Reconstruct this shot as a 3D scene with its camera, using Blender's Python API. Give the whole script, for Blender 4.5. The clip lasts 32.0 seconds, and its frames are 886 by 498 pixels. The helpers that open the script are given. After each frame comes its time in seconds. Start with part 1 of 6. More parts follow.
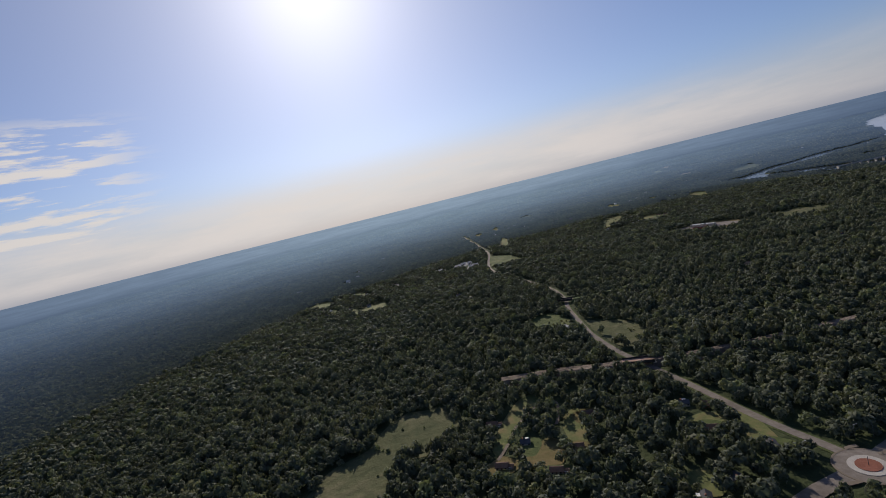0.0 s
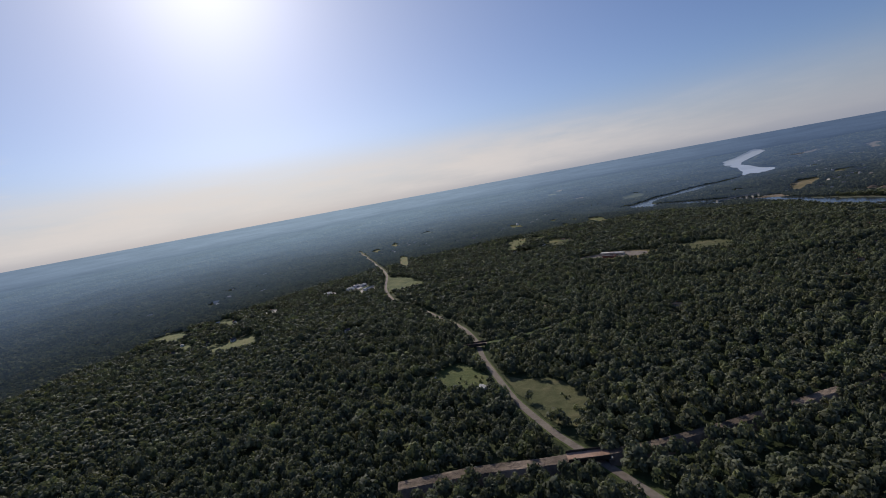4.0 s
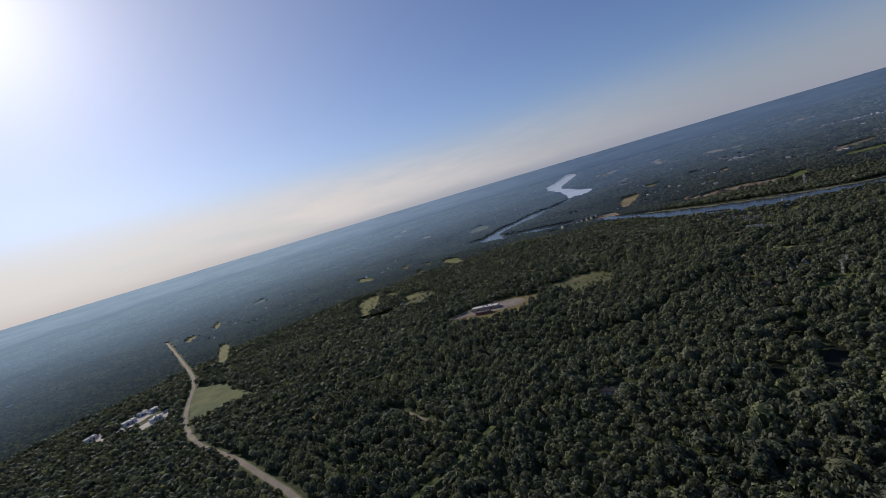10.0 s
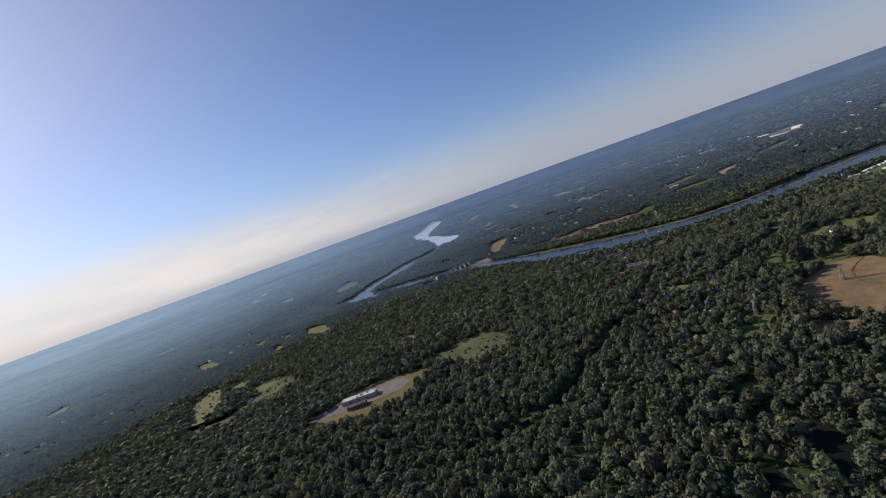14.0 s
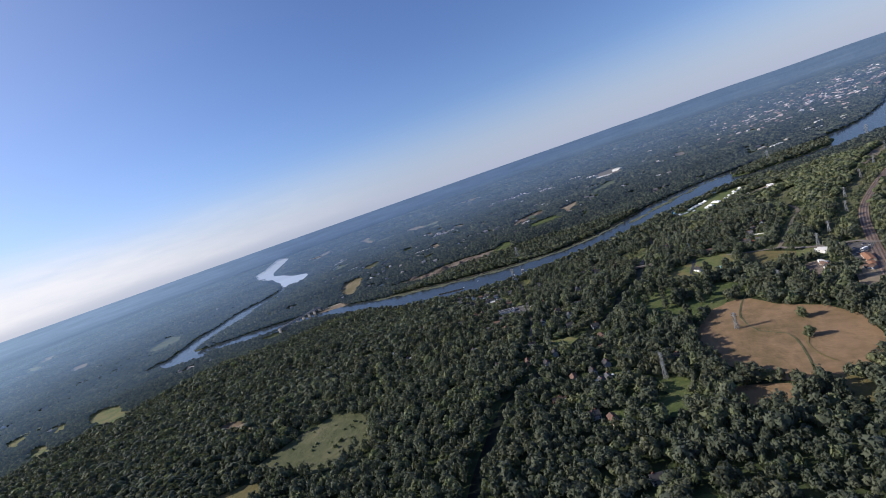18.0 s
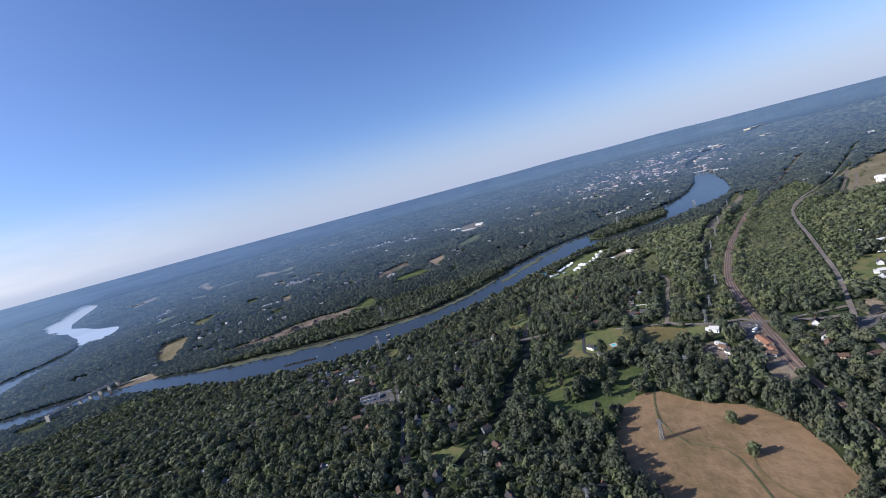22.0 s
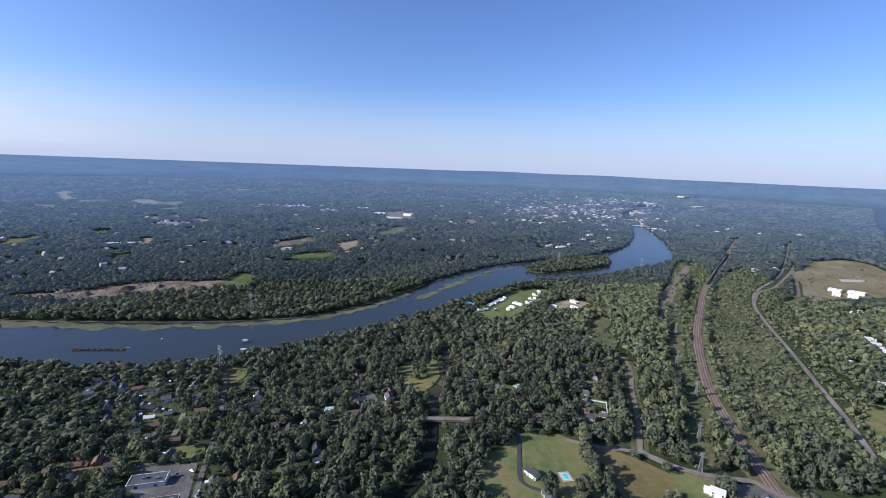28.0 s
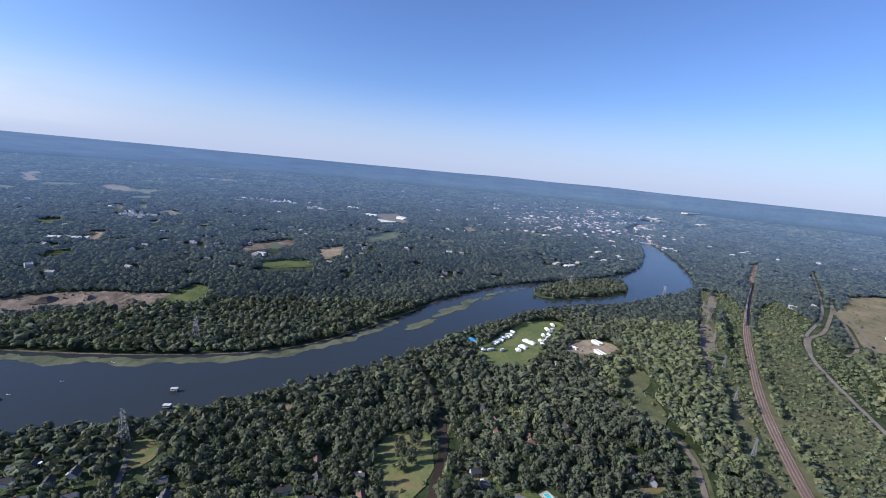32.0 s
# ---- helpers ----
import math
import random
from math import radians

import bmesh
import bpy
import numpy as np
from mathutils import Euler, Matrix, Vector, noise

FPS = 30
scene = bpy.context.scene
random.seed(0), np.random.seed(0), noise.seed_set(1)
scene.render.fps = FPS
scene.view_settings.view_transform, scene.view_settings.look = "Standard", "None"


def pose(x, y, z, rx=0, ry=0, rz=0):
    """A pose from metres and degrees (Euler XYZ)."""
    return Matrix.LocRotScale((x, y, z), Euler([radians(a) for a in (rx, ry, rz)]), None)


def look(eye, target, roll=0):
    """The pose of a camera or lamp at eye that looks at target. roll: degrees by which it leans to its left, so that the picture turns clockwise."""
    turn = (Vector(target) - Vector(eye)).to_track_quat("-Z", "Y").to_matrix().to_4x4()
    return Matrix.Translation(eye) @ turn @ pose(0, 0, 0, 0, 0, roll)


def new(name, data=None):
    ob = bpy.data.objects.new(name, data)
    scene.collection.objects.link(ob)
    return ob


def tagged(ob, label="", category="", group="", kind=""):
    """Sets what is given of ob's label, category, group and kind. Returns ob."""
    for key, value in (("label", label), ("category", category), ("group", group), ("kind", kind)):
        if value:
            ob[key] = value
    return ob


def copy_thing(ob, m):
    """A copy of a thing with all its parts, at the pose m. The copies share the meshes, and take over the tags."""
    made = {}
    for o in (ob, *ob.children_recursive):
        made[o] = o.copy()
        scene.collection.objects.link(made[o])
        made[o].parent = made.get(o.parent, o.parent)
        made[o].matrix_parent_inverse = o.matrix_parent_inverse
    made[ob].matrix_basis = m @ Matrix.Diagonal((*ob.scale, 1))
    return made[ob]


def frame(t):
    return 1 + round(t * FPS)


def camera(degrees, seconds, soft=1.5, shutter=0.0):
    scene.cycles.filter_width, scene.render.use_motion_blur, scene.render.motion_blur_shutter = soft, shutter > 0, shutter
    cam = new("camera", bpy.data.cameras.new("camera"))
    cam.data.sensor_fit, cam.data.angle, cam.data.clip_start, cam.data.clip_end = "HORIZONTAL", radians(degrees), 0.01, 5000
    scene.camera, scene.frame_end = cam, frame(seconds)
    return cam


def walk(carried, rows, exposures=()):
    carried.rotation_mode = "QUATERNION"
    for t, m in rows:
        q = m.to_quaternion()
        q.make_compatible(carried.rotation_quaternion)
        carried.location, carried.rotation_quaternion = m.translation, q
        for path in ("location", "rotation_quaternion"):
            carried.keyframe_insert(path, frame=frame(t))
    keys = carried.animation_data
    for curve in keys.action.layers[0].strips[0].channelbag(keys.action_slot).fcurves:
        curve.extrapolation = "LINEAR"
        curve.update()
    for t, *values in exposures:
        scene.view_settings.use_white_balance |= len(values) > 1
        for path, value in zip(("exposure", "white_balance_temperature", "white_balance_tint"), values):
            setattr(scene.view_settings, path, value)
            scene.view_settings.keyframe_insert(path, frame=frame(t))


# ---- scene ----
cam = camera(88.17, 32.0, soft=1.0)
# seconds, x, y, z, heading, pitch, bank of the aeroplane's camera
FLIGHT = [
    (0.0, -3.1, 5.7, 189.0, 0.89, -6.05, -13.90),
    (0.5, -2.3, 23.1, 189.6, -0.70, -6.99, -12.82),
    (1.0, -1.4, 40.6, 190.0, -2.29, -7.53, -12.00),
    (1.5, -0.1, 58.3, 190.4, -3.97, -7.66, -11.55),
    (2.0, 1.4, 76.0, 190.6, -5.63, -7.65, -11.33),
    (2.5, 3.4, 93.9, 190.9, -7.23, -7.63, -11.16),
    (3.0, 6.0, 112.0, 191.2, -8.83, -7.51, -10.96),
    (3.5, 9.3, 130.2, 191.6, -10.44, -7.35, -10.59),
    (5.5, 29.5, 203.8, 194.0, -15.90, -7.19, -11.10),
    (6.0, 36.1, 222.1, 194.9, -17.34, -7.31, -11.70),
    (6.5, 43.3, 240.2, 195.8, -18.75, -7.33, -12.54),
    (7.0, 51.1, 258.1, 196.7, -20.27, -7.24, -13.44),
    (7.5, 59.6, 275.7, 197.8, -21.93, -7.24, -14.17),
    (8.0, 68.7, 293.0, 198.8, -23.72, -7.16, -15.02),
    (8.5, 78.4, 309.9, 199.9, -25.50, -6.98, -15.85),
    (9.0, 88.8, 326.4, 200.9, -27.33, -6.77, -16.28),
    (9.5, 99.8, 342.4, 201.8, -29.23, -6.65, -16.41),
    (10.0, 111.1, 357.9, 202.5, -31.25, -6.46, -16.55),
    (10.5, 122.9, 373.1, 203.1, -33.24, -6.21, -16.95),
    (11.0, 134.8, 387.8, 203.5, -35.20, -5.95, -17.67),
    (11.5, 147.0, 402.1, 203.7, -37.22, -5.78, -18.27),
    (12.0, 159.3, 416.1, 203.9, -39.45, -5.84, -18.26),
    (12.5, 171.7, 429.8, 204.1, -41.87, -5.85, -18.27),
    (13.0, 184.3, 443.0, 204.2, -44.30, -5.83, -18.52),
    (13.5, 197.2, 455.9, 204.5, -46.53, -5.64, -19.19),
    (15.5, 252.1, 501.1, 206.4, -55.21, -6.31, -20.55),
    (16.0, 266.8, 510.7, 207.0, -57.83, -6.71, -20.46),
    (16.5, 281.9, 519.7, 207.7, -60.22, -7.03, -20.23),
    (17.0, 297.3, 528.1, 208.3, -62.64, -7.32, -19.76),
    (17.5, 312.9, 535.8, 208.9, -64.96, -7.59, -19.47),
    (18.0, 328.7, 543.0, 209.5, -67.25, -7.79, -19.28),
    (18.5, 344.6, 549.6, 210.0, -69.53, -7.76, -19.09),
    (19.0, 360.6, 555.5, 210.6, -71.86, -7.47, -19.00),
    (19.5, 376.7, 560.8, 211.2, -74.06, -7.09, -19.03),
    (20.0, 393.0, 565.4, 211.8, -76.32, -6.78, -18.99),
    (20.5, 409.6, 569.4, 212.4, -78.71, -6.61, -18.57),
    (21.0, 426.5, 572.8, 212.9, -81.10, -6.72, -17.48),
    (21.5, 443.7, 575.5, 213.4, -83.42, -6.99, -16.14),
    (22.0, 461.0, 577.7, 213.7, -85.57, -7.45, -14.83),
    (22.5, 478.5, 579.3, 214.0, -87.56, -8.04, -13.87),
    (23.0, 496.0, 580.5, 214.0, -89.28, -8.86, -11.68),
    (23.5, 513.5, 581.4, 213.8, -90.73, -9.63, -8.54),
    (24.0, 530.9, 582.1, 213.5, -91.93, -10.33, -6.16),
    (24.5, 548.3, 582.6, 213.1, -92.78, -10.81, -3.94),
    (25.0, 565.7, 582.8, 212.7, -93.54, -10.67, -2.44),
    (25.5, 583.1, 582.9, 212.3, -94.32, -10.07, -0.57),
    (27.5, 653.0, 581.6, 211.6, -95.89, -10.16, 2.29),
    (28.0, 670.5, 581.3, 211.6, -95.57, -10.24, 2.31),
    (28.5, 688.1, 581.1, 211.7, -95.52, -10.54, 2.50),
    (29.0, 705.7, 580.9, 211.9, -95.87, -10.72, 2.69),
    (29.5, 723.5, 580.8, 212.3, -96.37, -10.64, 3.34),
    (30.0, 741.4, 580.7, 212.6, -96.77, -10.63, 3.89),
    (30.5, 759.5, 580.6, 213.1, -96.96, -10.52, 4.40),
    (31.0, 777.7, 580.5, 213.5, -97.07, -10.43, 4.94),
    (31.5, 796.1, 580.4, 213.9, -96.92, -10.17, 5.40),
    (32.0, 814.5, 580.3, 214.3, -96.62, -10.06, 5.61),
]


def aim(x, y, z, heading, pitch, bank):
    return pose(x, y, z) @ pose(0, 0, 0, 90 + pitch, 0, heading) @ pose(0, 0, 0, 0, 0, bank)


walk(cam, [(t, aim(*p)) for t, *p in FLIGHT], [(0.0, -0.46, 6750, 14), (8.0, -0.44, 6650, 14), (13.0, -0.22, 6700, 14), (16.5, 0.1, 6400, 14), (20.0, 0.24, 6050, 14), (25.0, 0.46, 5860, 14), (32.0, 0.48, 5840, 14)])

# ---------------- sky and sun ----------------
SUN_AZ, SUN_EL = 99.0, 28.0
world = bpy.data.worlds.new("sky")
scene.world = world
world.use_nodes = True
wn, wl = world.node_tree.nodes, world.node_tree.links
wn.clear()
w_out, w_bg = wn.new("ShaderNodeOutputWorld"), wn.new("ShaderNodeBackground")
w_sky = wn.new("ShaderNodeTexSky")
w_sky.sky_type, w_sky.sun_disc = "NISHITA", False
w_sky.sun_elevation, w_sky.sun_rotation = radians(SUN_EL), radians(90 - SUN_AZ)
w_sky.altitude, w_sky.air_density, w_sky.dust_density, w_sky.ozone_density = 300, 1.0, 0.5, 2.5
w_bg.inputs["Strength"].default_value = 0.1
# thin cloud: streaks of cirrus low in the sky round the sun, and a pale veil just above the horizon
w_co, w_sep = wn.new("ShaderNodeTexCoord"), wn.new("ShaderNodeSeparateXYZ")
wl.new(w_co.outputs["Generated"], w_sep.inputs[0])


def w_math(op, a, b=None):
    n = wn.new("ShaderNodeMath")
    n.operation = op
    for k, v in enumerate((a, b)):
        if isinstance(v, (int, float)):
            n.inputs[k].default_value = v
        elif v is not None:
            wl.new(v, n.inputs[k])
    return n.outputs[0]


def w_range(v, a, b, c=0.0, d=1.0):
    n = wn.new("ShaderNodeMapRange")
    n.interpolation_type = "SMOOTHSTEP"
    for k, x in enumerate((a, b, c, d), 1):
        n.inputs[k].default_value = x
    wl.new(v, n.inputs[0])
    return n.outputs[0]


def w_noise(stretch, scale, detail):
    mp, nz = wn.new("ShaderNodeMapping"), wn.new("ShaderNodeTexNoise")
    mp.inputs["Scale"].default_value = stretch
    nz.inputs["Scale"].default_value, nz.inputs["Detail"].default_value, nz.inputs["Roughness"].default_value = scale, detail, 0.62
    wl.new(w_co.outputs["Generated"], mp.inputs["Vector"])
    wl.new(mp.outputs[0], nz.inputs["Vector"])
    return nz.outputs["Fac"]


w_az = w_math("ARCTAN2", w_sep.outputs["Y"], w_sep.outputs["X"])
w_up = w_sep.outputs["Z"]
streak = w_range(w_noise((1.2, 1.2, 9.0), 5.0, 7), 0.47, 0.58)
cirrus = w_math("MULTIPLY", streak, w_math("MULTIPLY", w_range(w_up, 0.04, 0.08), w_math("MULTIPLY", w_range(w_up, 0.29, 0.24), w_range(w_az, radians(118), radians(127)))))
veil_shape = w_math("MULTIPLY", w_range(w_noise((1.0, 1.0, 6.0), 2.2, 6), 0.32, 0.62, 0.35, 1.0), w_math("MULTIPLY", w_range(w_up, -0.005, 0.02), w_range(w_up, 0.14, 0.05)))
veil = w_math("MULTIPLY", veil_shape, w_math("MULTIPLY", w_range(w_az, radians(20), radians(75)), 0.95))


def w_over(under, factor, colour):
    n = wn.new("ShaderNodeMix")
    n.data_type = "RGBA"
    wl.new(factor, n.inputs["Factor"])
    wl.new(under, n.inputs["A"])
    n.inputs["B"].default_value = (*colour, 1)
    return n.outputs["Result"]


w_tint = wn.new("ShaderNodeMix")
w_tint.data_type, w_tint.blend_type = "RGBA", "MULTIPLY"
w_tint.inputs["Factor"].default_value = 1.0
wl.new(w_sky.outputs[0], w_tint.inputs["A"])
w_tint.inputs["B"].default_value = (0.76, 0.85, 1.1, 1)
low_haze = w_math("MULTIPLY", w_range(w_up, 0.17, -0.01), 0.8)
w_top = w_over(w_tint.outputs["Result"], low_haze, (4.1, 4.6, 5.8))
w_top = w_over(w_top, veil, (8.2, 8.0, 8.0))
w_top = w_over(w_top, w_math("MULTIPLY", cirrus, 0.9), (8.6, 8.4, 8.2))
# the bright aureole round the sun
w_dot = wn.new("ShaderNodeVectorMath")
w_dot.operation = "DOT_PRODUCT"
wl.new(w_co.outputs["Generated"], w_dot.inputs[0])
w_dot.inputs[1].default_value = (math.cos(radians(SUN_AZ)) * math.cos(radians(SUN_EL)), math.sin(radians(SUN_AZ)) * math.cos(radians(SUN_EL)), math.sin(radians(SUN_EL)))
w_near = w_math("MAXIMUM", w_dot.outputs["Value"], 0.0)
w_glow = w_math("ADD", w_math("ADD", w_math("MULTIPLY", w_math("POWER", w_near, 4.0), 1.5), w_math("MULTIPLY", w_math("POWER", w_near, 11.0), 1.2)), w_math("MULTIPLY", w_math("POWER", w_near, 90.0), 4.0))
w_add = wn.new("ShaderNodeMix")
w_add.data_type, w_add.blend_type = "RGBA", "ADD"
w_add.inputs["Factor"].default_value = 1.0
w_comb = wn.new("ShaderNodeCombineColor")
for k, warm in enumerate((1.06, 1.0, 0.72)):
    wl.new(w_math("MULTIPLY", w_glow, warm), w_comb.inputs[k])
wl.new(w_top, w_add.inputs["A"])
wl.new(w_comb.outputs[0], w_add.inputs["B"])
wl.new(w_add.outputs["Result"], w_bg.inputs["Color"])
wl.new(w_bg.outputs[0], w_out.inputs["Surface"])

sun_data = bpy.data.lights.new("sun", "SUN")
sun_data.energy, sun_data.angle, sun_data.color = 5.0, radians(0.5), (1.0, 0.93, 0.82)
sun_ob = new("sun", sun_data)
sun_ob.matrix_world = look((0, 0, 2000), (-math.cos(radians(SUN_AZ)) * 1000, -math.sin(radians(SUN_AZ)) * 1000, 2000 - 1000 * math.tan(radians(SUN_EL))))


# ---------------- materials ----------------
def material(name, colours, scale=0.1, rough=0.85, fine=1.0, bump=0.3, metal=0.0, random_by="", spec=0.1, detail=6, relief=1.0, grain=0.6):
    """A base colour that wanders between the given colours at two scales, with relief."""
    m = bpy.data.materials.new(name)
    m.use_nodes = True
    n, l = m.node_tree.nodes, m.node_tree.links
    b = n["Principled BSDF"]
    b.inputs["Roughness"].default_value, b.inputs["Metallic"].default_value = rough, metal
    b.inputs["Specular IOR Level"].default_value = spec
    co = n.new("ShaderNodeNewGeometry")
    big, small, mix = n.new("ShaderNodeTexNoise"), n.new("ShaderNodeTexNoise"), n.new("ShaderNodeMath")
    for tex, s in ((big, scale), (small, fine)):
        tex.inputs["Scale"].default_value, tex.inputs["Detail"].default_value, tex.inputs["Roughness"].default_value = s, detail, 0.6
        l.new(co.outputs["Position"], tex.inputs["Vector"])
    mix.operation = "MULTIPLY_ADD"
    l.new(small.outputs["Fac"], mix.inputs[0])
    mix.inputs[1].default_value = grain
    l.new(big.outputs["Fac"], mix.inputs[2])
    last = mix
    if random_by:
        r = n.new("ShaderNodeObjectInfo") if random_by == "object" else co
        add = n.new("ShaderNodeMath")
        add.operation = "MULTIPLY_ADD"
        l.new(r.outputs["Random" if random_by == "object" else "Random Per Island"], add.inputs[0])
        add.inputs[1].default_value = 0.5
        l.new(mix.outputs[0], add.inputs[2])
        last = add
    ramp = n.new("ShaderNodeValToRGB")
    lo, hi = (0.6, 1.0) if not random_by else (0.6 + (grain - 0.6) * 0.3, 1.5 + (grain - 0.6) * 0.7)
    norm = n.new("ShaderNodeMapRange")
    norm.inputs[1].default_value, norm.inputs[2].default_value = lo, hi
    l.new(last.outputs[0], norm.inputs[0])
    l.new(norm.outputs[0], ramp.inputs["Fac"])
    els = ramp.color_ramp.elements
    while len(els) < len(colours):
        els.new(0.5)
    for k, c in enumerate(colours):
        els[k].position = k / max(1, len(colours) - 1)
        els[k].color = (*c, 1)
    l.new(ramp.outputs["Color"], b.inputs["Base Color"])
    if bump:
        bp = n.new("ShaderNodeBump")
        bp.inputs["Strength"].default_value, bp.inputs["Distance"].default_value = bump, 1.0 / fine * 0.5 * relief
        l.new(small.outputs["Fac"], bp.inputs["Height"])
        l.new(bp.outputs["Normal"], b.inputs["Normal"])
    return m


def leaf_material(name, colours, warm):
    """Foliage: thin waxy leaves that let some light through; each tree and each stand has a tone of its own."""
    m = bpy.data.materials.new(name)
    m.use_nodes = True
    n, l = m.node_tree.nodes, m.node_tree.links
    b, out = n["Principled BSDF"], n["Material Output"]
    b.inputs["Roughness"].default_value, b.inputs["Specular IOR Level"].default_value = 0.75, LEAF_GLOSS
    b.inputs["Sheen Weight"].default_value, b.inputs["Sheen Roughness"].default_value = 0.1, 0.5
    b.inputs["Sheen Tint"].default_value = (0.62, 0.76, 0.95, 1)
    geo, tone = n.new("ShaderNodeNewGeometry"), n.new("ShaderNodeAttribute")
    tone.attribute_name = "tone"

    def noise(scale, detail):
        t = n.new("ShaderNodeTexNoise")
        t.inputs["Scale"].default_value, t.inputs["Detail"].default_value, t.inputs["Roughness"].default_value = scale, detail, 0.6
        l.new(geo.outputs["Position"], t.inputs["Vector"])
        return t.outputs["Fac"]

    def madd(a, k, c):
        t = n.new("ShaderNodeMath")
        t.operation = "MULTIPLY_ADD"
        l.new(a, t.inputs[0])
        t.inputs[1].default_value = k
        if isinstance(c, float):
            t.inputs[2].default_value = c
        else:
            l.new(c, t.inputs[2])
        return t.outputs[0]

    stands, leaves = noise(0.007, 4), noise(0.7, 3)
    value = madd(geo.outputs["Random Per Island"], 0.14, madd(leaves, 0.4, madd(stands, 1.0, madd(tone.outputs["Fac"], 0.75, -0.68))))
    ramp = n.new("ShaderNodeValToRGB")
    els = ramp.color_ramp.elements
    while len(els) < len(colours):
        els.new(0.5)
    for k, c in enumerate(colours):
        els[k].position, els[k].color = k / (len(colours) - 1), (*c, 1)
    l.new(value, ramp.inputs["Fac"])
    hue = n.new("ShaderNodeMapRange")
    hue.inputs[1].default_value, hue.inputs[2].default_value, hue.inputs[4].default_value = 0.48, 0.72, 0.7
    l.new(noise(0.03, 3), hue.inputs[0])
    tint = n.new("ShaderNodeMix")
    tint.data_type, tint.blend_type = "RGBA", "MULTIPLY"
    tint.inputs["B"].default_value = (*warm, 1)
    l.new(hue.outputs[0], tint.inputs["Factor"])
    l.new(ramp.outputs["Color"], tint.inputs["A"])
    l.new(tint.outputs["Result"], b.inputs["Base Color"])
    thin, mix = n.new("ShaderNodeBsdfTranslucent"), n.new("ShaderNodeMixShader")
    bright = n.new("ShaderNodeMix")
    bright.data_type, bright.blend_type = "RGBA", "MULTIPLY"
    bright.inputs["Factor"].default_value = 1.0
    bright.inputs["B"].default_value = (1.2, 1.25, 0.85, 1)
    l.new(tint.outputs["Result"], bright.inputs["A"])
    l.new(bright.outputs["Result"], thin.inputs["Color"])
    mix.inputs["Fac"].default_value = LEAF_THIN
    l.new(b.outputs[0], mix.inputs[1])
    l.new(thin.outputs[0], mix.inputs[2])
    l.new(mix.outputs[0], out.inputs["Surface"])
    return m


LEAF_GLOSS, LEAF_THIN = 0.12, 0.28
LEAF_TONES = [(0.055, 0.064, 0.043), (0.086, 0.099, 0.064), (0.116, 0.13, 0.085), (0.155, 0.168, 0.11)]
M_LEAF = leaf_material("foliage", LEAF_TONES, (1.2, 1.02, 0.86))
M_PALE_LEAF = leaf_material("pale_foliage", [(0.095, 0.114, 0.06), (0.134, 0.155, 0.081), (0.172, 0.192, 0.102), (0.215, 0.226, 0.128)], (1.2, 1.02, 0.85))
M_BARK = material("bark", [(0.06, 0.045, 0.03), (0.12, 0.09, 0.065)], 0.5, 0.95, 3.0)
M_GROUND = material("undergrowth", [(0.024, 0.033, 0.014), (0.042, 0.056, 0.024), (0.075, 0.088, 0.04)], 0.004, 0.9, 0.09, 0.5)
M_GRASS = material("mown_grass", [(0.085, 0.11, 0.04), (0.125, 0.145, 0.055), (0.175, 0.175, 0.08)], 0.02, 0.9, 0.2, 0.3)
M_MEADOW = material("meadow_grass", [(0.048, 0.07, 0.026), (0.082, 0.105, 0.038), (0.13, 0.138, 0.056)], 0.03, 0.9, 0.25, 0.5)
M_DRY = material("dry_hay_field", [(0.135, 0.108, 0.052), (0.2, 0.135, 0.074), (0.265, 0.175, 0.1)], 0.016, 0.95, 0.1, 0.3, grain=0.75)
M_TAWNY = material("dry_lawn", [(0.105, 0.1, 0.042), (0.155, 0.128, 0.056), (0.2, 0.15, 0.075)], 0.02, 0.95, 0.2, 0.3)
M_DIRT = material("bare_earth", [(0.16, 0.12, 0.08), (0.25, 0.20, 0.14), (0.33, 0.27, 0.2)], 0.02, 0.95, 0.2, 0.4)
M_ASPHALT = material("worn_asphalt", [(0.135, 0.115, 0.098), (0.19, 0.165, 0.142), (0.25, 0.22, 0.19)], 0.03, 0.85, 0.4, 0.15)
M_LOT = material("parking_asphalt", [(0.08, 0.075, 0.07), (0.12, 0.112, 0.105), (0.17, 0.16, 0.15)], 0.05, 0.85, 0.4, 0.15)
M_SPOIL = material("quarry_spoil", [(0.075, 0.062, 0.05), (0.15, 0.12, 0.095), (0.25, 0.2, 0.16)], 0.03, 0.95, 0.15, 0.8)
M_LANE = material("dusty_lane", [(0.15, 0.125, 0.095), (0.22, 0.185, 0.145)], 0.03, 0.9, 0.3, 0.2)
M_ROUGH = material("rough_open_ground", [(0.062, 0.074, 0.033), (0.096, 0.102, 0.05), (0.15, 0.138, 0.077)], 0.012, 0.95, 0.1, 0.4)
M_AIRFIELD = material("dry_open_ground", [(0.12, 0.115, 0.06), (0.185, 0.155, 0.09), (0.26, 0.215, 0.14)], 0.012, 0.95, 0.1, 0.4)
M_PATCHY = material("patchy_lawn", [(0.085, 0.115, 0.04), (0.14, 0.15, 0.06), (0.2, 0.155, 0.075)], 0.035, 0.9, 0.15, 0.3)
# near-black, dull water: shade and reflection of bank trees put into the colour
M_SHADE_WATER = material("water_with_painted_shade", [(0.008, 0.011, 0.009), (0.016, 0.02, 0.014)], 0.03, 0.5, 0.3, 0.05, spec=0.03)
M_BROWN_WATER = material("brown_creek_water", [(0.03, 0.022, 0.015), (0.05, 0.037, 0.026)], 0.03, 0.4, 0.3, 0.05, spec=0.06)
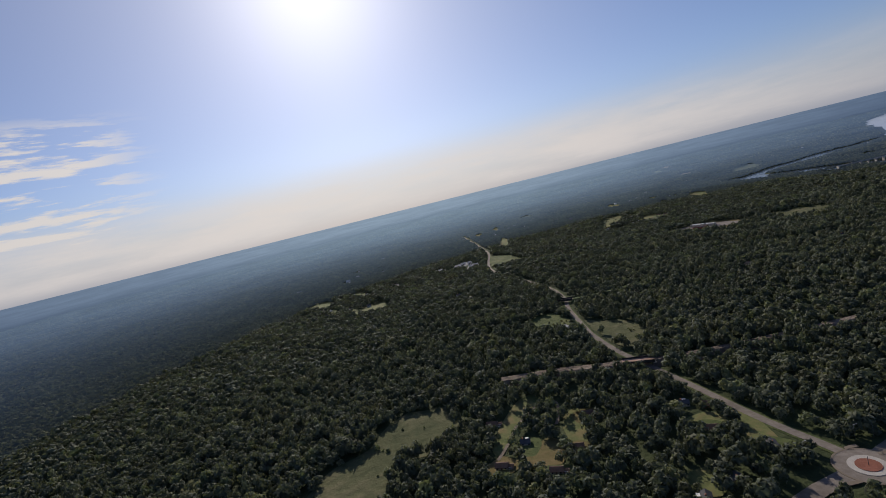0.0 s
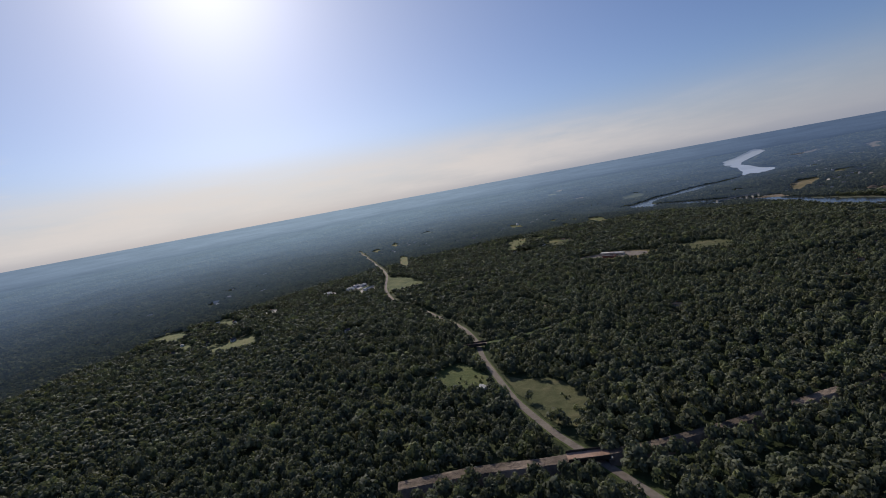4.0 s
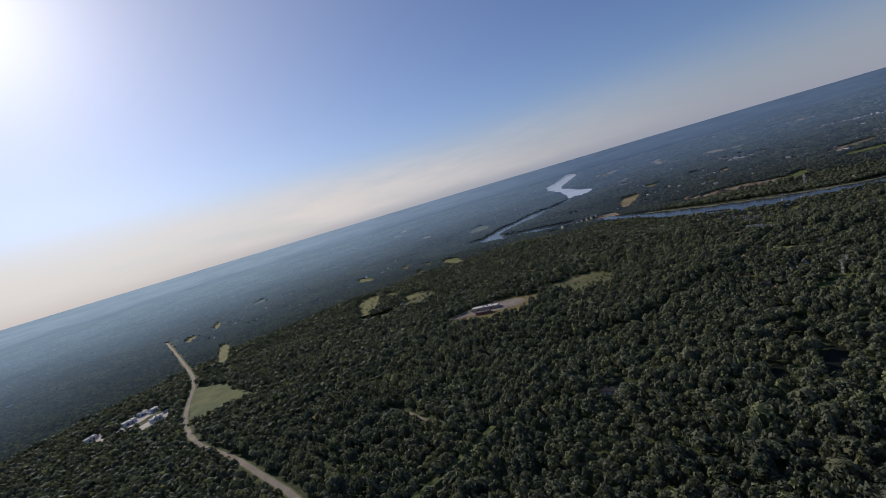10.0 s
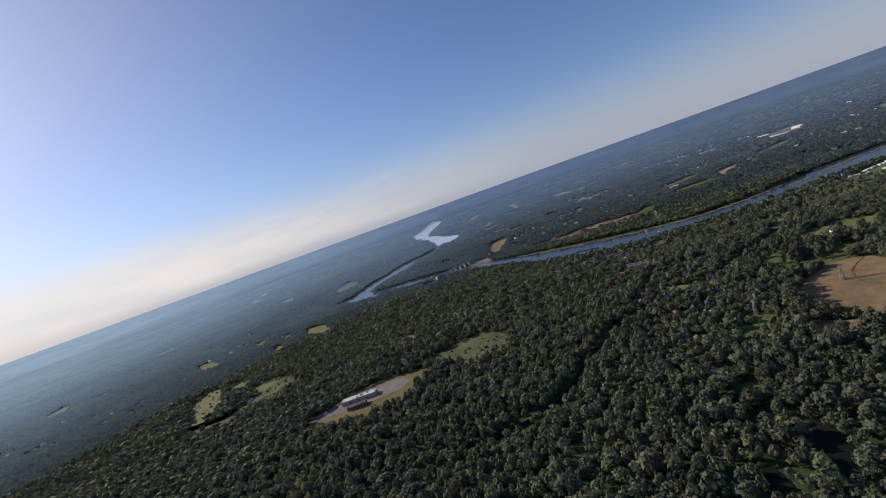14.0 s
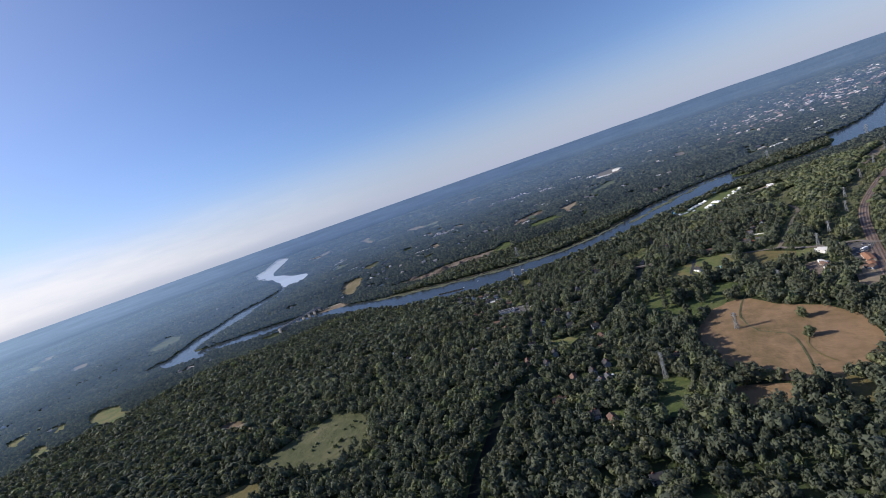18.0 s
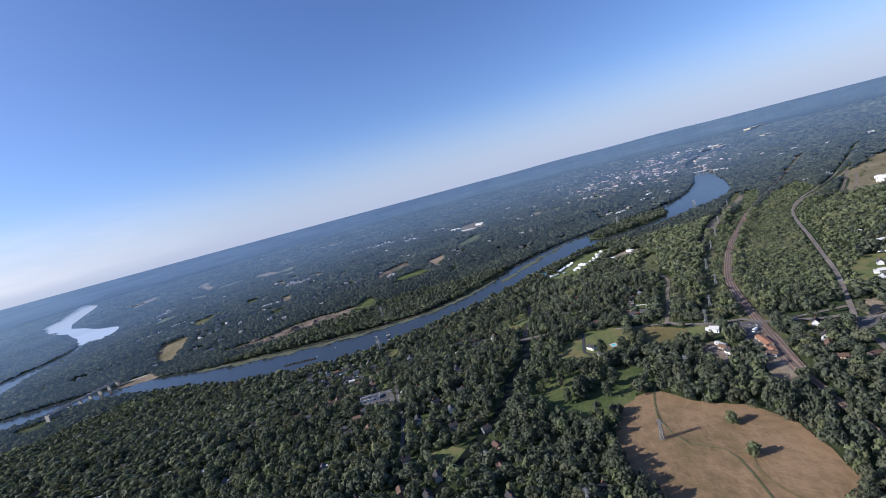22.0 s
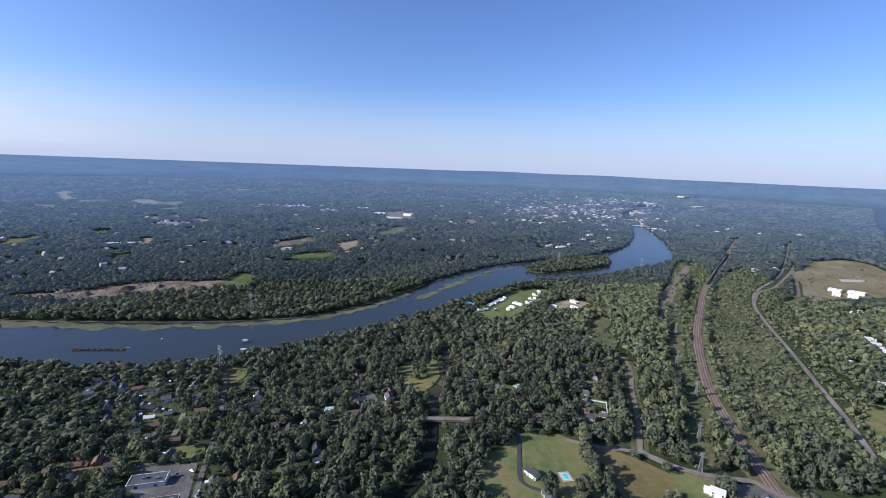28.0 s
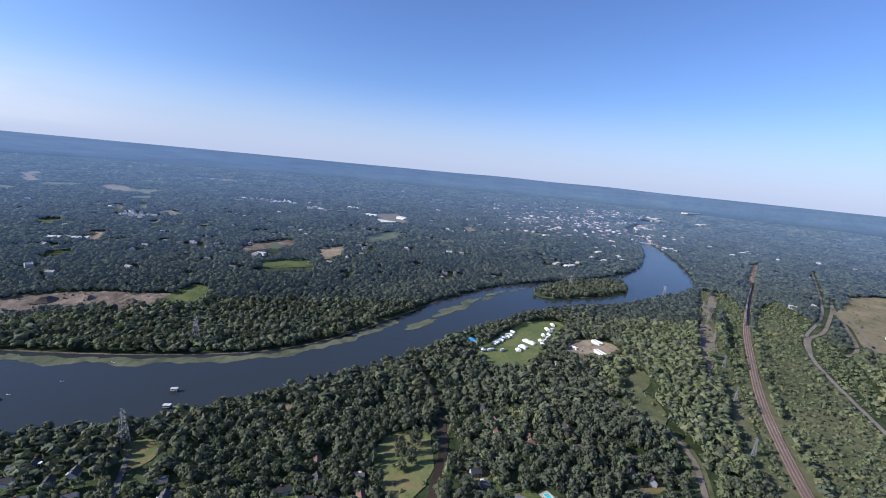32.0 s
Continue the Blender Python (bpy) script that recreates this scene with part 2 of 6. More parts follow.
M_DARK_ASPHALT = material("dark_asphalt", [(0.045, 0.045, 0.05), (0.07, 0.07, 0.075)], 0.03, 0.8, 0.4, 0.15)
M_CONCRETE = material("pale_concrete", [(0.33, 0.31, 0.28), (0.45, 0.42, 0.38)], 0.05, 0.85, 0.6, 0.15)
M_BALLAST = material("ballast", [(0.22, 0.14, 0.1), (0.33, 0.215, 0.16), (0.43, 0.3, 0.235)], 0.03, 0.95, 0.5, 0.4)
M_RAIL = material("weathered_sleepers", [(0.13, 0.09, 0.065), (0.2, 0.145, 0.108)], 0.2, 0.9, 2.0)
M_STEEL = material("galvanised_steel", [(0.2, 0.21, 0.21), (0.3, 0.31, 0.31)], 0.2, 0.5, 2.0, metal=0.5)
M_BRICK = material("red_paving", [(0.2, 0.08, 0.055), (0.27, 0.115, 0.08)], 0.1, 0.9, 0.8)
M_WEED = material("water_weed", [(0.05, 0.06, 0.038), (0.11, 0.118, 0.07), (0.16, 0.16, 0.1)], 0.03, 0.6, 0.15)
M_POOL = material("pool_water", [(0.08, 0.42, 0.44), (0.14, 0.55, 0.56)], 0.1, 0.1, 0.5, 0.05)


def water_material():
    m = bpy.data.materials.new("river_water")
    m.use_nodes = True
    n, l = m.node_tree.nodes, m.node_tree.links
    b = n["Principled BSDF"]
    b.inputs["Base Color"].default_value = (0.03, 0.036, 0.038, 1)
    b.inputs["Roughness"].default_value = 0.16
    b.inputs["IOR"].default_value = 1.33
    b.inputs["Specular IOR Level"].default_value = 0.3
    co = n.new("ShaderNodeNewGeometry")
    t1, bp = n.new("ShaderNodeTexNoise"), n.new("ShaderNodeBump")
    t1.inputs["Scale"].default_value, t1.inputs["Detail"].default_value = 0.15, 5
    bp.inputs["Strength"].default_value, bp.inputs["Distance"].default_value = 0.09, 1.0
    l.new(co.outputs["Position"], t1.inputs["Vector"])
    l.new(t1.outputs["Fac"], bp.inputs["Height"])
    l.new(bp.outputs["Normal"], b.inputs["Normal"])
    return m


M_WATER = water_material()


def haze_glow_material(name, colours, leafy=False, **finish):
    """The far country: mottled woods with bluish haze painted as emission, growing towards the horizon."""
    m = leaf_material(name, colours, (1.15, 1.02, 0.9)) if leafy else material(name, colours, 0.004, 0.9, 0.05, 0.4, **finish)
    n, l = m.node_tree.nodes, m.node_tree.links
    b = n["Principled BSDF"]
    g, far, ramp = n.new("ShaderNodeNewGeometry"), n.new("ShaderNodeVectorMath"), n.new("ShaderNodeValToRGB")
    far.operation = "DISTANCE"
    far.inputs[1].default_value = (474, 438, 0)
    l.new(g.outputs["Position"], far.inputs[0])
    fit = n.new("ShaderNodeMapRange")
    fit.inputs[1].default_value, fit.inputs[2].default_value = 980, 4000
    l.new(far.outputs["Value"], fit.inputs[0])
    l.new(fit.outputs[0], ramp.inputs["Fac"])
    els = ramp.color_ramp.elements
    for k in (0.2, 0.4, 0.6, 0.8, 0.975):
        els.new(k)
    # haze colours that the far surfaces emit themselves, by distance from HUB
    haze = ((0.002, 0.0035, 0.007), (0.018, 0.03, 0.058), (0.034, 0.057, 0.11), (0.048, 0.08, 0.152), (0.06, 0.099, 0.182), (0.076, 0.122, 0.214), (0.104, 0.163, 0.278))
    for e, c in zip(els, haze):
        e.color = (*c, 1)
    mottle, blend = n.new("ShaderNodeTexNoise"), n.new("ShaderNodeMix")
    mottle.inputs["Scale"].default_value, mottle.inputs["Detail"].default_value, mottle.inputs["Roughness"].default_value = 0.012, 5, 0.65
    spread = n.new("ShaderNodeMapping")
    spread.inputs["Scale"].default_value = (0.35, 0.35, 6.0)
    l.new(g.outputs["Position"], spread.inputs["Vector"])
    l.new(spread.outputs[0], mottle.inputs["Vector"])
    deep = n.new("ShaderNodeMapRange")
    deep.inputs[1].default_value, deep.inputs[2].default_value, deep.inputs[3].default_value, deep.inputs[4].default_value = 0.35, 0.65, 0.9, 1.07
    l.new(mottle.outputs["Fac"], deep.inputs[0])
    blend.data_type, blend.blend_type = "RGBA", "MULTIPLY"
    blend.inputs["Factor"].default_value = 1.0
    # the painted haze glow is made stronger towards the sun
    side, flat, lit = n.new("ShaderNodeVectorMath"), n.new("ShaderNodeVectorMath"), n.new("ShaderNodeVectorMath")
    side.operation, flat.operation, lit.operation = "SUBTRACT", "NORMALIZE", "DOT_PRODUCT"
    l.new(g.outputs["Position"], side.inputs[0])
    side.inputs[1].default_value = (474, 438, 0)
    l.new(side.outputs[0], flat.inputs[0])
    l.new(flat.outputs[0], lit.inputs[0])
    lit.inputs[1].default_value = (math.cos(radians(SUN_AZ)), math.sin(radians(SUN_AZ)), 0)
    sunward_gain = n.new("ShaderNodeValToRGB")
    sunward_gain.color_ramp.elements[0].position, sunward_gain.color_ramp.elements[0].color = 0.0, (0.9, 0.9, 0.9, 1)
    sunward_gain.color_ramp.elements[1].position, sunward_gain.color_ramp.elements[1].color = 1.0, (3.1, 2.75, 2.1, 1)
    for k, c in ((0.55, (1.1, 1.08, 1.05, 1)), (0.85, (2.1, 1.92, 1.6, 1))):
        sunward_gain.color_ramp.elements.new(k).color = c
    l.new(lit.outputs["Value"], sunward_gain.inputs["Fac"])
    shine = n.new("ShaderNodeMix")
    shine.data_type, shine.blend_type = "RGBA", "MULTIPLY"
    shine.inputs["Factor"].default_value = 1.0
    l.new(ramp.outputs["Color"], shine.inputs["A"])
    l.new(sunward_gain.outputs["Color"], shine.inputs["B"])
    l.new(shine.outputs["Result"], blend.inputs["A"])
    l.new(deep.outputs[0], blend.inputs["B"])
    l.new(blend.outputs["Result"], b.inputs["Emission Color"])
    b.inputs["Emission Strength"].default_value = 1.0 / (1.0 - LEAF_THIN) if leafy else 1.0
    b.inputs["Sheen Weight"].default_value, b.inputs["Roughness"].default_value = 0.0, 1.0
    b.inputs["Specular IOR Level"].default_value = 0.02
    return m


# woods, fields and horizon sheet that carry the haze as their own emission
M_DISTANCE = haze_glow_material("woods_haze_glow", [tuple(k * 0.8 for k in c) for c in LEAF_TONES], True)
M_FAR_GRASS = haze_glow_material("pasture_haze_glow", [(0.07, 0.085, 0.04), (0.1, 0.112, 0.055), (0.15, 0.145, 0.075)])
M_FAR_TAN = haze_glow_material("dry_ground_haze_glow", [(0.13, 0.11, 0.07), (0.2, 0.165, 0.11)])
M_HORIZON = haze_glow_material("distance_haze_glow", [(0.012, 0.018, 0.014), (0.022, 0.03, 0.022), (0.034, 0.043, 0.032)])

# ---------------- the lie of the land ----------------
# The country is drawn on a plan in metres. Past 3 km from HUB the plan is drawn in and lifted, so that the far country
# and its horizon lie at about 4 km, on the same lines of sight from high above HUB.
HUB, NEAR, RIM, EYE_H, EARTH = (474.0, 438.0), 2900.0, 1100.0, 209.0, 7.4e6
NORTH_BANK = [(1200, 1885), (1211, 1809), (1306, 1576), (1342, 1357), (1313, 1167), (1302, 1021), (1302, 904), (1313, 795), (1341, 700), (1397, 627), (1488, 554), (1597, 474),
              (1692, 379), (1765, 263), (1824, 139), (1926, -22), (2042, -131), (2232, -255), (2480, -379), (2743, -496), (3136, -656), (3793, -1094)]
SOUTH_BANK = [(1120, 1850), (1138, 1787), (1196, 1568), (1255, 1335), (1211, 1167), (1171, 1021), (1156, 897), (1167, 795), (1207, 718), (1269, 635), (1324, 558), (1386, 503),
              (1448, 441), (1517, 352), (1583, 255), (1627, 131), (1729, -44), (1835, -168), (2050, -288), (2320, -400), (2735, -555), (3136, -720), (3756, -1138)]
RIVER_Z = -15.0


def spline(pts, step=15.0, closed=False):
    """A smooth line through the points, sampled about every step metres."""
    p = np.array(pts, float)
    n = len(p)
    out = []
    for i in range(n if closed else n - 1):
        if closed:
            a, b, c, d = p[(i - 1) % n], p[i], p[(i + 1) % n], p[(i + 2) % n]
        else:
            a, b, c, d = p[max(i - 1, 0)], p[i], p[i + 1], p[min(i + 2, n - 1)]
        k = max(2, int(np.linalg.norm(c - b) / step))
        for t in np.arange(k) / k:
            out.append(0.5 * (2 * b + (c - a) * t + (2 * a - 5 * b + 4 * c - d) * t * t + (3 * b - a - 3 * c + d) * t ** 3))
    if not closed:
        out.append(p[-1])
    return np.array(out)


def line_distance(pts, line):
    """The distance of each point from a line on the plan."""
    pts, best = np.asarray(pts, float), np.full(len(pts), 1e9)
    for a, b in zip(line[:-1], line[1:]):
        d = b - a
        s = np.clip(((pts - a) @ d) / max(d @ d, 1e-9), 0, 1)
        best = np.minimum(best, np.hypot(*(pts - a - s[:, None] * d).T))
    return best


def inside(pts, poly):
    pts, poly = np.asarray(pts, float), np.asarray(poly, float)
    hit = np.zeros(len(pts), bool)
    j = len(poly) - 1
    for i in range(len(poly)):
        (xi, yi), (xj, yj) = poly[i], poly[j]
        if yi != yj:
            hit ^= ((yi > pts[:, 1]) != (yj > pts[:, 1])) & (pts[:, 0] < (xj - xi) * (pts[:, 1] - yi) / (yj - yi) + xi)
        j = i
    return hit


BANK_N, BANK_S = spline(NORTH_BANK, 25), spline(SOUTH_BANK, 25)
MIDSTREAM = np.array([(a + np.array(b)) / 2 for a, b in zip(np.array(NORTH_BANK, float)[:22], SOUTH_BANK[:22])])
WEST_ARM = [(1167, 1780), (1284, 1853), (1430, 1940), (1583, 1962), (1824, 2028), (2079, 2115), (2298, 2261)]


def height(pts):
    """The height of the land: a plain, sunk towards the river."""
    d = np.minimum(line_distance(pts, MIDSTREAM), line_distance(pts, np.array(WEST_ARM, float)))
    s = np.clip((d - 140) / 190, 0, 1)
    return RIVER_Z * (1 - s * s * (3 - 2 * s))


def lay(pts, up=0.0, flat=None):
    """Plan points to places in the world, up metres above the land."""
    pts = np.atleast_2d(np.asarray(pts, float))
    z = (height(pts) if flat is None else np.full(len(pts), float(flat))) + up
    off = pts - HUB
    r = np.maximum(np.hypot(*off.T), 1.0)
    rho = np.where(r < NEAR, r, NEAR + RIM * (1 - np.exp(-(r - NEAR) / RIM)))
    k = rho / r
    lift = EYE_H - k * (EYE_H + r * r / (2 * EARTH))
    flatland = np.clip((r - 1400) / 1500, 0, 1)
    az = np.degrees(np.arctan2(off[:, 1], off[:, 0]))
    ridge = 11 * np.exp(-((az + 16) / 14) ** 2) * np.clip((r - 9000) / 9000, 0, 1) * (0.75 + 0.25 * np.sin(az * 0.5))
    return np.column_stack([HUB[0] + off[:, 0] * k, HUB[1] + off[:, 1] * k, z * k + np.where(r < NEAR, lift * flatland, lift) + ridge])


def mesh_object(name, verts, faces, mat, smooth=False):
    me = bpy.data.meshes.new(name)
    me.from_pydata([tuple(v) for v in verts], [], faces)
    me.materials.append(mat)
    if smooth:
        me.shade_smooth()
    me.update()
    return new(name, me)


def structure(ob, label, category):
    return tagged(ob, label, category, kind="structure")


# the ground, one round sheet; its far part, out to the horizon, is a backdrop with haze painted as glow
SEG = 360
ang = np.arange(SEG) * 2 * math.pi / SEG


def round_sheet(name, rings, mat, centre):
    plan = np.array([HUB] + [(HUB[0] + r * math.cos(a), HUB[1] + r * math.sin(a)) for r in rings for a in ang])
    f = [(0, 1 + j, 1 + (j + 1) % SEG) for j in range(SEG)] if centre else []
    for i in range(len(rings) - 1):
        p, q = 1 + i * SEG, 1 + (i + 1) * SEG
        f += [(p + j, q + j, q + (j + 1) % SEG, p + (j + 1) % SEG) for j in range(SEG)]
    v = lay(plan)
    return mesh_object(name, v if centre else v[1:], f if centre else [tuple(k - 1 for k in q) for q in f], mat, True)


structure(round_sheet("ground", np.arange(25, 2301, 25.0), M_GROUND, True), "dark green floor of a wooded plain", "ground")
structure(round_sheet("backdrop", np.concatenate([np.arange(2300, 2900, 50.0), np.geomspace(2900, 55000, 60)]), M_HORIZON, False), "blue distance of woods reaching to the horizon, haze painted as glow", "backdrop")

CLEAR_POLYS, CLEAR_LINES, PATCHES = [], [], []


def patch(name, outline, mat, label, category, up=0.4, clear=True, kind="structure", smooth=True):
    """A field or yard: a rounded outline filled in rings, on the land."""
    o = spline(outline, 12, True) if smooth else np.array(outline, float)
    if smooth and name.startswith(("field", "far", "fairway", "garden")):
        mid = o.mean(0)
        th = np.arctan2(*(o - mid).T[::-1])
        a, b, c = [random.uniform(0, 6.28) for _ in range(3)]
        wild = 0.5 if name == "field_hay" else 1.0
        o = mid + (o - mid) * (1 + wild * (0.05 * np.sin(3 * th + a) + 0.045 * np.sin(7 * th + b) + 0.035 * np.sin(13 * th + c)))[:, None]
    if (o[:, 0] * np.roll(o[:, 1], -1) - o[:, 1] * np.roll(o[:, 0], -1)).sum() < 0:
        o = o[::-1]
    PATCHES.append(name)
    up += 0.005 * (len(PATCHES) % 50)
    c = o.mean(0)
    v, f, n = [], [], len(o)
    edge = 1 + 2.5 / max(10.0, np.hypot(*(o - c).T).mean()) if smooth and clear and not name.startswith("water") else 1.0
    for k in (edge, 0.8, 0.6, 0.4, 0.2):
        v += list(lay(c + (o - c) * k, up))
    v += list(lay([c], up))
    for i in range(4):
        f += [(i * n + j, i * n + (j + 1) % n, (i + 1) * n + (j + 1) % n, (i + 1) * n + j) for j in range(n)]
    f += [(4 * n + j, 4 * n + (j + 1) % n, 5 * n) for j in range(n)]
    if clear:
        if name in ("field_open", "fairway", "far_field", "far_strip"):
            mid = o.mean(0)
            bite = np.array([random.uniform(0.6, 1.0) for _ in range(9)])
            o = mid + (o - mid) * np.interp(np.arange(len(o)) / len(o) * 9, np.arange(10), np.append(bite, bite[0]))[:, None]
        CLEAR_POLYS.append(o)
        d = c - (300, 480)
        if name.startswith(("field", "fairway", "far_field")) and np.hypot(*d) > 800 and name not in ("field_festival", "field_quarry", "field_mown_strip"):
            CLEAR_POLYS.append(o - d / np.hypot(*d) * min(np.hypot(*d) * 0.03, 50))
            if name == "far_field":
                CLEAR_POLYS.append(o - d / np.hypot(*d) * min(np.hypot(*d) * 0.055, 85))
        if name.startswith(("field_farm", "yard_store", "yard_farm")):
            d = c - (100, 450)
            CLEAR_POLYS.append(o - d / np.hypot(*d) * 22)
            CLEAR_POLYS.append(o - d / np.hypot(*d) * 40)
    return tagged(mesh_object(name, v, f, mat, True), label, category, kind=kind)


def ribbon(name, line, width, mat, label, category, up=0.6, clear=4.0, step=12.0, parent=None):
    """A road, track or stream of one width along a smooth line."""
    s = spline(line, step)
    d = np.gradient(s, axis=0)
    nrm = np.column_stack([-d[:, 1], d[:, 0]]) / np.maximum(np.hypot(*d.T), 1e-6)[:, None]
    v, f = [], []
    rows = [lay(s + nrm * width * k, up) for k in (-0.5, 0.0, 0.5)]
    for a in rows:
        v += list(a)
    n = len(s)
    for r in range(2):
        f += [(r * n + i, r * n + i + 1, (r + 1) * n + i + 1, (r + 1) * n + i) for i in range(n - 1)]
    if clear is not None:
        CLEAR_LINES.append((s, width / 2 + clear))
    ob = mesh_object(name, v, f, mat, True)
    if parent:
        ob.parent = parent
        return ob
    return structure(ob, label, category)


# ---------------- water ----------------
def water_between(name, a, b, label, up=0.5):
    n = max(len(a), len(b))
    t = np.linspace(0, 1, n)
    a = np.column_stack([np.interp(t, np.linspace(0, 1, len(a)), a[:, k]) for k in (0, 1)])
    b = np.column_stack([np.interp(t, np.linspace(0, 1, len(b)), b[:, k]) for k in (0, 1)])
    v, f = [], []
    for k in (0, 0.25, 0.5, 0.75, 1):
        v += list(lay(a + (b - a) * k, up))
    for r in range(4):
        f += [(r * n + i, r * n + i + 1, (r + 1) * n + i + 1, (r + 1) * n + i) for i in range(n - 1)]
    CLEAR_POLYS.append(np.concatenate([a, b[::-1]]))
    return structure(mesh_object(name, v, f, M_WATER, True), label, "river")


water_between("water_river", BANK_N, BANK_S, "broad calm river of slate-blue water reflecting the sky")
ARM_NEAR = spline([(1170, 1720), (1250, 1790), (1400, 1860), (1542, 1885), (1635, 1928), (1745, 1964), (1897, 2012), (2033, 2095), (2110, 2110)], 25)
ARM_FAR = spline([(1150, 1830), (1267, 1885), (1400, 1960), (1523, 1990), (1660, 2050), (1764, 2062), (1875, 2062), (1994, 2103), (2118, 2190)], 25)
water_between("water_arm", ARM_NEAR, ARM_FAR, "narrow arm of the river between wooded banks", 0.7)
CLEAR_LINES.append((ARM_NEAR, 16.0))
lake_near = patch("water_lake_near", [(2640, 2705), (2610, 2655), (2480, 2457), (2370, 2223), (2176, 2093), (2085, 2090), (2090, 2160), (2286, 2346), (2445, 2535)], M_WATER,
      "pale reach of the river with a painted shine", "lake", up=1.2)
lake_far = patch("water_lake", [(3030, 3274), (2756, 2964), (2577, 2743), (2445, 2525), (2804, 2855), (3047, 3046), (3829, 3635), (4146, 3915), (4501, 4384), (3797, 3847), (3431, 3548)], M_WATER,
      "pale lake-like reach of the river with a painted shine", "lake", up=1.1)
# far reaches of the glowing distance: low haze's reflection painted as pale base and emission
M_PAINTED_SHINE = material("far_water_painted_shine", [(0.2, 0.22, 0.25), (0.26, 0.28, 0.3)], 0.01, 0.3, 0.05, 0)
M_PAINTED_SHINE.node_tree.nodes["Principled BSDF"].inputs["Emission Color"].default_value = (0.17, 0.21, 0.28, 1)
M_PAINTED_SHINE.node_tree.nodes["Principled BSDF"].inputs["Emission Strength"].default_value = 1.0
lake_far.data.materials[0] = M_PAINTED_SHINE
lake_near.data.materials[0] = M_PAINTED_SHINE
CLEAR_POLYS.append(np.array([(2060, 2040), (2190, 2050), (2400, 2190), (2510, 2430), (2700, 2680), (3080, 3000), (3850, 3600), (4146, 3880), (3431, 3560), (2750, 2980), (2500, 2660), (2100, 2170)], float))

# ---------------- roads, railway ----------------
ROAD_A = [(191, 182), (182, 241), (169, 286), (158, 342), (144, 409), (136, 443), (130, 503), (131, 543), (136, 620), (142, 656), (147, 693), (146, 751), (133, 819), (117, 894), (87, 999), (79, 1103), (86, 1196), (104, 1364), (92, 1648), (66, 2086)]
ribbon("verge_main", ROAD_A, 9, M_MEADOW, "grassy verge along the road", "verge", up=0.35, clear=2)
ribbon("road_main", ROAD_A, 6, M_ASPHALT, "worn pale grey two-lane road through the woods", "road")
ROAD_B = [(1225, 343), (1170, 321), (1127, 323), (1073, 348), (1022, 369), (975, 392)]
ribbon("verge_straight", ROAD_B, 13, M_ROUGH, "grassy verge beside the dusty lane", "verge", up=0.16, clear=-4)
ribbon("road_straight", ROAD_B, 4.5, M_LANE, "dusty pale lane running beside a wood", "road", clear=4.5)
ROAD_B2 = [(992, 445), (981, 419), (974, 392), (960, 378), (941, 357), (930, 332), (918, 306), (915, 241)]
ribbon("road_crossing", ROAD_B2, 4.5, M_ASPHALT, "grey lane leading over the railway crossing", "road", up=0.7)
ROAD_C = [(2115, -759), (1640, -314), (1466, -109), (1382, -33), (1303, 18), (1171, 89), (1082, 138), (1007, 179), (918, 236), (873, 264), (826, 282), (759, 314)]
ribbon("road_east", ROAD_C, 5.0, M_ASPHALT, "pale two-lane road through scrub and suburbs", "road", clear=2)
STREET = [(1138, 759), (1050, 733), (969, 713), (921, 702), (876, 692), (817, 686)]
ribbon("road_village", STREET, 3.8, M_LOT, "grey village street under trees", "road", clear=0.8)
RAIL = [(2188, -627), (1969, -430), (1857, -339), (1656, -162), (1473, -7), (1335, 98), (1231, 173), (1139, 230), (1069, 268), (1016, 290), (972, 305), (919, 322), (867, 338), (817, 353), (656, 379), (438, 394), (335, 391)]
ribbon("verge_railway", RAIL[:13], 26, M_ROUGH, "rough grassy strip beside the railway", "verge", up=0.2, clear=-9)
ribbon("railway_bed", RAIL[:14], 9.5, M_BALLAST, "reddish-brown ballast bed of a railway", "railway", up=0.9, clear=1.5)
ribbon("railway_bed_wood", RAIL[13:], 5.5, M_BALLAST, "narrow ballast bed of a railway closed in by trees", "railway", up=0.88, clear=-0.5)
CREEK = [(1306, 536), (1253, 525), (1200, 522), (1149, 525), (1101, 536), (1045, 548), (1012, 551), (968, 557), (945, 568), (925, 580), (880, 588), (839, 609), (773, 647), (700, 686), (620, 691), (540, 690), (467, 729)]
# the creek's darkness is tree shade painted into its base colour
ribbon("water_creek", CREEK[5:], 9, M_SHADE_WATER, "dark creek between trees, shade painted into its colour", "creek", up=0.5, clear=2.5)
ribbon("water_creek_mouth", CREEK[:6], 7, M_BROWN_WATER, "brown creek between overhanging trees", "creek", up=0.5, clear=0.5)
for line, w in (([(1384, -35), (1450, -99), (1494, -170), (1622, -317), (1715, -413)], 6), ([(1469, -145), (1430, -142), (1415, -161), (1446, -226)], 5), ([(1651, -72), (1494, 58), (1377, 137), (1270, 201)], 3.0)):
    ribbon("track_dirt", line, w, M_LANE, "dusty dirt track through scrub", "track", up=0.75, clear=3)
ribbon("lane_crossing", [(973, 392), (959, 381), (947, 362), (940, 340), (937, 328), (923, 321), (916, 310), (909, 293), (900, 278), (896, 258)], 5.5, M_ASPHALT, "worn grey road over the railway", "road", up=1.45, clear=2)
ribbon("road_side", [(897, 256), (885, 255), (881, 238), (882, 207), (876, 160), (860, 110)], 6, M_ASPHALT, "grey side road past white buildings", "road", up=0.75, clear=3)

ribbon("corridor", [(960, 352), (1060, 292), (1136, 262), (1230, 205), (1320, 150), (1420, 90), (1530, 20), (1640, -50), (1800, -170)], 20, M_ROUGH, "rough grassy strip under a power line", "grass", up=0.3, clear=-1)

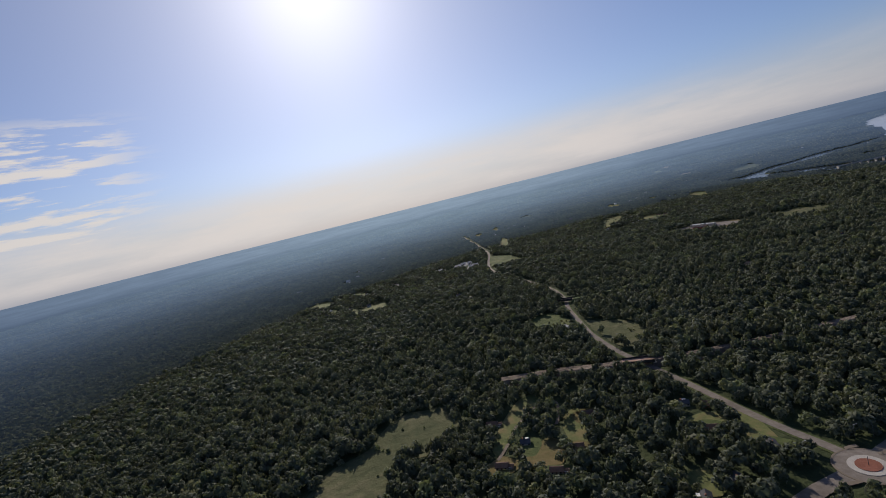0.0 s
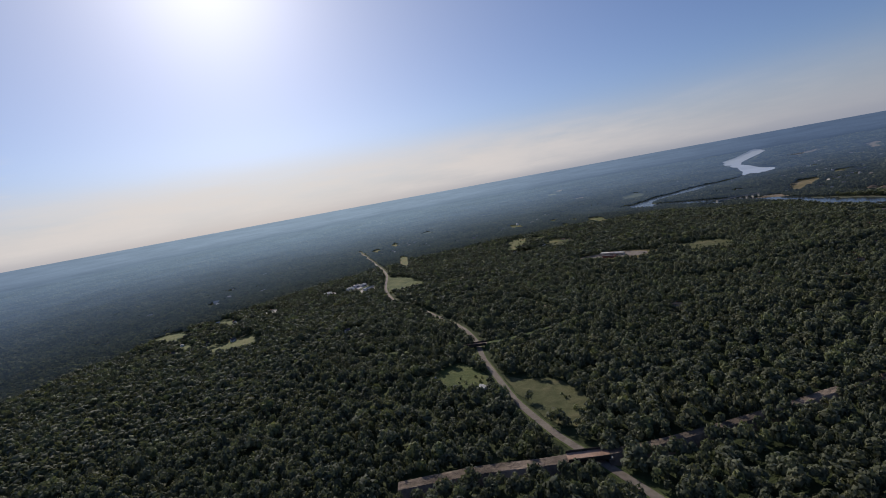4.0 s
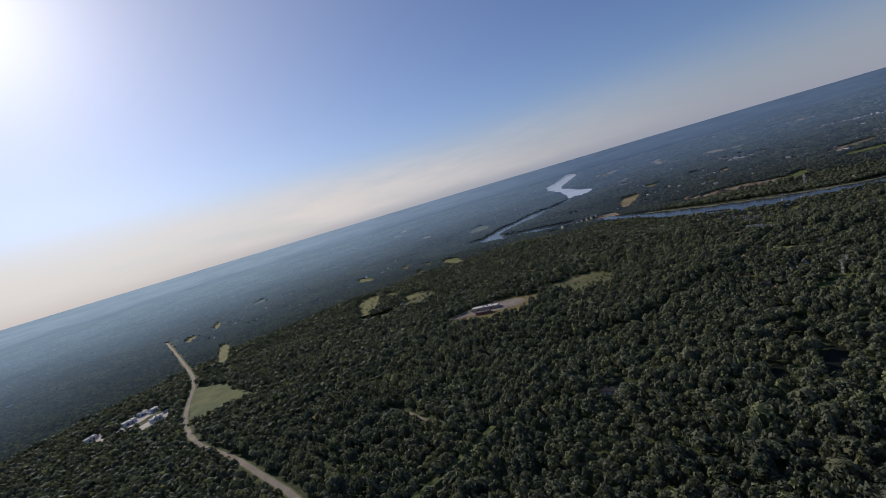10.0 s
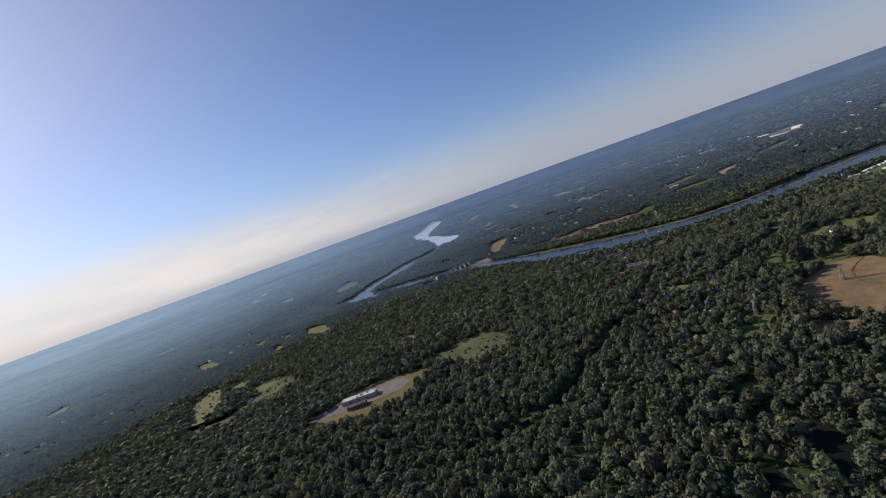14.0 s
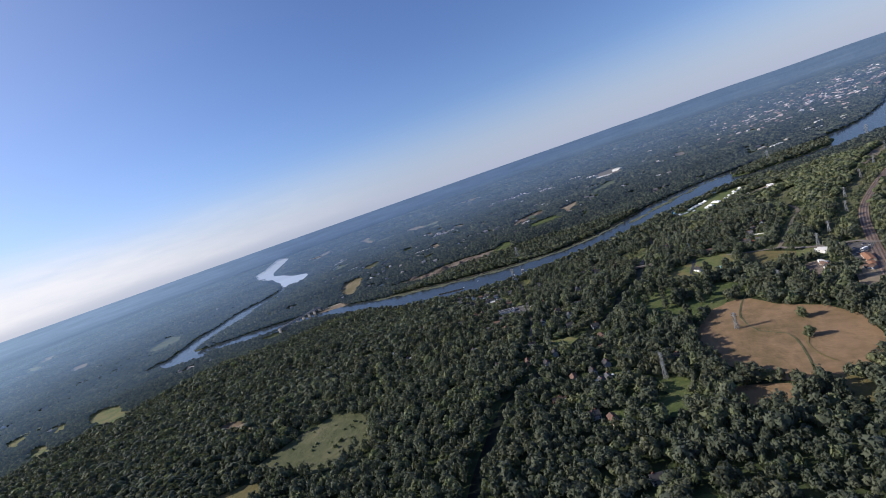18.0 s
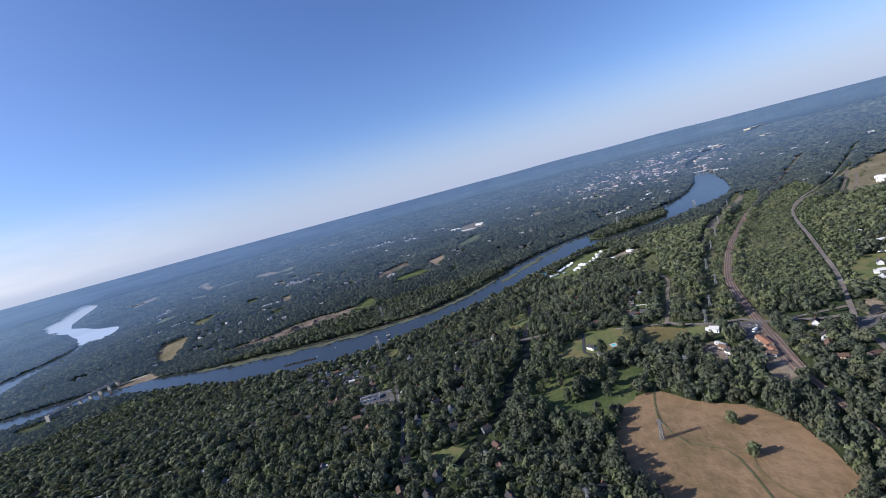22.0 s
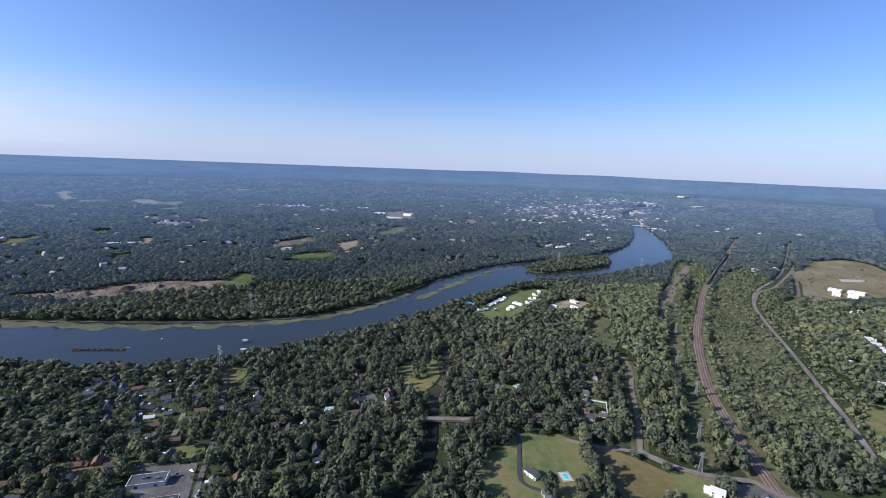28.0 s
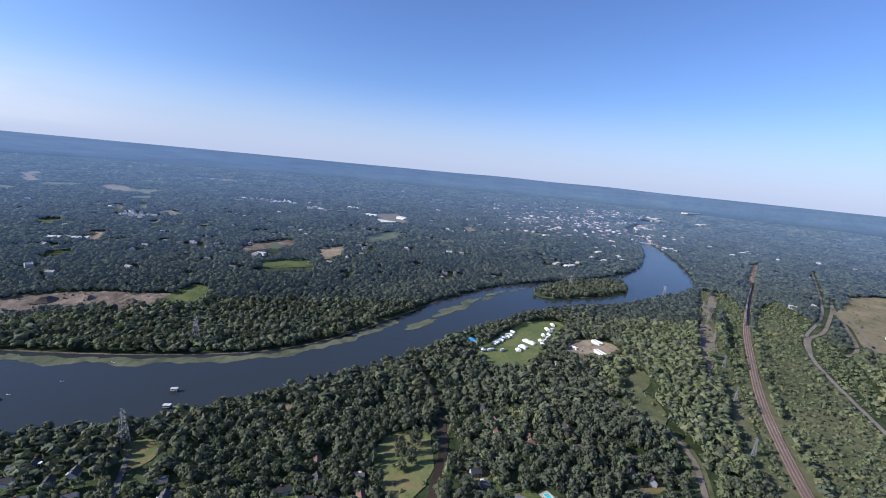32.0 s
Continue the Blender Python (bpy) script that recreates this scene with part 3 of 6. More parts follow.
# ---------------- fields ----------------
patch("field_clearing", [(-168, 292), (-154, 318), (-131, 354), (-110, 371), (-95, 409), (-51, 414), (-38, 392), (-45, 344), (-86, 337), (-94, 292)], M_ROUGH, "green and tawny clearing among woods", "field")
patch("field_roadside", [(140, 557), (154, 542), (175, 534), (182, 496), (179, 473), (160, 454), (148, 454), (139, 496)], M_ROUGH, "rough tawny meadow beside the road", "field")
patch("field_far_meadow", [(95, 1298), (141, 1240), (164, 1100), (122, 1080), (89, 1080), (86, 1167)], M_MEADOW, "green meadow beside the road", "field")
patch("field_yard", [(77, 612), (108, 621), (123, 585), (117, 556), (91, 554), (77, 584)], M_MEADOW, "grassy yard beside a house", "field")
patch("field_school", [(467, 1004), (562, 1001), (604, 941), (594, 901), (525, 899), (467, 956)], M_TAWNY, "dry school grounds", "field")
patch("field_green", [(642, 941), (718, 901), (700, 839), (657, 826), (621, 867)], M_ROUGH, "green pasture in the wood", "field")
patch("field_hay", [(780, 511), (810, 499), (833, 479), (834, 458), (802, 435), (789, 414), (762, 403), (729, 400), (689, 412), (681, 440), (682, 470), (706, 500), (744, 515)], M_DRY, "large mown brown hay field", "field")
patch("field_hay_small", [(677, 507), (673, 477), (656, 478), (656, 508)], M_DRY, "small strip of mown brown field", "field")
patch("field_lawn", [(931, 524), (974, 511), (995, 487), (998, 464), (988, 442), (966, 439), (945, 443), (921, 446), (912, 489)], M_PATCHY, "large mown lawn round a house", "lawn")
patch("field_dry_lawn", [(982, 428), (966, 403), (948, 385), (921, 395), (921, 434), (944, 430)], M_TAWNY, "dry tawny meadow by the lane", "field")
patch("field_meadow", [(908, 561), (908, 533), (904, 498), (885, 457), (865, 455), (848, 475), (826, 497), (812, 520), (830, 546), (873, 560)], M_MEADOW, "lush green meadow with scattered trees", "field")
patch("field_festival", [(1355, 468), (1413, 424), (1474, 376), (1513, 310), (1481, 302), (1412, 344), (1345, 388), (1305, 420), (1325, 455)], M_GRASS, "mown festival lawn beside the river", "lawn")
patch("field_quarry", [(1425, 1175), (1440, 1097), (1461, 1071), (1480, 1024), (1486, 980), (1486, 924), (1489, 872), (1458, 888), (1428, 912), (1434, 968), (1411, 1019), (1393, 1068), (1385, 1165)], M_SPOIL, "bare grey-brown quarry floor behind the river bank", "field")
patch("field_mown_strip", [(1516, 884), (1538, 866), (1500, 842), (1458, 846), (1462, 888)], M_MEADOW, "mown green strip beside a quarry", "field")
for outline in ([(1247, 172), (1310, 96), (1282, 75), (1203, 139), (1170, 195), (1178, 217)], [(1265, 311), (1289, 302), (1304, 273), (1265, 281), (1244, 312)]):
    patch("field_open_scrub", outline, M_ROUGH, "open grassy clearing in scrub", "field", clear=outline[0][1] > 300)
patch("beach", [(1207, 678), (1218, 671), (1212, 659), (1199, 664)], M_DIRT, "small sandy beach on the river bank", "beach")
for outline in ([(708, 570), (705, 546), (690, 534), (673, 545), (694, 558)], [(669, 560), (680, 543), (664, 540), (650, 551), (656, 564)], [(571, 552), (571, 540), (560, 540), (562, 551)], [(678, 455), (664, 430), (645, 440), (655, 455)]):
    patch("field_glade", outline, M_TAWNY if outline[0][0] > 670 and outline[0][1] < 500 else M_MEADOW, "small sunlit grassy glade among trees", "field")
for outline in ([(-247, 963), (-223, 984), (-185, 999), (-176, 1006), (-166, 951), (-205, 945), (-235, 940)], [(-393, 1159), (-376, 1184), (-343, 1177), (-328, 1126), (-367, 1107)], [(-302, 1203), (-273, 1211), (-232, 1152), (-256, 1139)], [(-320, 1044), (-297, 1043), (-282, 1010), (-304, 1012)]):
    patch("field_farm", outline, M_GRASS, "small green farm field in the woods", "field")
for outline in ([(535, 510), (513, 494), (487, 488), (478, 502)], [(476, 535), (482, 529), (468, 518), (456, 514), (458, 528)]):
    patch("water_pond", outline, M_SHADE_WATER, "still brown pond in the woods", "pond")
for outline in ([(5, 363), (26, 393), (38, 394), (34, 367), (16, 351), (1, 323), (-6, 328)], [(51, 346), (65, 356), (61, 325), (57, 305), (46, 292), (48, 316)], [(126, 306), (143, 310), (149, 296), (136, 283), (124, 294)], [(158, 303), (165, 296), (163, 275), (160, 265), (152, 271), (151, 288)], [(815, 663), (820, 641), (803, 625), (799, 641)], [(98, 252), (110, 255), (112, 240), (100, 236)]):
    patch("garden_lawn", outline, M_PATCHY, "sunlit garden lawn among trees", "lawn", up=0.3)
patch("garden_lawn", [(16, 311), (34, 324), (41, 305), (31, 290), (15, 294)], M_TAWNY, "dry brown garden lawn among trees", "lawn", up=0.3)
ribbon("drive_garden", [(-6, 312), (4, 329), (13, 349), (25, 364), (35, 375), (51, 380), (52, 366), (49, 353), (44, 341)], 2.6, M_LANE, "pale winding drive between gardens", "driveway", up=0.7, clear=1.5)
patch("field_airstrip", [(1605, -314), (1765, -511), (1736, -656), (1495, -452), (1409, -280), (1403, -163), (1503, -241)], M_AIRFIELD, "wide rough brown open ground", "field")

rng = np.random.default_rng(7)


def open_ground(pts, margin=0.0):
    """Which points stand clear of fields, roads, water and yards."""
    pts = np.asarray(pts, float)
    order = np.argsort(pts[:, 0])
    xs, ys = pts[order, 0], pts[order, 1]
    free = np.ones(len(pts), bool)

    def near_box(lo, hi):
        i, j = np.searchsorted(xs, (lo[0], hi[0]))
        return order[i:j][(ys[i:j] > lo[1]) & (ys[i:j] < hi[1])]

    for poly in CLEAR_POLYS:
        box_ids = near_box(poly.min(0), poly.max(0))
        if len(box_ids):
            free[box_ids[inside(pts[box_ids], poly)]] = False
    for line, w in CLEAR_LINES:
        for k in range(0, len(line) - 1, 8):
            piece = line[k:k + 9]
            box_ids = near_box(piece.min(0) - w - margin, piece.max(0) + w + margin)
            if len(box_ids):
                free[box_ids[line_distance(pts[box_ids], piece) < w + margin]] = False
    return free


# ---------------- helpers for things ----------------
def thing(name, x, y, label, category, group="", turn=0.0, up=0.0):
    """An Empty at its base on the land, to parent the parts."""
    ob = new(name)
    X, Y, Z = lay([(x, y)], up)[0]
    ob.matrix_world = pose(X, Y, Z, 0, 0, turn)
    return tagged(ob, label, category, group)


def part(name, bm, mat, parent, label=""):
    me = bpy.data.meshes.new(name)
    bm.to_mesh(me)
    bm.free()
    me.materials.append(mat)
    ob = new(name, me)
    ob.parent = parent
    return tagged(ob, label)


def box(bm, x0, x1, y0, y1, z0, z1):
    v = [bm.verts.new(c) for c in ((x0, y0, z0), (x1, y0, z0), (x1, y1, z0), (x0, y1, z0), (x0, y0, z1), (x1, y0, z1), (x1, y1, z1), (x0, y1, z1))]
    for q in ((3, 2, 1, 0), (4, 5, 6, 7), (0, 1, 5, 4), (1, 2, 6, 5), (2, 3, 7, 6), (3, 0, 4, 7)):
        bm.faces.new([v[i] for i in q])


def boxes(*rows):
    bm = bmesh.new()
    for r in rows:
        box(bm, *r)
    return bm


def gable(bm, x0, x1, y0, y1, z, rise, thick=0.25, over=0.45):
    """A pitched roof with its ridge along x, real thickness and overhanging eaves."""
    ym = (y0 + y1) / 2
    slope = rise / (ym - y0)
    prof = [(y0 - over, z - over * slope), (ym, z + rise), (y1 + over, z - over * slope)]
    low = [(a, b) for a, b in prof]
    ring = low + [(a, b + thick) for a, b in reversed(prof)]
    ends = [[bm.verts.new((x, a, b)) for a, b in ring] for x in (x0 - over, x1 + over)]
    n = len(ring)
    for i in range(n):
        bm.faces.new((ends[0][i], ends[0][(i + 1) % n], ends[1][(i + 1) % n], ends[1][i]))
    bm.faces.new(ends[0][::-1])
    bm.faces.new(ends[1])


def gable_wall(bm, x0, x1, y0, y1, z, rise):
    """A house's walls with pointed ends."""
    ym = (y0 + y1) / 2
    ring = [(y0, 0), (y1, 0), (y1, z), (ym, z + rise), (y0, z)]
    ends = [[bm.verts.new((x, a, b)) for a, b in ring] for x in (x0, x1)]
    for i in range(5):
        bm.faces.new((ends[0][i], ends[0][(i + 1) % 5], ends[1][(i + 1) % 5], ends[1][i]))
    bm.faces.new(ends[0][::-1])
    bm.faces.new(ends[1])


def bar(bm, a, b, w):
    """A square bar between two points."""
    a, b = Vector(a), Vector(b)
    d = (b - a).normalized()
    u = d.cross(Vector((0, 0, 1)) if abs(d.z) < 0.9 else Vector((1, 0, 0))).normalized() * w / 2
    v = d.cross(u).normalized() * w / 2
    ring = [[bm.verts.new(p + s * u + t * v) for s, t in ((-1, -1), (1, -1), (1, 1), (-1, 1))] for p in (a, b)]
    for i in range(4):
        bm.faces.new((ring[0][i], ring[0][(i + 1) % 4], ring[1][(i + 1) % 4], ring[1][i]))
    bm.faces.new(ring[0][::-1])
    bm.faces.new(ring[1])


def tube(bm, a, b, ra, rb, n=7):
    a, b = Vector(a), Vector(b)
    d = (b - a).normalized()
    u = d.cross(Vector((0, 1, 0)) if abs(d.y) < 0.9 else Vector((1, 0, 0))).normalized()
    v = d.cross(u)
    r1 = [bm.verts.new(a + (math.cos(k * 6.2832 / n) * u + math.sin(k * 6.2832 / n) * v) * ra) for k in range(n)]
    r2 = [bm.verts.new(b + (math.cos(k * 6.2832 / n) * u + math.sin(k * 6.2832 / n) * v) * rb) for k in range(n)]
    for k in range(n):
        bm.faces.new((r1[k], r1[(k + 1) % n], r2[(k + 1) % n], r2[k]))
    bm.faces.new(r2)
    bm.faces.new(r1[::-1])


def disc(x, y, r, n=14, wob=0.12):
    """An uneven round outline on the plan."""
    a = np.arange(n) * 2 * math.pi / n
    k = 1 + wob * np.array([random.uniform(-1, 1) for _ in range(n)])
    return np.column_stack([x + r * k * np.cos(a), y + r * k * np.sin(a)])


# ---------------- houses ----------------
M_ROOFS = {
    "grey": material("grey_shingles", [(0.07, 0.07, 0.075), (0.13, 0.13, 0.135)], 0.1, 0.9, 1.5, random_by="object"),
    "dark": material("dark_shingles", [(0.035, 0.035, 0.04), (0.075, 0.072, 0.07)], 0.1, 0.9, 1.5, random_by="object"),
    "brown": material("brown_shingles", [(0.10, 0.065, 0.05), (0.19, 0.125, 0.095)], 0.1, 0.9, 1.5, random_by="object"),
    "pale": material("pale_roofing", [(0.36, 0.36, 0.35), (0.62, 0.61, 0.58)], 0.1, 0.7, 1.0, random_by="object"),
    "orange": material("orange_roofing", [(0.27, 0.14, 0.085), (0.38, 0.2, 0.12)], 0.1, 0.8, 1.0),
    "green": material("green_metal_roofing", [(0.03, 0.15, 0.11), (0.05, 0.22, 0.17)], 0.1, 0.6, 1.0),
}
M_WHITE = material("white_siding", [(0.62, 0.61, 0.58), (0.8, 0.79, 0.76)], 0.2, 0.7, 1.0, 0.1, random_by="object")
M_BEIGE = material("beige_siding", [(0.36, 0.31, 0.24), (0.5, 0.44, 0.35)], 0.2, 0.75, 1.0, 0.1, random_by="object")
M_GREY_WALL = material("grey_siding", [(0.22, 0.24, 0.26), (0.34, 0.36, 0.38)], 0.2, 0.75, 1.0, 0.1, random_by="object")
M_RED_WALL = material("red_brick", [(0.21, 0.085, 0.06), (0.31, 0.14, 0.1)], 0.2, 0.85, 1.5, 0.2, random_by="object")
M_GLASS = material("window_glass", [(0.02, 0.025, 0.03), (0.035, 0.04, 0.05)], 0.5, 0.08, 1.0, 0, spec=0.6)
M_DOOR = material("painted_door", [(0.12, 0.06, 0.04), (0.2, 0.12, 0.09)], 0.5, 0.6, 1.0, 0.05)
M_TENT = material("white_canvas", [(0.74, 0.74, 0.72), (0.82, 0.82, 0.8)], 0.3, 0.7, 1.0, 0.1)
M_BLUE = material("blue_tarpaulin", [(0.05, 0.19, 0.36), (0.09, 0.27, 0.47)], 0.3, 0.6, 1.0, 0.2)
M_VEHICLE = material("vehicle_paint", [(0.08, 0.08, 0.1), (0.35, 0.35, 0.36), (0.7, 0.7, 0.7)], 0.001, 0.35, 0.002, 0, random_by="object", spec=0.5)
M_TYRE = material("tyre_rubber", [(0.02, 0.02, 0.02), (0.035, 0.035, 0.035)], 0.5, 0.9, 2.0)


def house(label, wall, roof, w, d, h, rise, wing, chimney, porch, category="house"):
    """One pitched-roof house, at the origin: walls, roof, wing, chimney, door, windows."""
    e = tagged(new("house"), label, category, "houses among the trees")
    w, d, h, rise = w * 0.78, d * 0.78, h * 0.8, rise * 0.8
    bm = bmesh.new()
    gable_wall(bm, -w / 2, w / 2, -d / 2, d / 2, h, rise)
    part("wall", bm, wall, e)
    bm = bmesh.new()
    gable(bm, -w / 2, w / 2, -d / 2, d / 2, h, rise)
    part("roof", bm, roof, e)
    if wing:
        ww, wd, wh = w * 0.42, d * 0.75, h * 0.72
        bm = bmesh.new()
        gable_wall(bm, w / 2 - 0.02, w / 2 + ww, -wd / 2 - 0.6, wd / 2 - 0.6, wh, rise * 0.65)
        g = part("garage", bm, wall, e)
        bm = bmesh.new()
        gable(bm, w / 2 + 0.3, w / 2 + ww, -wd / 2 - 0.6, wd / 2 - 0.6, wh, rise * 0.65)
        part("garage_roof", bm, roof, g)
        part("garage_door", boxes((w / 2 + ww * 0.2, w / 2 + ww * 0.85, -wd / 2 - 0.68, -wd / 2 - 0.58, 0.1, 2.3)), M_WHITE, g, "pale garage door")
    if chimney:
        part("chimney", boxes((w * 0.2, w * 0.2 + 0.9, -0.5, 0.4, h, h + rise + 1.0)), M_RED_WALL, e, "red brick chimney")
    if porch:
        part("porch", boxes((-w * 0.3, w * 0.1, -d / 2 - 2.2, -d / 2, 2.4, 2.65), (-w * 0.3, -w * 0.3 + 0.2, -d / 2 - 2.2, -d / 2 - 2.0, 0, 2.4),
                            (w * 0.1 - 0.2, w * 0.1, -d / 2 - 2.2, -d / 2 - 2.0, 0, 2.4)), M_WHITE, e, "white flat porch on posts")
    part("door", boxes((-0.5, 0.5, -d / 2 - 0.06, -d / 2 + 0.02, 0.1, 2.15)), M_DOOR, e)
    zs = [0.9] if h < 3.5 else [0.8, 2.7]
    for z in zs:
        for x in (-w * 0.36, w * 0.3):
            for side in (-1, 1):
                part("window", boxes((x - 0.6, x + 0.6, side * d / 2 - 0.05, side * d / 2 + 0.05, z, z + 1.1)), M_GLASS, e)
    return e


KINDS = [
    house("white-sided house with a grey shingle gable roof", M_WHITE, M_ROOFS["grey"], 10, 7.5, 5.2, 2.8, False, True, True),
    house("low beige house with a brown shingle roof and garage", M_BEIGE, M_ROOFS["brown"], 11, 7.5, 3.0, 2.0, True, False, False),
    house("grey-sided house with a dark shingle roof and chimney", M_GREY_WALL, M_ROOFS["dark"], 9.5, 7.5, 5.0, 3.0, False, True, False),
    house("white house with a dark shingle roof and attached garage", M_WHITE, M_ROOFS["dark"], 10, 7.5, 5.2, 2.8, True, True, False),
    house("small beige house with a grey shingle roof", M_BEIGE, M_ROOFS["grey"], 8.5, 7, 3.0, 2.2, False, True, True),
    house("white cottage with a pale metal roof", M_WHITE, M_ROOFS["pale"], 10, 6.5, 3.0, 1.8, False, False, False),
    house("red brick house with a brown shingle roof", M_RED_WALL, M_ROOFS["brown"], 10.5, 7.5, 3.2, 2.2, True, True, False),
    house("white townhouse with a light grey roof and garage", M_WHITE, M_ROOFS["pale"], 11, 8.5, 5.4, 2.6, True, False, False),
]
USED, HOMES = set(), []


def put_house(kind, x, y, turn, lawn=0.0, size=1.0):
    X, Y, Z = lay([(x, y)])[0]
    ob = KINDS[kind]
    m = pose(X, Y, Z - 0.1, 0, 0, turn)
    if kind not in USED:
        USED.add(kind)
        ob.matrix_basis = m
    else:
        ob = copy_thing(ob, m)
    HOMES.append((x, y))
    CLEAR_POLYS.append(disc(x, y, 7.0, 10))
    away = np.array([x - 640.0, y - 560.0])
    CLEAR_POLYS.append(disc(*(np.array([x, y]) - away / max(1.0, np.hypot(*away)) * 5.5), 5.0, 10))
    if lawn:
        patch("lawn", disc(x + random.uniform(-3, 3), y - random.uniform(0, 5), lawn, 9, 0.3), random.choice((M_MEADOW, M_MEADOW, M_MEADOW, M_TAWNY)), "patch of lawn round a house", "lawn", up=0.3)
    return ob


def hamlet(places, kinds, base_turn, lawn=(6, 10), skip_lawn=0.5):
    for x, y in places:
        put_house(random.choice(kinds), x, y, base_turn + random.choice((0, 90, 180, 270)) + random.uniform(-6, 6), 0 if random.random() < skip_lawn else random.uniform(*lawn))


H_RIVER = [(1091, 837), (1094, 825), (1103, 815), (1079, 822), (1077, 809), (1086, 794), (1067, 792), (1042, 797), (1019, 775), (1023, 788), (1049, 759), (1090, 768), (1113, 780), (1104, 790), (1124, 813), (1123, 877), (1122, 861), (1097, 869), (1108, 722), (1090, 712), (1072, 709), (1029, 681), (1018, 666)]
hamlet(H_RIVER, (0, 2, 2, 3, 4, 4, 1), 12, (4, 7), 0.7)
put_house(5, 1053, 792, 100, 12)
H_CREEK = [(1086, 620), (1113, 590), (1088, 587), (1059, 587), (1133, 623), (1046, 616), (1162, 451), (1170, 414), (1169, 476), (1213, 480), (1026, 460), (1110, 506)]
hamlet(H_CREEK, (1, 2, 4, 1, 6), 8)
put_house(0, 1077, 481, 60, 14)
H_LANE = [(1123, 379), (1107, 388), (1098, 376), (1085, 391), (1066, 399), (1050, 404), (1035, 416), (1021, 413), (1026, 399), (1564, 175), (1577, 134)]
hamlet(H_LANE, (0, 2, 3, 4, 1), 65)
H_VILLAGE = [(960, 888), (940, 876), (894, 758), (879, 748), (926, 743), (971, 813), (978, 802), (982, 790), (976, 778), (988, 867), (956, 833), (998, 784), (1011, 752), (1069, 799), (1110, 832), (1108, 845), (1119, 822), (1109, 875), (954, 685), (877, 676), (928, 837), (917, 879), (892, 861)]
hamlet(H_VILLAGE, (0, 1, 2, 3, 4, 6), 15, (5, 8), 0.75)
hamlet([(1058, 806), (1060, 780), (1065, 755), (1080, 744), (1056, 704), (1070, 613), (1048, 639), (1109, 619), (1097, 639), (1038, 781), (1072, 588), (1149, 454), (1193, 473), (1097, 502), (1140, 417), (939, 812), (961, 797), (989, 745), (948, 855), (972, 636), (912, 747), (886, 377), (820, 296), (871, 378), (918, 633), (883, 643), (1085, 850), (1076, 838), (1060, 830), (1046, 822)], (0, 2, 2, 3, 4, 1), 14, (4, 7), 0.7)
H_SOUTH = [(659, 607), (831, 760), (713, 603), (798, 612), (775, 680), (733, 540), (883, 728), (773, 714), (781, 651), (760, 657), (807, 603), (833, 610), (779, 602), (741, 598), (728, 610), (718, 597), (725, 628), (952, 700), (1029, 655), (985, 639), (660, 608), (586, 569), (543, 651), (654, 594), (690, 640), (850, 640), (905, 660), (812, 680)]
hamlet(H_SOUTH, (1, 2, 2, 4, 6), 20, (5, 9), 0.75)
H_WEST = [(904, 1122), (885, 1091), (864, 1009), (823, 947), (814, 912), (872, 896), (843, 861), (1139, 1404), (1138, 1426), (1103, 1571), (1117, 1521), (1109, 1540), (1117, 1491), (928, 1075), (924, 1029), (881, 945), (1146, 1667), (1135, 1695), (1111, 1605)]
hamlet(H_WEST, (0, 1, 3, 4, 5, 5), 10)
H_EARLY = [(151, 318), (137, 327), (136, 291), (155, 262), (120, 241), (98, 233), (17, 325), (-4, 303), (50, 305), (-4, 362), (70, 345), (30, 285)]
hamlet(H_EARLY, (1, 2, 4, 6, 1), -20)
H_NORTH = [(73, 599), (113, 552), (34, 1246), (55, 1210), (-210, 1200), (-169, 1196), (-278, 1186), (-249, 1004), (-205, 987), (-235, 1144), (-362, 1040), (-443, 1182), (-301, 983), (-304, 1042), (-386, 1209), (391, 622), (6, 874), (-9, 868), (349, 1389), (600, 1276), (428, 1241), (516, 1257), (590, 1290), (508, 1272), (479, 1303)]
hamlet(H_NORTH, (0, 3, 5, 5, 1), 30, (9, 16), 0.2)
H_ESTATE = [(1305, -127), (1317, -151), (1326, -175), (1279, -95), (1297, -190), (1228, -67), (1206, -57), (1186, -46), (1168, -37), (1148, -26), (1130, -22), (1109, -14), (1090, -2), (1072, 15), (1227, -110), (1208, -102), (1190, -94), (1169, -85), (1150, -77)]
hamlet(H_ESTATE, (7,), -28, (9, 11), 0.5)
H_EAST = [(1167, 32), (1131, 52), (1002, 134), (975, 154), (956, 170), (862, 247), (873, 223), (862, 302), (850, 308), (827, 316), (871, 315), (926, 364), (892, 288), (1040, 95), (1075, 70), (990, 60)]
hamlet(H_EAST, (0, 1, 3, 7), -35)


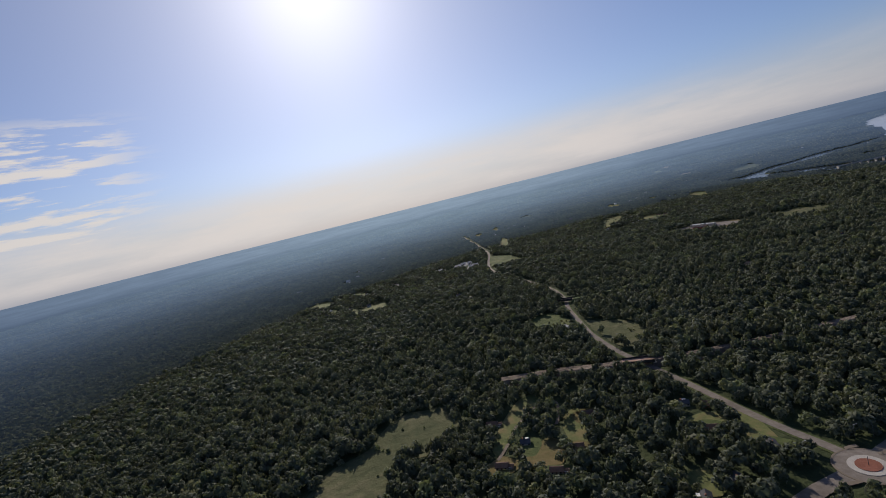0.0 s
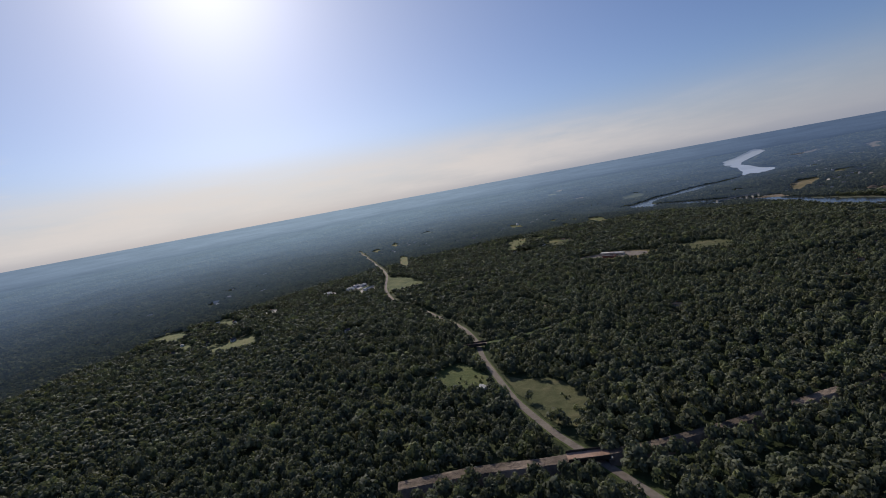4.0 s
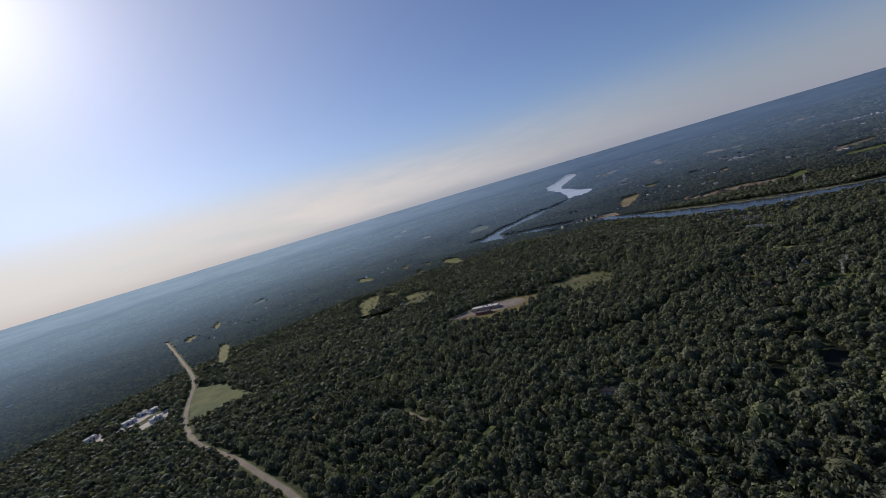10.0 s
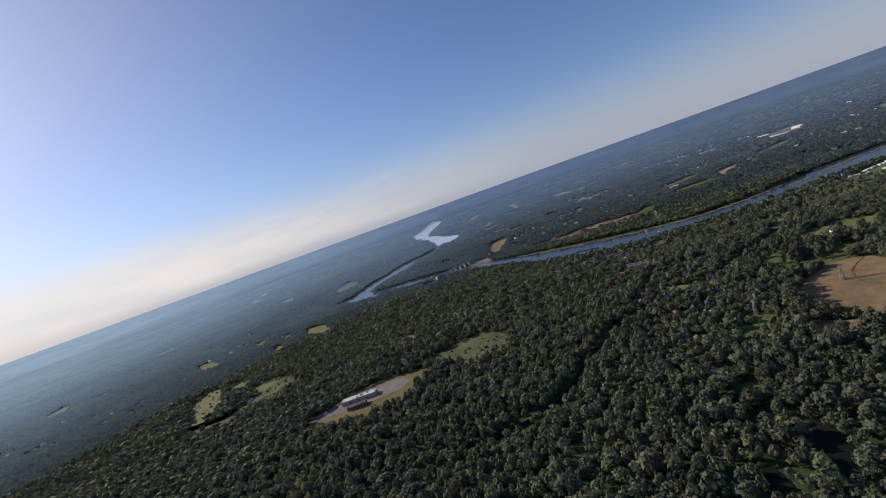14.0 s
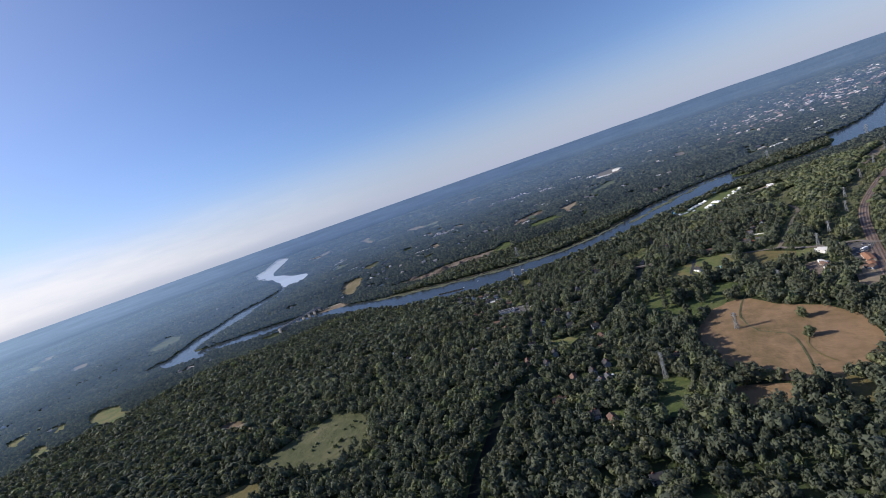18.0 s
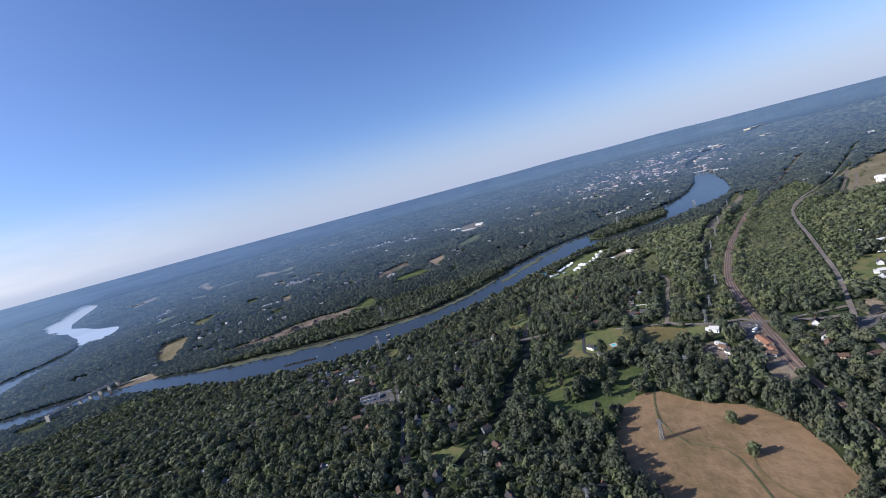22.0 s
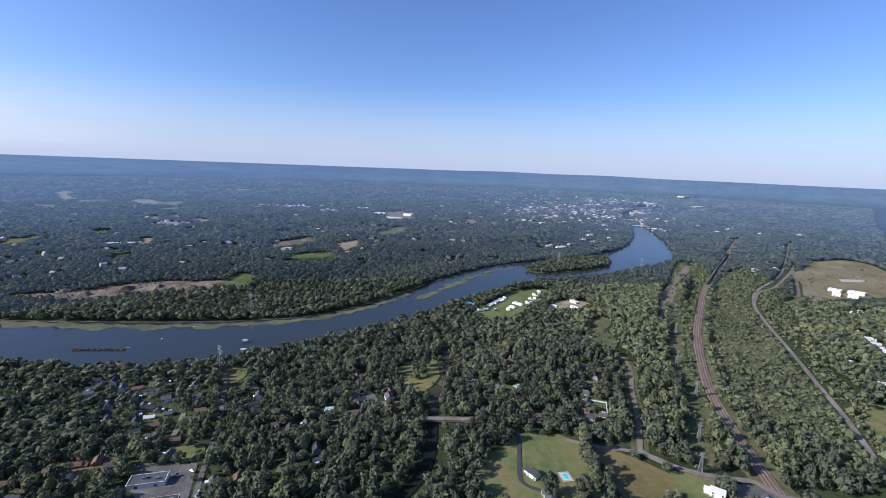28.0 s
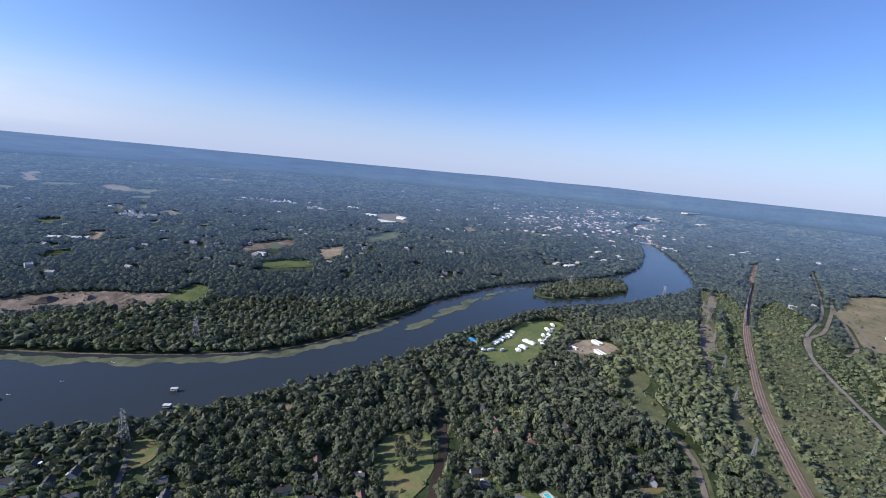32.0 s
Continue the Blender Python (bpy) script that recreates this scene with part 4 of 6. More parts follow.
# ---------------- larger buildings ----------------
def block(name, x, y, w, d, h, turn, wall, roof, label, category="building", units=0, doors=1, pitched=False):
    """A long low building: walls, roof slab with a parapet or a low pitch, loading doors, roof units."""
    e = thing(name, x, y, label, category, turn=turn)
    w, d, h = w * 0.75, d * 0.75, h * 0.85
    if pitched:
        bm = bmesh.new()
        gable_wall(bm, -w / 2, w / 2, -d / 2, d / 2, h, d * 0.13)
        part("wall", bm, wall, e)
        bm = bmesh.new()
        gable(bm, -w / 2, w / 2, -d / 2, d / 2, h, d * 0.13)
        part("roof", bm, roof, e)
    else:
        part("wall", boxes((-w / 2, w / 2, -d / 2, d / 2, 0, h)), wall, e)
        part("roof", boxes((-w / 2 - 0.1, w / 2 + 0.1, -d / 2 - 0.1, d / 2 + 0.1, h, h + 0.3)), roof, e)
        part("parapet", boxes((-w / 2 - 0.1, w / 2 + 0.1, -d / 2 - 0.1, -d / 2 + 0.25, h + 0.3, h + 0.8), (-w / 2 - 0.1, w / 2 + 0.1, d / 2 - 0.25, d / 2 + 0.1, h + 0.3, h + 0.8),
                              (-w / 2 - 0.1, -w / 2 + 0.25, -d / 2, d / 2, h + 0.3, h + 0.8), (w / 2 - 0.25, w / 2 + 0.1, -d / 2, d / 2, h + 0.3, h + 0.8)), wall, e)
        for k in range(units):
            ux, uy = w * random.uniform(-0.38, 0.38), d * random.uniform(-0.3, 0.3)
            part("roof_unit", boxes((ux - 1.1, ux + 1.1, uy - 0.8, uy + 0.8, h + 0.3, h + 1.5)), M_STEEL, e, "grey roof-top ventilation unit")
    for k in range(doors):
        dx = w * ((k + 1) / (doors + 1) - 0.5)
        part("door", boxes((dx - 1.5, dx + 1.5, -d / 2 - 0.06, -d / 2 + 0.02, 0, 3.0)), M_DOOR, e)
    n = max(2, int(w / 9))
    for k in range(n):
        wx = w * ((k + 0.5) / n - 0.5)
        part("window", boxes((wx - 1.0, wx + 1.0, d / 2 - 0.03, d / 2 + 0.06, 1.2, 2.6)), M_GLASS, e)
    CLEAR_POLYS.append(np.array([(x, y)]) + np.array([(-w / 2 - 6, -d / 2 - 6), (w / 2 + 6, -d / 2 - 6), (w / 2 + 6, d / 2 + 6), (-w / 2 - 6, d / 2 + 6)]) @ np.array(
        [(math.cos(radians(turn)), math.sin(radians(turn))), (-math.sin(radians(turn)), math.cos(radians(turn)))]))
    return e


patch("yard_plaza", [(980, 766), (977, 720), (928, 707), (926, 728), (950, 752)], M_LOT, "worn grey parking lot beside village shops", "parking lot", smooth=False)
block("shop_building", 955, 742, 30, 14, 4, 100, M_WHITE, M_ROOFS["grey"], "low flat-roofed village shop building", "shop", 3, 2)
block("shop_building", 930, 721, 22, 16, 4, 100, M_BEIGE, M_ROOFS["dark"], "flat dark-roofed shop beside a parking lot", "shop", 3, 2)
block("school", 533, 976, 62, 16, 6, -52, M_BEIGE, M_ROOFS["pale"], "long low school with a pale flat roof", "school", 5, 3)
block("school_wing", 516, 960, 32, 14, 5, -52, M_RED_WALL, M_ROOFS["grey"], "brick school wing with a flat grey roof", "school", 2, 1)
block("warehouse", 1789, 1224, 92, 24, 7, -75, M_WHITE, M_ROOFS["pale"], "very long white warehouse with a pale flat roof", "warehouse", 4, 4)
block("factory", 1771, 845, 26, 18, 7, 80, M_WHITE, M_ROOFS["pale"], "white block-like factory on a bare yard", "factory", 2, 2)
for bx, by, bw in ((2810, 751, 70), (2605, 661, 60), (2446, 602, 95), (2601, 545, 50)):
    block("industrial_shed", bx, by, bw, 34, 9, 62, M_WHITE, M_ROOFS["pale"], "large pale industrial shed on a bare clearing", "shed", 2, 3, pitched=True)
INDUSTRY = [(1958, 144), (1958, 108), (2004, 68), (2211, -85), (2076, -42), (2100, -16), (2165, -130), (2116, -118), (2295, -113), (2386, -224), (2195, 120), (2173, 92)]
for bx, by in INDUSTRY:
    block("industrial_building", bx, by, random.uniform(24, 44), random.uniform(14, 22), random.uniform(6, 10), random.uniform(-60, -30), random.choice((M_WHITE, M_BEIGE)), M_ROOFS["pale"], "pale industrial building near the far river bank", "factory", 2, 2)
block("mill", 2663, -562, 60, 22, 9, -20, M_BEIGE, M_ROOFS["brown"], "tan mill building beside the river", "factory", 2, 2)
block("mill", 2655, -650, 46, 20, 8, -20, M_RED_WALL, M_ROOFS["brown"], "brick mill building beside the river", "factory", 2, 2)
for bx, by, bw, bd in ((3226, -790, 110, 40), (3700, -1180, 130, 50), (3911, -1296, 260, 60), (3711, -1498, 280, 50), (5283, -2366, 420, 60)):
    block("plant_building", bx, by, bw, bd, 9, -58, M_BEIGE, M_ROOFS["pale"], "very long pale factory block beyond the town", "factory", 3, 3)
block("workshop", 1466, -272, 26, 16, 6, 30, M_WHITE, M_ROOFS["pale"], "white workshop on open dry ground", "workshop", 2, 2)
block("workshop", 1446, -298, 34, 18, 6, 30, M_WHITE, M_ROOFS["pale"], "wide white workshop on open dry ground", "workshop", 2, 2)
block("sports_hall", 1400, -372, 40, 26, 9, 30, M_RED_WALL, M_ROOFS["orange"], "red hall with an orange roof", "hall", 1, 2, pitched=True)
block("office_building", 904, 197, 30, 14, 7, -20, M_WHITE, M_ROOFS["pale"], "white two-storey office building beside the road", "office", 3, 2)
block("depot", 879, 344, 28, 9, 4, -8, M_BEIGE, M_ROOFS["orange"], "long depot with an orange roof beside the railway", "depot", 0, 2, pitched=True)
block("depot", 861, 349, 14, 7, 4, -12, M_BEIGE, M_ROOFS["orange"], "low orange-roofed annex beside the railway", "depot", 0, 1, pitched=True)
block("shed", 853, 353, 12, 8, 4, 30, M_GREY_WALL, M_ROOFS["brown"], "brown-roofed shed on bare ground", "shed", 0, 1, pitched=True)
block("mobile_home", 893, 376, 15, 5, 3, 15, M_WHITE, M_ROOFS["pale"], "white mobile home in a cluttered yard", "mobile home", 0, 1, pitched=True)
block("trailer_home", 1403, 280, 22, 9, 4, 15, M_WHITE, M_ROOFS["pale"], "white-roofed trailer building on a bare yard", "trailer", 0, 2)
block("trailer_home", 1361, 295, 24, 8, 3.5, 15, M_WHITE, M_ROOFS["pale"], "long white trailer on a bare yard", "trailer", 0, 2)
block("trailer_home", 1324, 368, 20, 6, 3.5, -20, M_RED_WALL, M_ROOFS["pale"], "long red and white trailer", "trailer", 0, 2)
block("trailer_home", 1384, 322, 14, 5, 3.5, 40, M_WHITE, M_ROOFS["pale"], "white trailer on a bare yard", "trailer", 0, 1)
block("boat_house", 1393, 460, 20, 14, 5, 30, M_GREY_WALL, M_BLUE, "boat house with a blue roof by the river", "boat house", 0, 2, pitched=True)
block("boat_house", 1360, 480, 18, 12, 5, 30, M_GREY_WALL, M_ROOFS["dark"], "dark-roofed boat house by the river", "boat house", 0, 2, pitched=True)
for bx, by, bw, bt in ((-46, 1236, 22, 35), (22, 1258, 18, 30), (38, 1252, 16, 30), (4, 1238, 26, 28), (42, 1190, 22, 40), (-3, 1196, 14, 20)):
    block("farm_store", bx, by, bw, 12, 6, bt, M_WHITE, M_ROOFS["pale"], "white flat-roofed store beside the road", "store", 2, 2)
patch("yard_store", [(-60, 1234), (-43, 1248), (-32, 1250), (-30, 1205), (-50, 1222)], M_CONCRETE, "pale paved yard round a store", "yard")
patch("yard_store", [(-12, 1236), (5, 1250), (24, 1266), (46, 1252), (30, 1232), (10, 1216)], M_CONCRETE, "long pale paved yard between stores", "yard")
patch("yard_store", [(16, 1186), (30, 1198), (45, 1212), (60, 1204), (56, 1174), (38, 1176), (22, 1166)], M_CONCRETE, "pale paved store yard near the road", "yard")
patch("yard_farm", [(-180, 1184), (-174, 1206), (-160, 1200), (-156, 1166), (-168, 1168)], M_CONCRETE, "pale farm yard in the woods", "yard")
for outline in ([(480, 1261), (522, 1176), (540, 1185), (500, 1270)], [(531, 1302), (593, 1296), (600, 1272), (540, 1282)], [(425, 1266), (437, 1331), (455, 1330), (445, 1270)], [(560, 1440), (545, 1370), (556, 1366), (574, 1430)]):
    patch("far_strip", outline, M_PATCHY, "narrow strip of patchy pasture among woods", "field")
patch("yard_trailers", [(1420, 300), (1400, 262), (1350, 275), (1335, 330), (1365, 345)], M_DIRT, "bare brown yard round trailers", "yard")
patch("yard_depot", [(940, 350), (905, 326), (870, 332), (826, 352), (826, 364), (866, 357), (905, 350)], M_LANE, "worn dusty yard along the railway", "yard")
patch("yard_station", [(936, 338), (925, 317), (905, 330), (897, 338), (872, 344), (883, 357), (907, 348)], M_LOT, "worn grey parking lot beside the railway", "parking lot", up=0.95, smooth=False)
patch("yard_bare", [(860, 361), (856, 352), (840, 355), (812, 361), (800, 366), (803, 381), (824, 373), (841, 368)], M_DIRT, "bare earth strip along the railway", "yard", up=0.8)
patch("yard_lot", [(880, 260), (880, 212), (864, 226), (862, 268)], M_LOT, "parking lot round white buildings", "parking lot", up=0.55, smooth=False)
for outline in ([(1025, 141), (1020, 115), (958, 181), (966, 189)], [(849, 273), (842, 251), (815, 268), (822, 281)], [(1000, 166), (1040, 120), (1010, 105), (965, 150)]):
    patch("field_roadside_lawn", outline, M_PATCHY, "mown lawn beside the road", "lawn")
block("clinic", 858, 247, 22, 12, 5, 60, M_WHITE, M_ROOFS["pale"], "white flat-roofed building beside a parking lot", "building", 2, 2)
block("clinic", 870, 222, 20, 10, 5, -15, M_WHITE, M_ROOFS["pale"], "low white building beside a parking lot", "building", 2, 1)
patch("yard_clutter", [(900, 388), (895, 372), (868, 379), (858, 394), (868, 402)], M_SPOIL, "bare brown cluttered yard", "yard")
patch("yard_roundel", [(943, 387), (953, 371), (940, 358), (918, 375), (917, 393)], M_GRASS, "round green of mown grass by the lane", "lawn")
patch("yard_works", [(914, 232), (919, 213), (894, 223), (889, 242)], M_DIRT, "bare earth works beside the road", "yard")
patch("yard_school", [(560, 985), (585, 945), (560, 925), (505, 975), (482, 1003), (500, 1012)], M_ASPHALT, "grey school yard", "yard", up=0.6)
patch("field_scrub", [(1010, 268), (1070, 248), (1166, 198), (1327, 86), (1485, -34), (1580, -118), (1485, -108), (1387, -33), (1176, 94), (1085, 142), (990, 195), (960, 260)], M_ROUGH, "rough scrub meadow between road and railway", "field", clear=False)
patch("field_bank_lawn", [(1155, 578), (1172, 557), (1168, 536), (1112, 541), (1098, 569)], M_PATCHY, "sunny lawn beside the creek", "lawn")
patch("field_tower_lawn", [(1158, 752), (1150, 766), (1134, 760), (1126, 748), (1144, 740)], M_PATCHY, "grassy knoll under a lattice tower", "lawn")
GOLF = [
    [(858, 1640), (905, 1632), (849, 1460), (802, 1412), (800, 1525)], [(722, 1575), (765, 1615), (756, 1552), (714, 1496)], [(669, 1932), (697, 1801), (663, 1690), (632, 1776)],
    [(552, 1435), (584, 1440), (560, 1358), (538, 1390)], [(546, 1360), (602, 1312), (590, 1210), (564, 1212), (538, 1304)], [(735, 1100), (745, 1055), (719, 1030), (712, 1072)],
    [(148, 1428), (178, 1653), (203, 1650), (180, 1456), (158, 1380)], [(185, 2010), (222, 2140), (242, 2120), (206, 1955)], [(102, 1951), (145, 2040), (154, 1959), (113, 1890)],
]
for outline in GOLF:
    mid_x, mid_y = np.mean(outline, axis=0)
    outline = [(mid_x + (x - mid_x) * random.uniform(0.8, 1.0), mid_y + (y - mid_y) * random.uniform(0.8, 1.0)) for x, y in outline]
    patch("fairway", outline, M_PATCHY, "bright green fairway between woods", "fairway")

ribbon("field_track", [(848, 456), (833, 465), (795, 476), (761, 470), (748, 453), (724, 451), (690, 455)], 1.4, M_ROUGH, "faint green track across the hay field", "track", up=0.75, clear=0)
ribbon("field_track_dry", [(742, 440), (728, 446), (712, 446), (696, 440)], 1.6, M_TAWNY, "worn dry track across the hay field", "track", up=0.75, clear=0)

# clearings, yards and pastures beyond the river and towards the golf course
for outline, mat, label in (
    ([(1800, 932), (1871, 906), (1954, 852), (1994, 804), (1927, 795), (1850, 849), (1773, 903)], M_SPOIL, "bare brown gravel clearing beyond the river"),
    ([(1708, 838), (1771, 741), (1709, 728), (1668, 821)], M_MEADOW, "green yard beside a white factory"),
    ([(1883, 756), (1950, 699), (1865, 686), (1777, 722)], M_DIRT, "bare yard of a works in the woods"),
    ([(2101, 660), (2264, 566), (2148, 552), (2044, 629)], M_FAR_GRASS, "sloping pasture in the woods"),
    ([(1871, 1241), (1896, 1207), (1823, 1174), (1789, 1174)], M_DIRT, "bare yard beside a long warehouse"),
    ([(2690, 740), (2790, 560), (2540, 520), (2420, 600), (2500, 640), (2590, 660)], M_FAR_TAN, "wide pale yard round industrial sheds"),
    ([(3291, 2412), (3380, 2385), (2836, 2023), (2862, 2090)], M_FAR_TAN, "far stubble field"),
    ([(2842, 2003), (2945, 1906), (2831, 1843), (2743, 1936)], M_FAR_GRASS, "far green pasture"),
    ([(2849, 1797), (3007, 1794), (2695, 1555), (2706, 1643)], M_FAR_TAN, "far dry field"),
    ([(2853, 1673), (2946, 1601), (2706, 1512), (2710, 1574)], M_FAR_GRASS, "far green pasture"),
    ([(1977, 1431), (2025, 1382), (1977, 1355), (1933, 1383)], M_MEADOW, "green pasture beyond the river"),
    ([(2346, 1310), (2264, 1206), (2203, 1208), (2277, 1269)], M_FAR_TAN, "dry clearing among far woods"),
    ([(2376, 1413), (2421, 1386), (2343, 1343), (2317, 1378)], M_FAR_GRASS, "small far pasture"),
    ([(4003, 1944), (4061, 1655), (3835, 1611), (3842, 1809)], M_FAR_TAN, "pale built-up clearing far off"),
    ([(1502, 1417), (1599, 1450), (1638, 1407), (1563, 1371), (1466, 1347)], M_AIRFIELD, "tawny field behind the bridge"),
    ([(1320, 1378), (1345, 1362), (1380, 1329), (1356, 1290), (1330, 1296), (1324, 1340)], M_DIRT, "bare sandy ground beside the bridge"),
    ([(2017, 1818), (2149, 1835), (2056, 1701), (2015, 1733)], M_FAR_GRASS, "far pasture beside pale works"),
    ([(487, 1471), (545, 1495), (530, 1382), (438, 1301)], M_PATCHY, "patchy pasture among woods"),
    ([(399, 1333), (456, 1244), (530, 1266), (614, 1274), (575, 1203), (513, 1235), (451, 1216), (412, 1280)], M_ROUGH, "long rough clearing with scattered houses"),
    ([(724, 1099), (742, 1097), (734, 1060), (711, 1024), (710, 1063)], M_DIRT, "bare pale yard in the woods"),
    ([(808, 1675), (847, 1684), (824, 1628), (805, 1655)], M_PATCHY, "bright green of a golf course"),
    ([(783, 1791), (825, 1781), (780, 1726)], M_PATCHY, "bright green of a golf course"),
    ([(1414, 2232), (1525, 2218), (1450, 2100), (1363, 2137)], M_FAR_GRASS, "far pasture beside the river"),
    ([(1378, 2660), (1428, 2621), (1371, 2507), (1311, 2522)], M_FAR_TAN, "far dry clearing"),
    ([(1707, 3712), (1689, 3521), (1601, 3322), (1592, 3443)], M_FAR_GRASS, "far pasture on the plain"),
    ([(1875, 3947), (1965, 3920), (1843, 3660), (1762, 3691)], M_FAR_TAN, "far pale clearing on the plain"),
    ([(15, 589), (26, 601), (28, 593), (20, 576)], M_MEADOW, "small sunlit glade"),
    ([(202, 924), (213, 910), (210, 866), (201, 897)], M_PATCHY, "lawn of a house in the woods"),
    ([(-281, 382), (-271, 394), (-259, 379), (-265, 366)], M_ROUGH, "brushy glade in the woods"),
    ([(-235, 543), (-190, 518), (-196, 506), (-221, 515)], M_ROUGH, "brushy glade in the woods"),
    ([(1250, 321), (1236, 299), (1187, 309), (1174, 332), (1205, 336)], M_ROUGH, "shrubby grass beside the lane"),
    ([(1816, 1509), (1893, 1486), (1837, 1447), (1764, 1466)], M_ROUGH, "long tawny pasture beyond the river"),
    ([(2995, 2685), (3388, 2770), (3129, 2545), (2858, 2529)], M_FAR_TAN, "far pale built-up ground"),
    ([(1438, 104), (1511, 35), (1440, 74), (1312, 173)], M_LANE, "bare worn earth under the power line"),
    ([(1566, 7), (1747, -143), (1707, -130), (1539, 10)], M_LANE, "bare worn earth under the power line"),
    ([(1120, 576), (1138, 552), (1102, 544), (1089, 565)], M_PATCHY, "sunny lawn beside the creek"),
    ([(999, 748), (1001, 727), (984, 724), (982, 740)], M_PATCHY, "lawn between village houses"),
    ([(982, 826), (992, 799), (985, 778), (968, 756), (962, 790)], M_TAWNY, "dry lawn between village houses"),
):
    patch("field_open", outline, mat, label, "field", up=0.6)
patch("yard_apron", [(1570, -387), (1569, -452), (1544, -416), (1546, -370)], M_CONCRETE, "pale concrete apron on dry open ground", "apron", up=0.9, smooth=False)
for line in ([(1660, -359), (1505, -228), (1411, -142), (1380, -90)], [(1594, -325), (1481, -235), (1434, -191), (1400, -180)]):
    ribbon("track_dirt", line, 6, M_LANE, "dusty dirt track round open ground", "track", up=0.75, clear=4)
ribbon("drive_village", [(1012, 754), (1024, 758), (1040, 762), (1062, 768)], 4, M_LANE, "pale dusty village drive", "driveway", up=0.7, clear=2)
patch("yard_village", [(1077, 621), (1094, 604), (1072, 598), (1064, 583), (1051, 586), (1060, 604)], M_LOT, "worn grey yard between village houses", "yard")
for bx, by, bw, bd, bt in ((2351, -664, 40, 18, -50), (2405, -748, 46, 20, -50), (2372, -790, 34, 18, -50), (2292, -795, 60, 20, -52), (2389, -847, 40, 20, -50), (2445, -801, 36, 18, -40), (2280, -945, 100, 26, -38), (2084, -1030, 70, 24, -70),
                           (1432, -240, 16, 9, 40), (1420, -262, 20, 10, 40), (1752, 1612, 34, 16, -40), (1790, 1590, 30, 14, -40), (1850, 1580, 84, 20, -38), (2100, 1838, 60, 18, -35), (2798, 2170, 110, 26, -70), (3320, 2960, 150, 40, -40), (3020, 2640, 120, 36, -45)):
    block("pale_works", bx, by, bw, bd, 7, bt, random.choice((M_WHITE, M_BEIGE)), M_ROOFS["pale"], "pale flat-roofed works building in a clearing", "factory", 1, 1)
ribbon("lane_wood", [(262, 815), (273, 791), (275, 761), (279, 729)], 3.5, M_LANE, "short dusty lane in the woods", "lane", clear=3)
patch("water_pool", [(1143, 1787), (1267, 1875), (1343, 1862), (1260, 1800), (1200, 1699), (1150, 1620), (1111, 1722)], M_WATER, "broad pool where the river arms meet", "river", up=0.9)

# far farmland and clearings on the plain
for k in range(130):
    a, r = random.uniform(-0.55, 1.75), random.uniform(1250, 3300)
    fx, fy = HUB[0] + r * math.cos(a), HUB[1] + r * math.sin(a)
    s = random.uniform(16, 46) * (0.7 + r / 2600)
    if line_distance([(fx, fy)], np.array(ROAD_A, float))[0] < 150 or (0.62 < a < 1.12 and r > 1400) or line_distance([(fx, fy)], MIDSTREAM)[0] < 260:
        continue
    o = disc(0, 0, s, 7, 0.45) * (1.0, random.uniform(0.22, 0.5))
    t = random.uniform(0, 3.14)
    o = o @ np.array([(math.cos(t), math.sin(t)), (-math.sin(t), math.cos(t))]) + (fx, fy)
    patch("far_field", o, random.choice((M_FAR_GRASS, M_FAR_GRASS, M_FAR_TAN)), "far clearing of pasture in the woods", "field", up=0.8, smooth=False)

# ---------------- the lodge on its lawn ----------------
lodge = put_house(3, 950, 484, 35)
lodge["label"] = "large grey-roofed house on an open lawn"
block("barn", 929, 480, 12, 8, 4, 8, M_GREY_WALL, M_ROOFS["grey"], "grey metal-roofed barn beside the drive", "barn", 0, 1, pitched=True)
ribbon("driveway", [(1003, 482), (990, 484), (962, 491), (946, 494), (938, 488), (934, 478)], 3.2, M_DARK_ASPHALT, "narrow dark asphalt driveway", "driveway", up=0.8, clear=1)


def pool(x, y, w, d, turn, label):
    e = thing("swimming_pool", x, y, label, "pool", turn=turn)
    part("deck", boxes((-w / 2 - 2, w / 2 + 2, -d / 2 - 2, d / 2 + 2, 0, 0.5)), M_CONCRETE, e, "pale paved deck")
    part("water", boxes((-w / 2, w / 2, -d / 2, d / 2, 0.5, 0.56)), M_POOL, e, "clear turquoise water")
    part("coping", boxes((-w / 2 - 0.3, w / 2 + 0.3, -d / 2 - 0.3, -d / 2, 0.5, 0.66), (-w / 2 - 0.3, w / 2 + 0.3, d / 2, d / 2 + 0.3, 0.5, 0.66),
                         (-w / 2 - 0.3, -w / 2, -d / 2, d / 2, 0.5, 0.66), (w / 2, w / 2 + 0.3, -d / 2, d / 2, 0.5, 0.66)), M_WHITE, e)
    CLEAR_POLYS.append(disc(x, y, max(w, d) * 0.75 + 4, 10))


